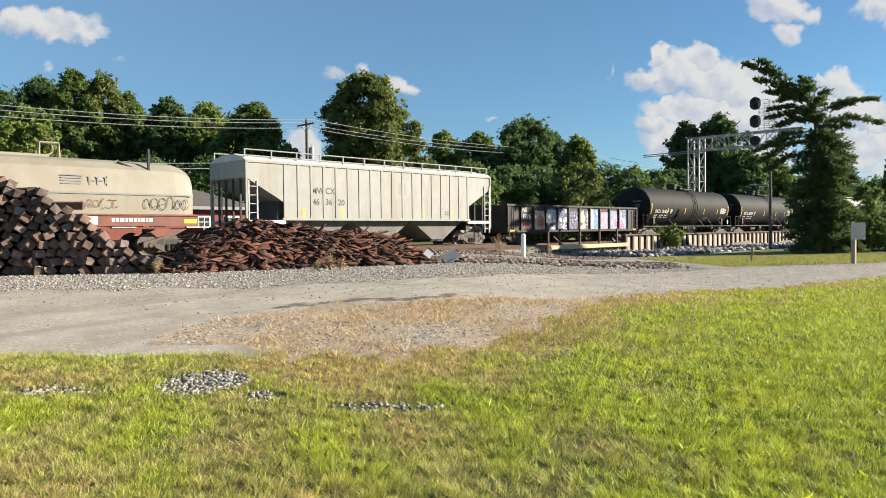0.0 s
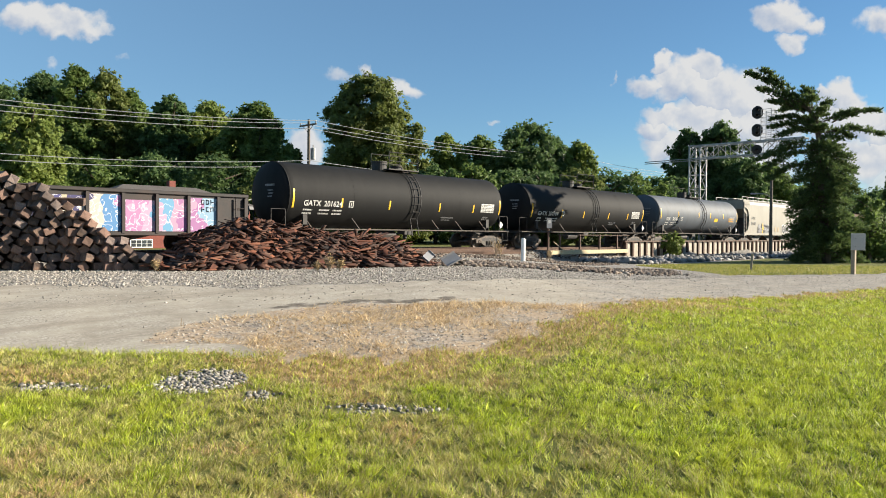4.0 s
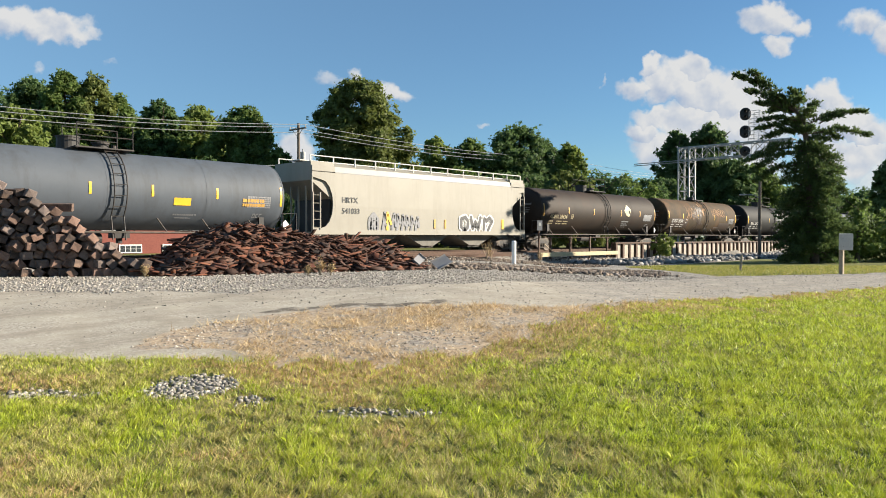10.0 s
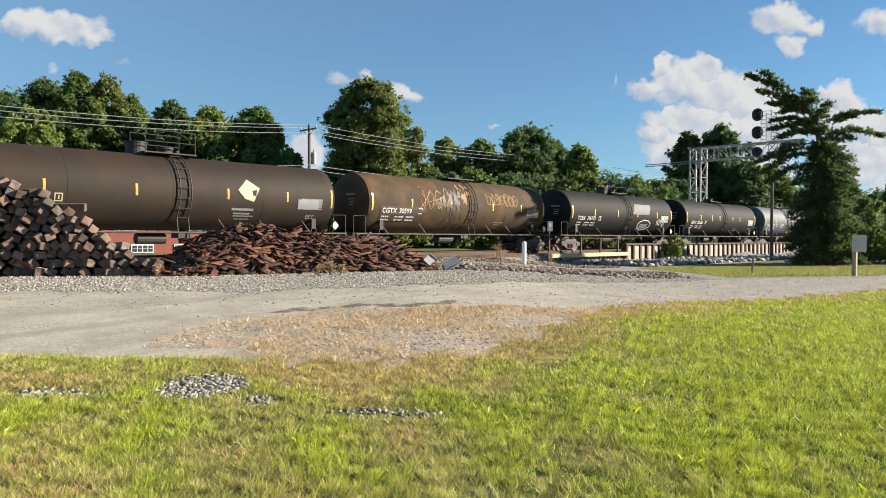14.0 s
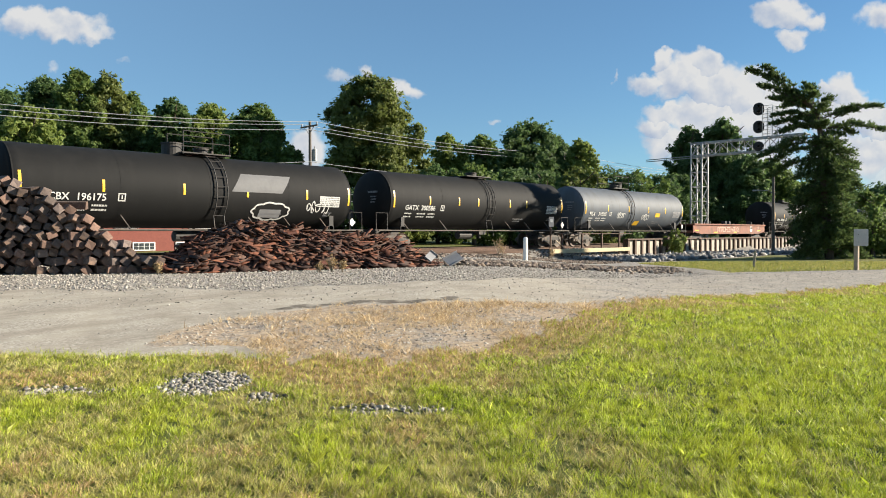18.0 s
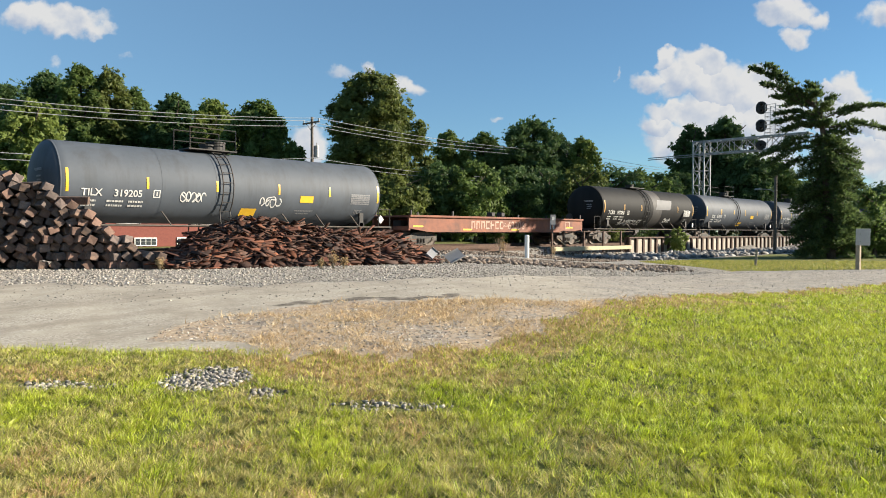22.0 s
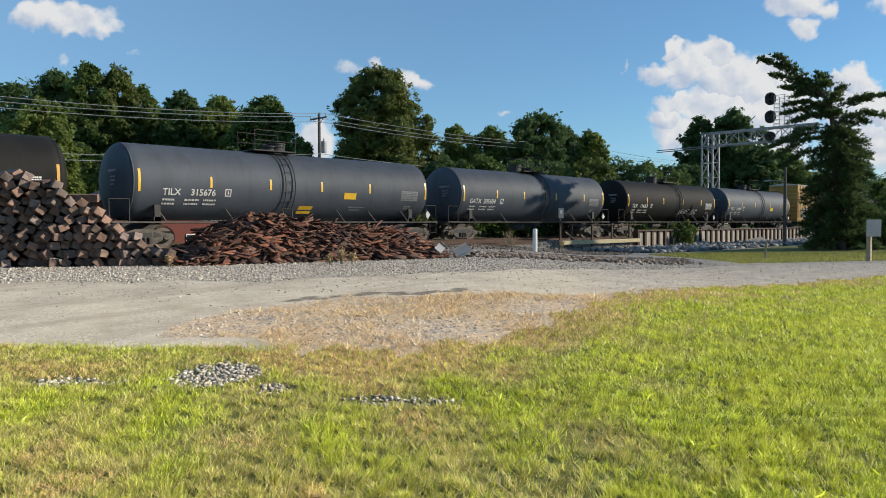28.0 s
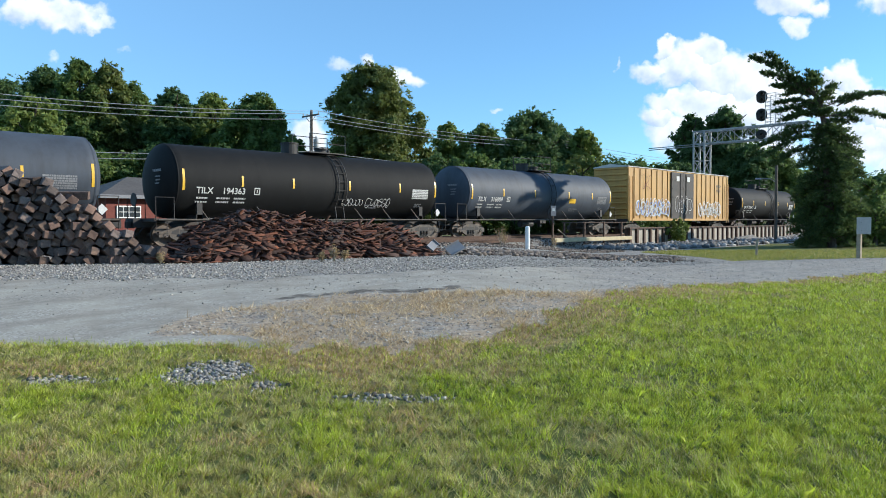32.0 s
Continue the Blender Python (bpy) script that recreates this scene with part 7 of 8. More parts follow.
for k in range(110):
    u, v = rnd.uniform(0.03, 0.97) * s_len, rnd.uniform(0.05, 1.45)
    hgt = float(scrap_top(u, v))
    if hgt < 0.1:
        continue
    su = float(scrap_top(u + 0.06, v) - scrap_top(u - 0.06, v)) / 0.12
    sv = float(scrap_top(u, v + 0.06) - scrap_top(u, v - 0.06)) / 0.12
    nn = (s_along * (-su * 0.8 + rnd.gauss(0, 0.16)) + s_back * (-sv * 0.65 + rnd.gauss(0, 0.16)) + Vector((0, 0, 1))).normalized()
    a = rnd.gauss(-0.3, 0.7)
    tx = s_along * math.cos(a) + s_back * math.sin(a)
    tx = (tx - nn * tx.dot(nn)).normalized()
    ty = nn.cross(tx)
    q = SCRAP_A + s_along * u + s_back * v
    m = Matrix((tx, ty, nn)).transposed().to_4x4()
    m.translation = Vector((q.x, q.y, ground_z(q.x, q.y) + hgt + rnd.uniform(-0.02, 0.05)))
    tagged(put("scrap_plate", rnd.choice(big_shapes), BIGPLATE, None, m), "rusty flanged steel plate lying on the scrap heap", "scrap plate", "scrap plates on the heap")


def place(lat, dep):
    x, y = plan(lat, dep)
    return float(x), float(y), ground_z(x, y)


def bollard():
    x, y, z = place(3.05, 33.8)
    b = empty("marker_post", pose(x, y, z))
    tagged(b, "white round marker post standing in gravel", "marker post")
    bm = bmesh.new()
    add_tube(bm, (0, 0, -0.1), (0, 0, 1.02), 0.105, 16)
    part("post", bm, WHITEPOST, b, smooth=False)
    bm = bmesh.new()
    add_tube(bm, (0, 0, 1.02), (0, 0, 1.07), 0.105, 16, 0.06)
    part("cap", bm, WHITEPOST, b)


bollard()


def road_sign():
    x, y, z = place(15.6, 29.0)
    b = empty("sign_post", pose(x, y, z, 0, 0, -47))
    tagged(b, "back of a square metal sign on a wooden post", "road sign")
    bm = bmesh.new()
    add_box(bm, (0, 0, 0.6), (0.15, 0.15, 1.4))
    bevelled(bm, 0.01)
    part("post", bm, SIGNWOOD, b, m=pose(0, 0, 0, 0, 0, 38))
    bm = bmesh.new()
    add_box(bm, (0, 0, 0), (0.62, 0.015, 0.66))
    bevelled(bm, 0.004)
    part("plate", bm, STEEL_G, b, "bare grey metal plate", m=pose(0.12, -0.09, 1.28, 0, 0, 8))
    bm = bmesh.new()
    for z in (1.1, 1.4):
        add_tube(bm, (0.0, -0.12, z), (0.0, 0.1, z), 0.012)
    part("bolt", bm, DARK, b)


road_sign()
# ---------- trackside ----------


CURBWOOD = mat("pale_yellow_timber", (0.52, 0.43, 0.26), (0.42, 0.34, 0.20), 5, 0.8, bump=0.3)


def railing():
    r = empty("bridge_railing", pose(37.4, 26.55, 0))
    tagged(r, "rusty steel post railing over a pale timber curb", "railing")
    for x in (1.2, 3.5, 5.9, 8.2):
        bm = bmesh.new()
        add_box(bm, (x, 0, 0.75), (0.11, 0.11, 1.45))
        part("post", bm, WALLPOST, r)
    for z in (1.42,):
        bm = bmesh.new()
        add_tube(bm, (0.9, 0, z), (9.9, 0, z), 0.025)
        part("rail", bm, WALLPOST, r)
    bm = bmesh.new()
    add_box(bm, (4.6, -0.1, 0.32), (9.4, 0.25, 0.26))
    bevelled(bm, 0.02)
    part("curb", bm, CURBWOOD, r, "pale weathered timber curb")
    bm = bmesh.new()
    add_tube(bm, (0.3, -0.15, 1.0), (1.6, -0.15, 0.35), 0.035)
    part("brace", bm, SIGNWOOD, r)


railing()


def small_sign():
    s = empty("track_sign", pose(37.0, 26.3, 0.1))
    tagged(s, "small dark rectangular sign on a thin post by the track", "track sign")
    bm = bmesh.new()
    add_box(bm, (0, 0, 1.1), (0.09, 0.09, 2.3))
    part("post", bm, WALLPOST, s)
    bm = bmesh.new()
    add_box(bm, (0, 0, 0), (0.34, 0.02, 0.62))
    plate = part("plate", bm, GREYINK, s, "grey sign plate", m=pose(0, -0.06, 2.05, 0, 0, -30))
    bm = bmesh.new()
    add_box(bm, (0, -0.014, 0.08), (0.16, 0.006, 0.2))
    part("mark", bm, WHITE, plate)


small_sign()

for k, (y0, z0, x0, ln, yaw) in enumerate(((26.1, 0.47, 28.5, 9.5, 0.6), (25.8, 0.46, 29.3, 9.0, -1.0), (25.5, 0.44, 28.0, 8.5, 0.4), (25.25, 0.42, 29.0, 8.0, -0.5), (25.95, 0.62, 28.8, 7.5, 1.4))):
    o = put("loose_rail", mesh_of(rail_profile(ln), "loose_rail"), RAILRUST, None, pose(x0, y0, z0 + 0.1, 0, 0, yaw))
    tagged(o, "rusty length of rail lying beside the track", "rail", "loose rails")


def scrap_sheet(lat, dep, lift, rx, ry, rz, w, d, material, label):
    x, y, z = place(lat, dep)
    bm = bmesh.new()
    add_box(bm, (0, 0, 0), (w, d, 0.012))
    add_box(bm, (0, d / 2, 0.03), (w, 0.012, 0.06))
    add_box(bm, (0, -d / 2, 0.03), (w, 0.012, 0.06))
    o = part("scrap_sheet", bm, material, None, m=pose(x, y, z + lift, rx, ry, rz))
    tagged(o, label, "scrap metal")


scrap_sheet(-0.92, 22.9, 0.30, 30, 40, -50, 0.26, 0.50, GREYINK, "bent bare metal sheet leaning on the scrap heap")
scrap_sheet(-0.2, 23.3, 0.22, 40, -25, -20, 0.55, 0.4, GREYINK, "grey metal tray tipped on the gravel")
scrap_sheet(0.05, 23.6, 0.15, 20, 10, 40, 0.5, 0.3, DARK, "dark scrap metal plate lying on gravel")


def timber_end(lat, dep, tall, w):
    x, y, z = place(lat, dep)
    bm = bmesh.new()
    add_box(bm, (0, 0, tall / 2 - 0.1), (w, w, tall + 0.2))
    bevelled(bm, 0.01)
    tagged(part("stake", bm, SIGNWOOD, None, m=pose(x, y, z, 4, 6, 20)), "short leaning wooden stake in the grass", "stake")


timber_end(13.0, 32.5, 0.75, 0.10)


def weed(lat, dep, tall, seed, tone, name="weed"):
    """A branching weed of thin stems with small leaves."""
    rng = np.random.default_rng(seed)
    x, y, z = place(lat, dep)
    w = empty(name, pose(x, y, z))
    tagged(w, "tall dry seeding weed beside the track", "weed", "dry weeds")
    tips = []
    for k in range(9):
        a, s = rng.uniform(0, 6.28), rng.uniform(0.1, 0.35) * tall
        q = Vector((math.cos(a) * s, math.sin(a) * s, tall * rng.uniform(0.7, 1.0)))
        bm = bmesh.new()
        add_tube(bm, (0, 0, 0), q, 0.012, 4, 0.004)
        part("stem", bm, SIGNWOOD, w)
        tips.append(q)
    pts = np.concatenate([np.array(q)[None] * rng.uniform(0.45, 1.05, 26)[:, None] + rng.normal(0, 0.035, (26, 3)) for q in tips])
    vv, ff = leaf_cards(pts, 0.014, rng, stretch=6.0)
    put("foliage", raw_mesh("foliage", vv, ff, tone), tone, w)


SEED_HEADS = island_mat("dry_seed_heads", ((0.46, 0.33, 0.17), (0.36, 0.25, 0.12), (0.27, 0.20, 0.10)), 0.8, translucent=0.2)
weed(2.05, 38.5, 0.95, 61, SEED_HEADS)
weed(2.3, 38.8, 0.7, 62, SEED_HEADS)
weed(5.2, 41.0, 0.8, 63, SEED_HEADS)
weed(-3.4, 19.3, 0.42, 64, SEED_HEADS)
weed(-3.1, 19.2, 0.32, 65, SEED_HEADS)
weed(-3.7, 19.2, 0.26, 66, SEED_HEADS)
weed(-7.6, 18.2, 0.28, 67, SEED_HEADS)
# ---------- retaining wall by the track ----------
WALL_Y = 26.9


def retaining_wall():
    w = empty("wall_track", pose(47.3, WALL_Y, 0))
    tagged(w, "retaining wall of pale panels between rusted steel posts", "retaining wall", kind="structure")
    bm = bmesh.new()
    add_box(bm, (22, 0.12, 0.15), (44.6, 0.1, 1.6))
    part("backing", bm, WALLPOST, w)
    bm = bmesh.new()
    add_box(bm, (22, -0.05, 1.0), (44.6, 0.35, 0.10))
    part("cap_beam", bm, WALLPOST, w)
    p = bmesh.new()
    add_box(p, (0, 0, 0.15), (0.62, 0.10, 1.56))
    bevelled(p, 0.02)
    pm = mesh_of(p, "panel")
    q = bmesh.new()
    add_box(q, (0, -0.06, 0.15), (0.24, 0.2, 1.6))
    qm = mesh_of(q, "wall_post")
    x = 0.0
    r = random.Random(2)
    while x < 44:
        put("panel", pm, SHEETPILE, w, pose(x + 0.5, r.uniform(-0.03, 0.03), r.uniform(-0.02, 0.02)))
        put("wall_post", qm, WALLPOST, w, pose(x, 0, 0))
        x += 1.0


retaining_wall()


# ---------- signal bridge ----------
def signal_bridge():
    bx, by = 76.1, 34.6
    b = empty("signal_bridge", pose(bx, by, 0.2))
    tagged(b, "galvanised lattice cantilever signal bridge over the tracks", "signal bridge")
    legw, top = 1.5, 10.9

    def lattice(name, corners, a0, a1, n, axis):
        """Four chords with diagonal bracing along an axis."""
        for cx, cy in corners:
            bm = bmesh.new()
            if axis == "z":
                add_box(bm, (cx, cy, (a0 + a1) / 2), (0.15, 0.15, a1 - a0))
            else:
                add_box(bm, (cx, (a0 + a1) / 2, cy), (0.15, abs(a1 - a0), 0.15))
            part(name + "_chord", bm, STEEL_G, b)
        m = len(corners)
        for i in range(m):
            c0, c1 = corners[i], corners[(i + 1) % m]
            for k in range(n):
                p, q = a0 + (a1 - a0) * k / n, a0 + (a1 - a0) * (k + 1) / n
                e0, e1 = (c0, c1) if k % 2 else (c1, c0)
                flip = (lambda u, v, w: (u, v, w)) if axis == "z" else (lambda u, v, w: (u, w, v))
                bm = bmesh.new()
                add_tube(bm, flip(*e0, p), flip(*e1, q), 0.045, 5)
                part(name + "_brace", bm, STEEL_G, b)
                bm = bmesh.new()
                add_tube(bm, flip(*c0, q), flip(*c1, q), 0.04, 5)
                part(name + "_strut", bm, STEEL_G, b)
    lattice("leg", [(-0.75, -0.6), (0.75, -0.6), (0.75, 0.6), (-0.75, 0.6)], 0, top, 7, "z")
    lattice("arm", [(-0.6, top - 1.35), (0.6, top - 1.35), (0.6, top), (-0.6, top)], 0.6, -11.0, 9, "y")
    # stub wires behind the leg
    for z in (top - 1.5, top - 1.3):
        bm = bmesh.new()
        add_tube(bm, (0, 0.5, z), (-0.5, 6, z - 0.1), 0.05, 5)
        part("stay", bm, STEEL_G, b)
    # signal heads on a caged platform
    hy = -6.5
    bm = bmesh.new()
    for dx in (0.3, 1.7):
        for dy in (-0.5, 0.5):
            add_tube(bm, (dx - 1.1, hy + dy - 0.9, top), (dx - 1.1, hy + dy - 0.9, top + 3.1), 0.035, 5)
    for z in np.linspace(top + 0.3, top + 3.1, 8):
        for dx in (0.3, 1.7):
            add_tube(bm, (dx - 1.1, hy - 1.4, z), (dx - 1.1, hy - 0.4, z), 0.025, 4)
        for dy in (-0.5, 0.5):
            add_tube(bm, (-0.8, hy + dy - 0.9, z), (0.6, hy + dy - 0.9, z), 0.025, 4)
    part("cage", bm, STEEL_G, b)
    for k, z in enumerate((top + 2.85, top + 1.05, top - 0.9)):
        bm = bmesh.new()
        hgt = 1.25 if k < 2 else 0.95
        n = 20
        pts = []
        for i in range(n):
            a = 2 * math.pi * i / n
            pts.append((0.52 * math.cos(a), (hgt / 2 - 0.5) * (1 if math.sin(a) > 0 else -1) + 0.52 * math.sin(a)))
        prism(bm, pts, -0.03, 0.03)
        head = part("signal_head", bm, DARK, b, "black rounded signal target", m=pose(-0.72, hy, z, 0, 0, -70))
        bm = bmesh.new()
        for lz in ((0.28, -0.28) if k < 2 else (0.0,)):
            bmesh.ops.create_cone(bm, cap_ends=False, segments=16, radius1=0.16, radius2=0.14, depth=0.4, matrix=Matrix.Translation((0, -0.2, lz)) @ Matrix.Rotation(radians(90), 4, "X"))
        part("hood", bm, DARK, head)
        bm = bmesh.new()
        add_tube(bm, (0, 0.1, -hgt / 2), (0, 0.1, hgt / 2), 0.05)
        part("mount", bm, STEEL_G, head)


signal_bridge()


# ---------- poles and wires ----------
def utility_pole(x, y, tall, transformer):
    z = ground_z(x, y)
    p = empty("utility_pole", pose(x, y, z, 0, 0, 0))
    tagged(p, "grey wooden utility pole with crossarm and insulators", "utility pole", "utility poles")
    bm = bmesh.new()
    add_tube(bm, (0, 0, -0.5), (0, 0, tall), 0.17, 12, 0.11)
    part("pole", bm, POLEWOOD, p)
    bm = bmesh.new()
    add_box(bm, (0, 0.12, tall - 0.45), (0.10, 2.3, 0.12))
    part("crossarm", bm, POLEWOOD, p)
    bm = bmesh.new()
    for s in (-1, 1):
        add_tube(bm, (0, 0.12 + s * 0.75, tall - 0.45), (0, 0.1, tall - 1.1), 0.02, 5)
    part("brace", bm, DARK, p)
    for yy in (-0.95, 0.12, 1.15):
        bm = bmesh.new()
        add_tube(bm, (0, yy, tall - 0.4), (0, yy, tall - 0.18), 0.05, 8)
        part("insulator", bm, STEEL_G, p)
    if transformer:
        bm = bmesh.new()
        add_tube(bm, (0.38, -0.1, tall - 3.3), (0.38, -0.1, tall - 2.35), 0.22, 14)
        add_tube(bm, (0.38, -0.1, tall - 2.35), (0.38, -0.1, tall - 2.1), 0.05, 8)
        part("transformer", bm, STEEL_G, p, "grey transformer can")
    return Vector((x, y, z + tall))


P0 = utility_pole(5.0, 52.0, 9.3, False)
P1 = utility_pole(36.2, 50.0, 10.4, True)
P2 = utility_pole(73.0, 50.0, 11.4, False)
P3 = utility_pole(112.0, 50.0, 11.4, False)


def wire(a, b, sag, r=0.022):
    bm = bmesh.new()
    n = 14
    pts = []
    for i in range(n + 1):
        t = i / n
        p = a.lerp(b, t)
        p.z -= sag * 4 * t * (1 - t)
        pts.append(p)
    add_path(bm, pts, r, 4)
    o = part("overhead_wire", bm, CABLE, None)
    tagged(o, "thin overhead utility wire strung between poles", "overhead wire", "overhead wires")


for a, b in ((P0, P1), (P1, P2), (P2, P3)):
    for yy, dz in ((-0.95, -0.18), (1.15, -0.18), (-0.15, -0.75), (-0.15, -3.4), (-0.15, -3.8)):
        o = Vector((0, yy, dz))
        wire(a + o, b + o, 0.55, 0.021)


wire(P1 + Vector((0, -0.15, -4.3)), Vector((24.5, 43.5, 3.2)), 0.5, 0.02)
wire(P1 + Vector((0, -0.15, -5.6)), Vector((60.0, 47.0, 4.2)), 0.4, 0.02)
wire(P1 + Vector((0, -0.15, -6.2)), Vector((62.0, 48.0, 3.6)), 0.4, 0.02)


def lamp_pole():
    x, y, z = place(26.4, 62)
    p = empty("street_lamp", pose(x, y, z))
    tagged(p, "grey street lamp pole with a short arm", "street lamp")
    bm = bmesh.new()
    add_tube(bm, (0, 0, -0.3), (0, 0, 6.45), 0.15, 12, 0.11)
    part("pole", bm, POLEWOOD, p)
    bm = bmesh.new()
    add_path(bm, [(0, 0, 5.0), (-0.3, 0.33, 5.3), (-0.9, 0.97, 5.35)], 0.035)
    part("arm", bm, STEEL_G, p)
    bm = bmesh.new()
    add_box(bm, (-1.05, 1.1, 5.32), (0.45, 0.22, 0.14), Matrix.Rotation(radians(-45), 4, "Z"))
    bevelled(bm, 0.04)
    part("lamp_head", bm, STEEL_G, p)


lamp_pole()


# ---------- brick house behind the tracks ----------
def house():
    h = empty("brick_house", pose(21.4, 45.5, 0.3))
    tagged(h, "low red brick house with hipped grey-brown roof and chimney", "house")
    w, d, e = 9.6, 5.6, 2.8
    bm = bmesh.new()
    add_box(bm, (0, 0, e / 2 - 0.2), (w, d, e + 0.4))
    part("wall", bm, BRICK, h)
    bm = bmesh.new()
    o = 0.5
    base = [bm.verts.new(c) for c in ((-w / 2 - o, -d / 2 - o, e), (w / 2 + o, -d / 2 - o, e), (w / 2 + o, d / 2 + o, e), (-w / 2 - o, d / 2 + o, e))]
    r0, r1 = bm.verts.new((-w / 2 + 2.4, 0, e + 1.25)), bm.verts.new((w / 2 - 2.4, 0, e + 1.25))
    bm.faces.new((base[0], base[1], r1, r0))
    bm.faces.new((base[1], base[2], r1))
    bm.faces.new((base[2], base[3], r0, r1))
    bm.faces.new((base[3], base[0], r0))
    bm.faces.new(base[::-1])
    part("roof", bm, SHINGLE, h)
    bm = bmesh.new()
    add_box(bm, (0, -d / 2 - o, e - 0.08), (w + 2 * o, 0.05, 0.2))
    add_box(bm, (-w / 2 - o, 0, e - 0.08), (0.05, d + 2 * o, 0.2))
    part("fascia", bm, GREYINK, h, "dull grey fascia board")
    bm = bmesh.new()
    add_box(bm, (0.9, 0.4, e + 1.2), (0.42, 0.42, 0.9))
    part("chimney", bm, BRICK, h)
    glass = mat("dark_window_glass", (0.05, 0.06, 0.065), (0.04, 0.045, 0.05), 1, 0.08, bump=0)
    for x, z, ww, wh in ((-2.5, 0.42, 1.35, 0.5), (0.0, 0.42, 1.1, 0.5), (1.15, 1.85, 1.6, 0.72), (-3.5, 1.85, 1.4, 0.72), (3.6, 1.85, 1.2, 0.72)):
        bm = bmesh.new()
        add_box(bm, (x, -d / 2 - 0.03, z), (ww, 0.08, wh))
        f = part("window", bm, WHITEPOST, h, "white window frame")
        for k in (-1.5, -0.5, 0.5, 1.5):
            for j in (-0.25, 0.25):
                bm = bmesh.new()
                add_box(bm, (x + k * ww * 0.235, -d / 2 - 0.075, z + j * (wh - 0.1)), (ww * 0.20, 0.02, wh * 0.37))
                part("pane", bm, glass, f)


house()
# ---------- grass, straw and stones ----------
rng = np.random.default_rng(11)


def soft_noise(x, y, s, seed):
    """Cheap smooth noise, about -1 to 1."""
    r = np.random.default_rng(seed)
    out = np.zeros_like(x)
    for k in range(6):
        a, ph = r.uniform(0, 6.28), r.uniform(0, 6.28)
        f = s * r.uniform(0.6, 1.8)
        out += np.sin((x * math.cos(a) + y * math.sin(a)) * f + ph)
    return out / 2.6


def scatter(n, d0, d1, half, power):
    """Points ahead of the standing point, denser when near: metres across and ahead."""
    q = rng.uniform(0, 1, n)
    k = 2 - power
    dep = (d0 ** k + q * (d1 ** k - d0 ** k)) ** (1 / k)
    lat = rng.uniform(-half, half, n) * dep
    return lat, dep


def blades(lat, dep, tall, width, lean, name, material, label, bent=False):
    """Single blades: bent ones of three corners and a tip, or plain pointed ones."""
    n = len(lat)
    x, y = plan(lat, dep)
    z = height(x, y)
    a = rng.uniform(0, 2 * math.pi, n)
    tuft = 0.5 * soft_noise(x, y, 24.0, 53) + 0.5 * soft_noise(x, y, 55.0, 54)
    h = tall * rng.uniform(0.5, 1.2, n) * np.clip(1.0 + 0.55 * tuft, 0.4, 1.7)
    w = width * rng.uniform(0.6, 1.3, n) * np.clip(dep / 6, 0.75, 3.2)
    # neighbours lean alike
    la = 1.5 * soft_noise(x, y, 2.0, 51) + 2.0 * soft_noise(x, y, 9.0, 52) + rng.normal(0, 1.7, n)
    ll = lean * rng.uniform(0.15, 1.25, n) * h
    ox, oy = np.cos(la) * ll, np.sin(la) * ll
    cx, cy = np.cos(a) * w / 2, np.sin(a) * w / 2
    if bent:
        v = np.empty((n, 4, 3))
        v[:, 0] = np.stack([x - cx, y - cy, z - 0.01], 1)
        v[:, 1] = np.stack([x + cx, y + cy, z - 0.01], 1)
        v[:, 2] = np.stack([x + ox * 0.4 + cx * 0.7, y + oy * 0.4 + cy * 0.7, z + h * 0.65], 1)
        v[:, 3] = np.stack([x + ox, y + oy, z + h], 1)
        k = np.arange(n)[:, None] * 4
        f = np.concatenate([k + [[0, 1, 2]], k + [[0, 2, 3]]], 1).reshape(-1, 3)
    else:
        v = np.empty((n, 3, 3))
        v[:, 0] = np.stack([x - cx, y - cy, z - 0.01], 1)
        v[:, 1] = np.stack([x + cx, y + cy, z - 0.01], 1)
        v[:, 2] = np.stack([x + ox, y + oy, z + h], 1)
        f = np.arange(3 * n).reshape(-1, 3)
    tagged(new(name, raw_mesh(name, v.reshape(-1, 3), f, material)), label, "grass", kind="stuff")


GRASS = island_mat("mown_grass", ((0.06, 0.09, 0.010), (0.28, 0.37, 0.026), (0.60, 0.69, 0.045), (0.08, 0.12, 0.012), (0.44, 0.54, 0.034), (0.66, 0.70, 0.10), (0.09, 0.14, 0.014), (0.80, 0.80, 0.30)), 0.5, wide=(0.52, 0.55, 0.055), wide_scale=1.4, mottle=0.45, translucent=0.36)
STRAW = island_mat("dry_grass", ((0.42, 0.27, 0.12), (0.66, 0.49, 0.26), (0.34, 0.21, 0.09), (0.50, 0.40, 0.14), (0.70, 0.54, 0.30)), 0.7, mottle=0.35, translucent=0.25)
DEADSTRAW = island_mat("bleached_straw", ((0.46, 0.32, 0.16), (0.76, 0.58, 0.34), (0.26, 0.165, 0.08), (0.60, 0.43, 0.22), (0.82, 0.68, 0.45)), 0.7, translucent=0.2)
PALESTRAW = island_mat("pale_straw", ((0.36, 0.31, 0.10), (0.58, 0.50, 0.20), (0.24, 0.20, 0.07), (0.46, 0.42, 0.12), (0.68, 0.60, 0.30)), 0.6, mottle=0.4, translucent=0.25)


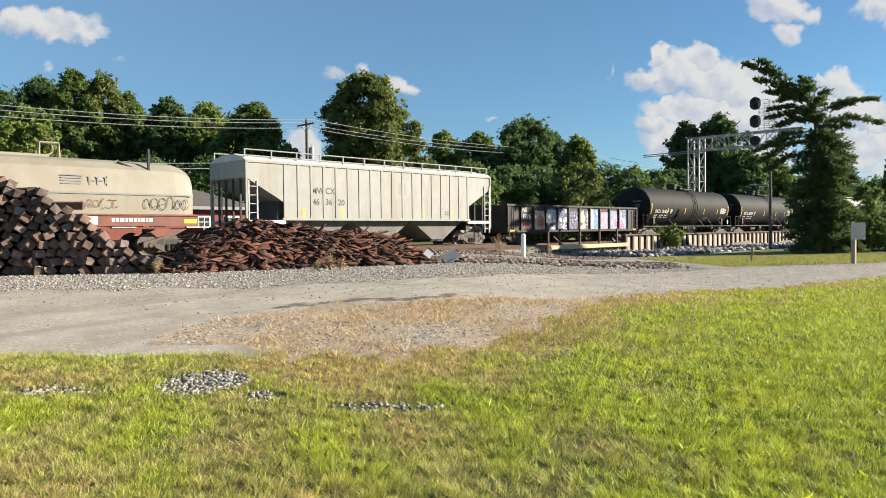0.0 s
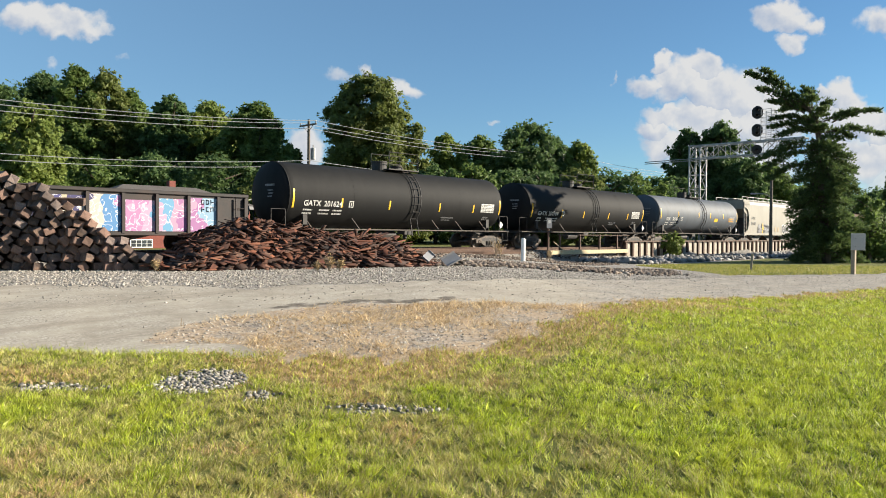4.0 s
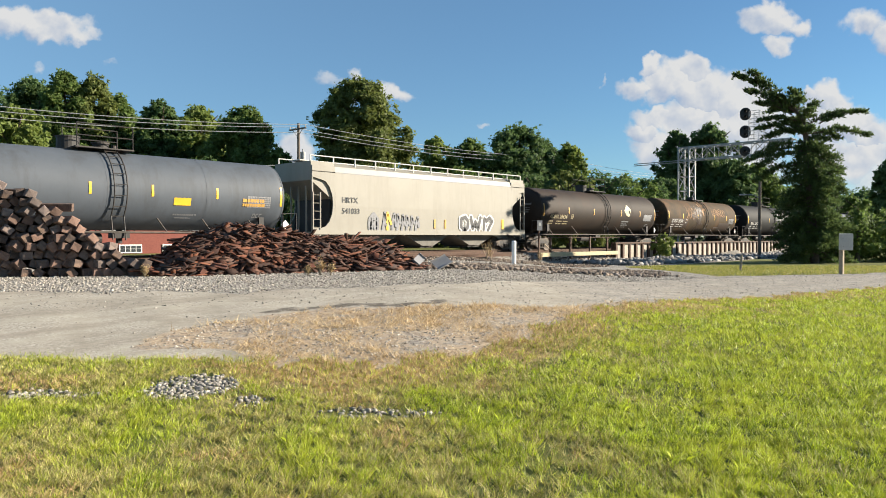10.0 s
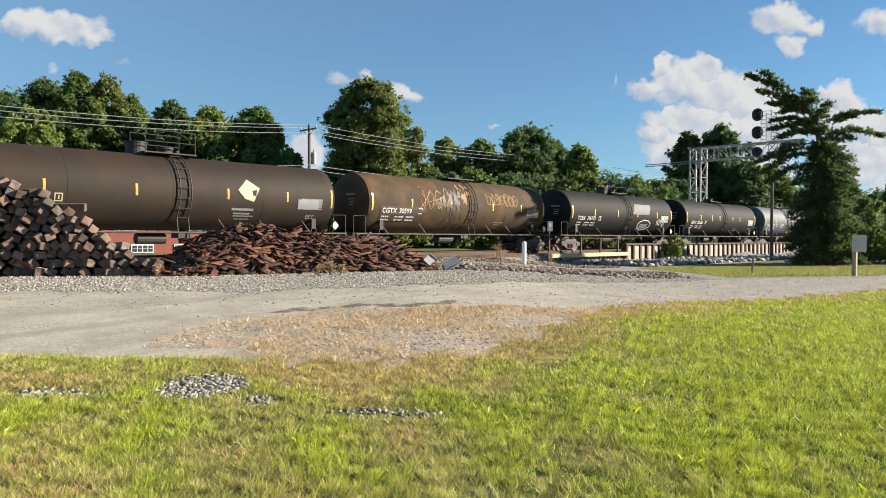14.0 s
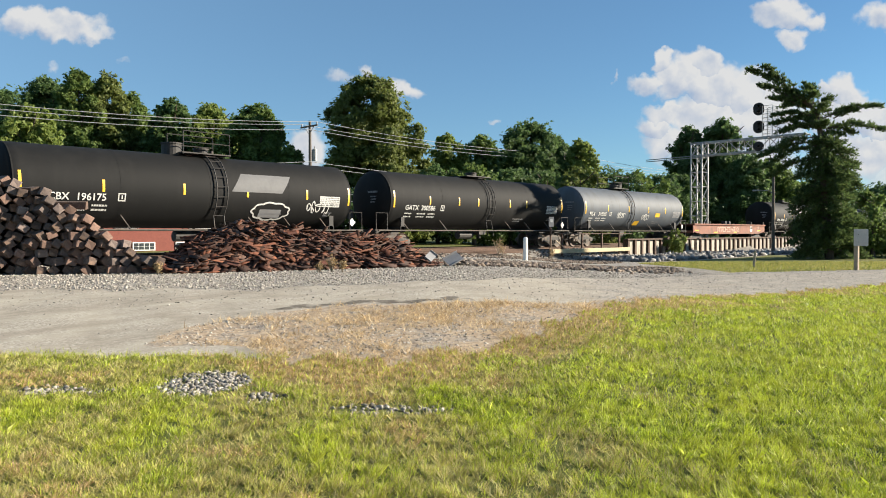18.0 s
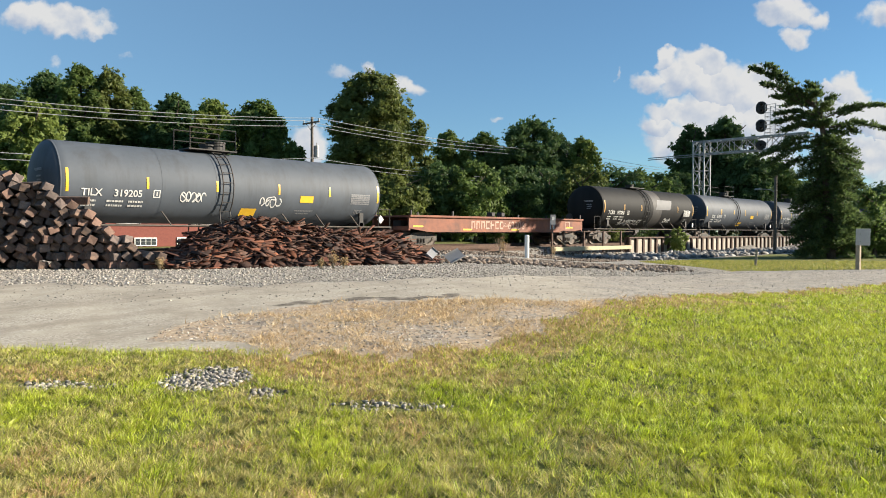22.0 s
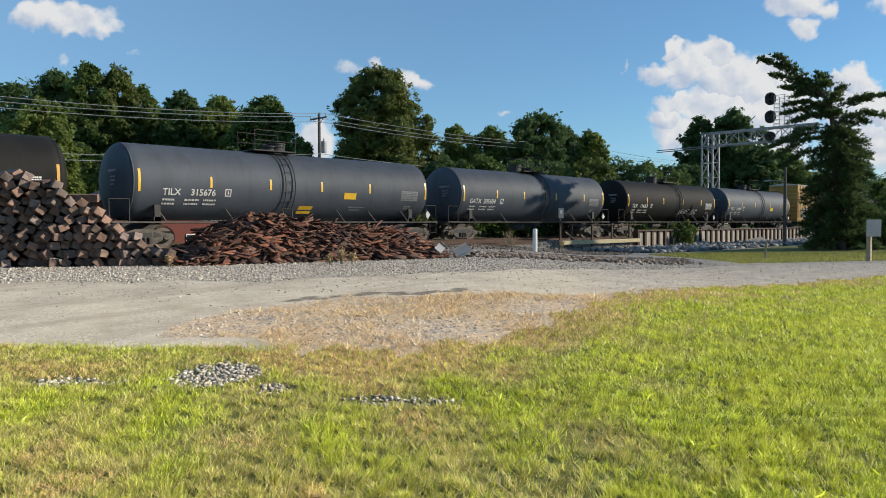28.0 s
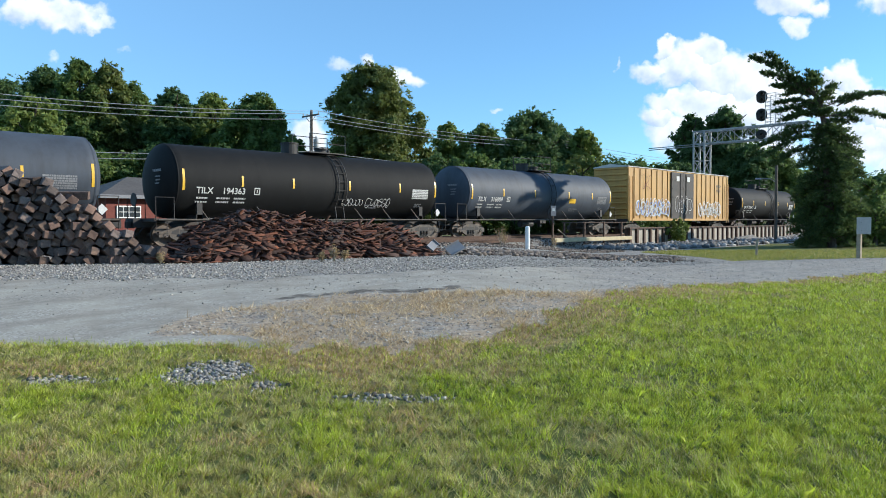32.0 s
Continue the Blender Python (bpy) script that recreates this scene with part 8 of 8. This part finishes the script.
def dry_at(lat, dep):
    """How dry the lawn is: along the drive and in patches."""
    x, y = plan(lat, dep)
    edge = np.interp(lat, *LAWN) - dep
    d = 0.20 + 0.30 * sstep((2.0 - lat) / 3.5) + 1.0 * np.exp(-np.maximum(edge, 0) / (1.1 + 2.0 * sstep((lat - 0.3) / 3))) * sstep((lat + 3.2) / 1.6) + 0.24 * soft_noise(x, y, 1.1, 3) + 0.28 * soft_noise(x, y, 3.1, 4) + 0.18 * soft_noise(x, y, 8.0, 5) + 0.32 * np.exp(-np.maximum(edge, 0) / 0.5)
    d = d - 0.55 * sstep((lat / np.maximum(dep, 1) - 0.05) / 0.45)
    for cl, cd, hl, hd, k in DRY_SPOTS:
        d = d + k * np.exp(-((dep - cd) / hd) ** 2 - ((lat - cl) / hl) ** 2)
    return d


# worn brown spots: across, ahead, half sizes, strength
DRY_SPOTS = ((-4.2, 6.95, 1.2, 0.5, 1.25), (-2.9, 7.45, 0.5, 0.3, 0.4), (-1.05, 7.2, 0.55, 0.7, 0.75), (-0.75, 6.2, 0.35, 0.3, 0.55), (-1.5, 4.75, 0.45, 0.22, 0.5), (0.6, 6.9, 0.5, 0.35, 0.35), (2.0, 5.9, 1.0, 0.4, 0.3), (2.6, 4.4, 1.3, 0.45, 0.35), (0.2, 4.0, 0.9, 0.3, 0.3))
STONY = ((-2.42, 6.85, 0.44, 0.55), (-3.75, 6.55, 0.42, 0.2), (-0.6, 5.9, 0.6, 0.2), (-1.72, 6.3, 0.22, 0.2), (-3.25, 6.5, 0.14, 0.12))


def in_stones(lat, dep, grow=1.0):
    m = np.full(lat.shape, 9.0)
    for cl, cd, hl, hd in STONY:
        m = np.minimum(m, ((lat - cl) / (hl * grow)) ** 2 + ((dep - cd) / (hd * grow)) ** 2)
    return m


def clump(a, d):
    """Draws the blades together into small tufts."""
    s = 0.062
    ca, cd = (np.floor(a / s) + 0.5) * s, (np.floor(d / s) + 0.5) * s
    ca, cd = ca + 0.07 * np.sin(cd * 191 + ca * 137), cd + 0.07 * np.sin(ca * 183 - cd * 129)
    k = 0.36 * np.abs(np.sin(ca * 57 + cd * 71)) * np.where(d < 13, 1, 0.5)
    return a + (ca - a) * k, d + (cd - d) * k


for count, d0, d1, power in ((350000, 3.3, 7.5, 1.5), (680000, 7.5, 27, 1.8)):
    lat, dep = scatter(count, d0, d1, 0.72, power)
    lawn, patch, gravel = zones(lat, dep)
    x, y = plan(lat, dep)
    edge = np.interp(lat, *LAWN) - dep
    dryness = dry_at(lat, dep)
    bald = soft_noise(x, y, 2.3, 8) + 0.7 * soft_noise(x, y, 7.0, 9)
    thin = np.clip(1.25 - np.clip(dryness, 0, 1) * 0.5, 0.5, 1) * np.clip((in_stones(lat, dep) - 0.5) * 1.2, 0.06, 1) * np.where(bald > 0.9, 0.4, 1.0) * np.clip(0.85 + 0.7 * (soft_noise(x, y, 24.0, 53) + soft_noise(x, y, 55.0, 54)) * 0.5, 0.12, 1)
    keep = (lawn > rng.uniform(0.12, 0.85, len(lat))) & (rng.random(len(lat)) < thin)
    isdry = rng.random(len(lat)) < np.clip(dryness, 0.07, 0.82)
    tan_band = (edge < 1.0 + 2.6 * sstep((lat - 0.3) / 3) + rng.normal(0, 0.7, len(lat))) & (lat > -2.2) | (dryness > 1.05)
    wide = 0.0088
    g = keep & ~isdry
    blades(*clump(lat[g], dep[g]), 0.052, wide, 1.05, "lawn_grass", GRASS, "mown green lawn grass with yellowing tips")
    g = keep & isdry & ~tan_band
    blades(*clump(lat[g], dep[g]), 0.045, wide, 1.5, "dry_lawn_grass", PALESTRAW, "pale dry straw among the lawn grass")
    g = keep & isdry & tan_band
    blades(*clump(lat[g], dep[g]), 0.040, wide, 1.6, "brown_lawn_grass", STRAW, "dry orange-brown grass along the drive")
# sparse grass all round
al, ar = rng.uniform(0, 2 * math.pi, 22000), 22 * np.sqrt(rng.uniform(0.001, 1, 22000))
wl, wd = np.sin(al) * ar, np.cos(al) * ar
lw, _, _ = zones(wl, wd)
g = (lw > 0.6) & ((np.abs(wl) > 0.70 * wd) | (wd < 3.4))
blades(wl[g], wd[g], 0.06, 0.012, 1.2, "outer_grass", GRASS, "mown green lawn grass round the standing point")
# taller tufts in the lawn
tl, td = scatter(700, 3.4, 18, 0.70, 1.6)
lw, _, _ = zones(tl, td)
ok = (lw > 0.7) & (in_stones(tl, td, 1.1) > 1) & (dry_at(tl, td) < rng.uniform(0.15, 0.55, len(tl)))
tl, td = np.repeat(tl[ok], 15), np.repeat(td[ok], 15)
blades(tl + rng.normal(0, 0.045, len(tl)), td + rng.normal(0, 0.045, len(td)), 0.048, 0.0060, 1.1, "lawn_tufts", GRASS, "taller green tufts in the mown lawn", True)
# straw and dead weeds on the stony patch beside the drive
lat2, dep2 = rng.uniform(-4.6, 10, 150000), rng.uniform(8.0, 20, 150000)
_, patch2, _ = zones(lat2, dep2)
x, y = plan(lat2, dep2)
dens = 0.30 - 0.35 * sstep((-2.4 - lat2) / 1.2) + soft_noise(x, y, 1.6, 21) * 0.5 + 0.3 * np.exp(-((lat2 + 1.0) / 1.6) ** 2)
g = (patch2 > 0.35) & (rng.random(len(lat2)) < np.clip(dens, 0.04, 0.95))
blades(lat2[g], dep2[g], 0.042, 0.0055, 4.2, "dead_weeds", DEADSTRAW, "dead straw-coloured weeds lying on stony ground")
g = g & (rng.random(len(lat2)) < 0.035)
blades(lat2[g], dep2[g], 0.13, 0.006, 1.0, "dead_stalks", DEADSTRAW, "thin dead stalks standing on stony ground")
cl, cd = rng.uniform(-4.2, 8, 1700), rng.uniform(8.0, 17, 1700)
_, pt, _ = zones(cl, cd)
x, y = plan(cl, cd)
g = (pt > 0.4) & (rng.random(1700) < np.clip(0.35 - 0.4 * sstep((-2.4 - cl) / 1.2) + 0.6 * soft_noise(x, y, 1.6, 21) + 0.3 * np.exp(-((cl + 0.8) / 1.5) ** 2), 0.03, 0.9))
cl, cd = np.repeat(cl[g], 26), np.repeat(cd[g], 26)
blades(cl + rng.normal(0, 0.07, len(cl)), cd + rng.normal(0, 0.09, len(cd)), 0.075, 0.0075, 2.4, "dead_tufts", DEADSTRAW, "bleached dead tufts on stony ground")
# tufts at the drive's edge
lat3 = -1.9 - 4.6 * rng.uniform(0, 1, 2600)
dep3 = np.interp(lat3, *LAWN) + wob(lat3, 0 * lat3, 0.1) + rng.normal(-0.08, 0.14, len(lat3))
isdry = rng.random(len(lat3)) < 0.35 + 0.4 * soft_noise(lat3, dep3, 2.6, 14)
blades(lat3[~isdry], dep3[~isdry], 0.05, 0.006, 1.2, "edge_grass", GRASS, "longer green grass along the drive's edge")
blades(lat3[isdry], dep3[isdry], 0.05, 0.006, 1.4, "dry_edge_grass", PALESTRAW, "dry grass along the drive's edge")
# verge beyond the drive
VERGE = island_mat("rough_verge_grass", ((0.15, 0.17, 0.035), (0.27, 0.29, 0.058), (0.38, 0.35, 0.09), (0.20, 0.21, 0.045), (0.46, 0.38, 0.14)), 0.6, translucent=0.4)
lat4, dep4 = rng.uniform(6, 26, 42000), rng.uniform(24, 44, 42000)
lw, _, _ = zones(lat4, dep4)
xx, yy = plan(lat4, dep4)
g = (lw > 0.5) & (yy < 24.0) & (dep4 > np.interp(lat4, *ROADFAR))
blades(lat4[g], dep4[g], 0.07, 0.010, 0.9, "verge_grass", VERGE, "rough green verge grass beyond the drive", True)


def stones(lat, dep, size, name, material, label, sink=0.3, squash=0.7, lift=0.0, fine=True):
    n = len(lat)
    x, y = plan(lat, dep)
    z = height(x, y) + lift
    phi = (1 + 5 ** 0.5) / 2
    ico = np.array([(-1, phi, 0), (1, phi, 0), (-1, -phi, 0), (1, -phi, 0), (0, -1, phi), (0, 1, phi), (0, -1, -phi), (0, 1, -phi), (phi, 0, -1), (phi, 0, 1), (-phi, 0, -1), (-phi, 0, 1)]) / 1.9
    fi = np.array([(0, 11, 5), (0, 5, 1), (0, 1, 7), (0, 7, 10), (0, 10, 11), (1, 5, 9), (5, 11, 4), (11, 10, 2), (10, 7, 6), (7, 1, 8), (3, 9, 4), (3, 4, 2), (3, 2, 6), (3, 6, 8), (3, 8, 9), (4, 9, 5), (2, 4, 11), (6, 2, 10), (8, 6, 7), (9, 8, 1)])
    if not fine:
        ico = np.array([(1, 0, 0), (0, 1, 0), (-1, 0, 0), (0, -1, 0), (0, 0, 1), (0, 0, -1)]) * 1.12
        fi = np.array([(0, 1, 4), (1, 2, 4), (2, 3, 4), (3, 0, 4), (1, 0, 5), (2, 1, 5), (3, 2, 5), (0, 3, 5)])
    nv = len(ico)
    s = (size * rng.uniform(0.55, 1.5, n))[:, None, None] * 0.5
    sc = rng.uniform(0.65, 1.25, (n, 1, 3)) * np.array((1, 1, squash))
    v = ico[None] * (1 + rng.normal(0, 0.31, (n, nv, 1))) * sc * s
    a = rng.uniform(0, 2 * math.pi, n)
    ca, sa = np.cos(a)[:, None], np.sin(a)[:, None]
    vx, vy = v[:, :, 0] * ca - v[:, :, 1] * sa, v[:, :, 0] * sa + v[:, :, 1] * ca
    out = np.stack([vx + x[:, None], vy + y[:, None], v[:, :, 2] + z[:, None] + (s[:, :, 0] * (1 - 2 * sink) * squash)], 2)
    f = (fi[None] + (np.arange(n) * nv)[:, None, None]).reshape(-1, 3)
    tagged(new(name, raw_mesh(name, out.reshape(-1, 3), f, material)), label, "stones", kind="stuff")


STONE = island_mat("pale_limestone", ((0.12, 0.108, 0.092), (0.29, 0.262, 0.222), (0.44, 0.40, 0.345), (0.21, 0.188, 0.158), (0.54, 0.495, 0.425)), 0.85, bump=0.3)
BALLAST = island_mat("brown_grey_ballast", ((0.055, 0.041, 0.033), (0.165, 0.124, 0.093), (0.25, 0.195, 0.15), (0.095, 0.07, 0.054), (0.35, 0.295, 0.24)), 0.9, bump=0.3)
RIPRAP = island_mat("grey_riprap", ((0.06, 0.057, 0.053), (0.17, 0.16, 0.15), (0.32, 0.30, 0.28), (0.10, 0.095, 0.09), (0.46, 0.44, 0.41)), 0.85, bump=0.4)
BALLAST2 = island_mat("dusty_grey_stone", ((0.07, 0.064, 0.056), (0.22, 0.203, 0.172), (0.36, 0.328, 0.283), (0.13, 0.119, 0.104), (0.50, 0.457, 0.393)), 0.9, bump=0.3)
# heaps in the lawn
ls, ds = rng.uniform(-5.2, 0, 9000), rng.uniform(5.7, 7.4, 9000)
m = in_stones(ls, ds)
g = rng.random(len(ls)) < np.clip(1.15 - m, 0, 1) * np.where(ls > -1.95, 0.30, np.where(ls < -3.1, 0.5, 1)) * 1.2
stones(ls[g], ds[g], 0.039, "lawn_stones", BALLAST2, "pale broken stones in a bare spot of lawn", 0.25)
# gravel shoulder before the heaps
ls, ds = scatter(52000, 13.6, 34, 0.66, 1.3)
_, _, gv = zones(ls, ds)
x, y = plan(ls, ds)
g = (gv > 0.5) & (y < 26.0) & (ls < 9)
stones(ls[g], ds[g], 0.040, "gravel", STONE, "pale crushed stone gravel shoulder", 0.3, fine=False)
# stones of the dry patch
PATCHSTONE = island_mat("pale_warm_stone", ((0.16, 0.135, 0.105), (0.36, 0.31, 0.255), (0.54, 0.49, 0.42), (0.20, 0.17, 0.14), (0.66, 0.60, 0.52)), 0.85, bump=0.3)
ls, ds = rng.uniform(-4.6, 10, 36000), rng.uniform(8.2, 20, 36000)
_, pt, _ = zones(ls, ds)
x, y = plan(ls, ds)
g = (pt > 0.45) & (rng.random(len(ls)) < np.clip(0.6 + 0.5 * soft_noise(x, y, 1.3, 31), 0.1, 1))
stones(ls[g], ds[g], 0.026, "patch_stones", PATCHSTONE, "small pale stones strewn on dry soil", 0.35, fine=False)
# loose stones on the drive
ls, ds = rng.uniform(-9, 20, 15000), rng.uniform(9, 32, 15000)
lw, pt, gv = zones(ls, ds)
g = (lw < 0.2) & (pt < 0.3) & (rng.random(len(ls)) < np.where(ds < np.interp(ls, *ROADFAR) - 2.2, np.where(ls > 0.5, 0.5, 0.10), 0.8))
stones(ls[g], ds[g], 0.027, "loose_stones", BALLAST2, "loose stones scattered on the drive", 0.3, fine=False)
# brown ballast towards the track
u0, v0 = rng.uniform(8, 56, 11000), rng.uniform(21.5, 28.0, 11000)
ls, ds = SI * u0 - CO * v0, CO * u0 + SI * v0
g = (ls > -1) & (ls < 9.5) | (v0 > 26)
stones(ls[g], ds[g], 0.10, "track_ballast", BALLAST, "brown-grey ballast stones along the track", 0.3)
# rubble bank in front of the marker post
nb = 5200
tb = rng.uniform(0, 1, nb)
ls = -0.6 + tb * 9.0 + rng.normal(0, 0.25, nb)
ds = 25.5 + tb * 4.0 + rng.normal(0, 1.0, nb)
stones(ls, ds, 0.13, "rubble_bank", BALLAST, "low bank of broken brown-grey stone", 0.25, lift=0.0)
# riprap at the foot of the wall
nr2 = 4200
xr = rng.uniform(40, 94, nr2)
yr = rng.uniform(21.2, 26.3, nr2)
stones(SI * xr - CO * yr, CO * xr + SI * yr, 0.33, "riprap", RIPRAP, "grey riprap rocks below the retaining wall", 0.25, 0.75, lift=0.0)

motions()
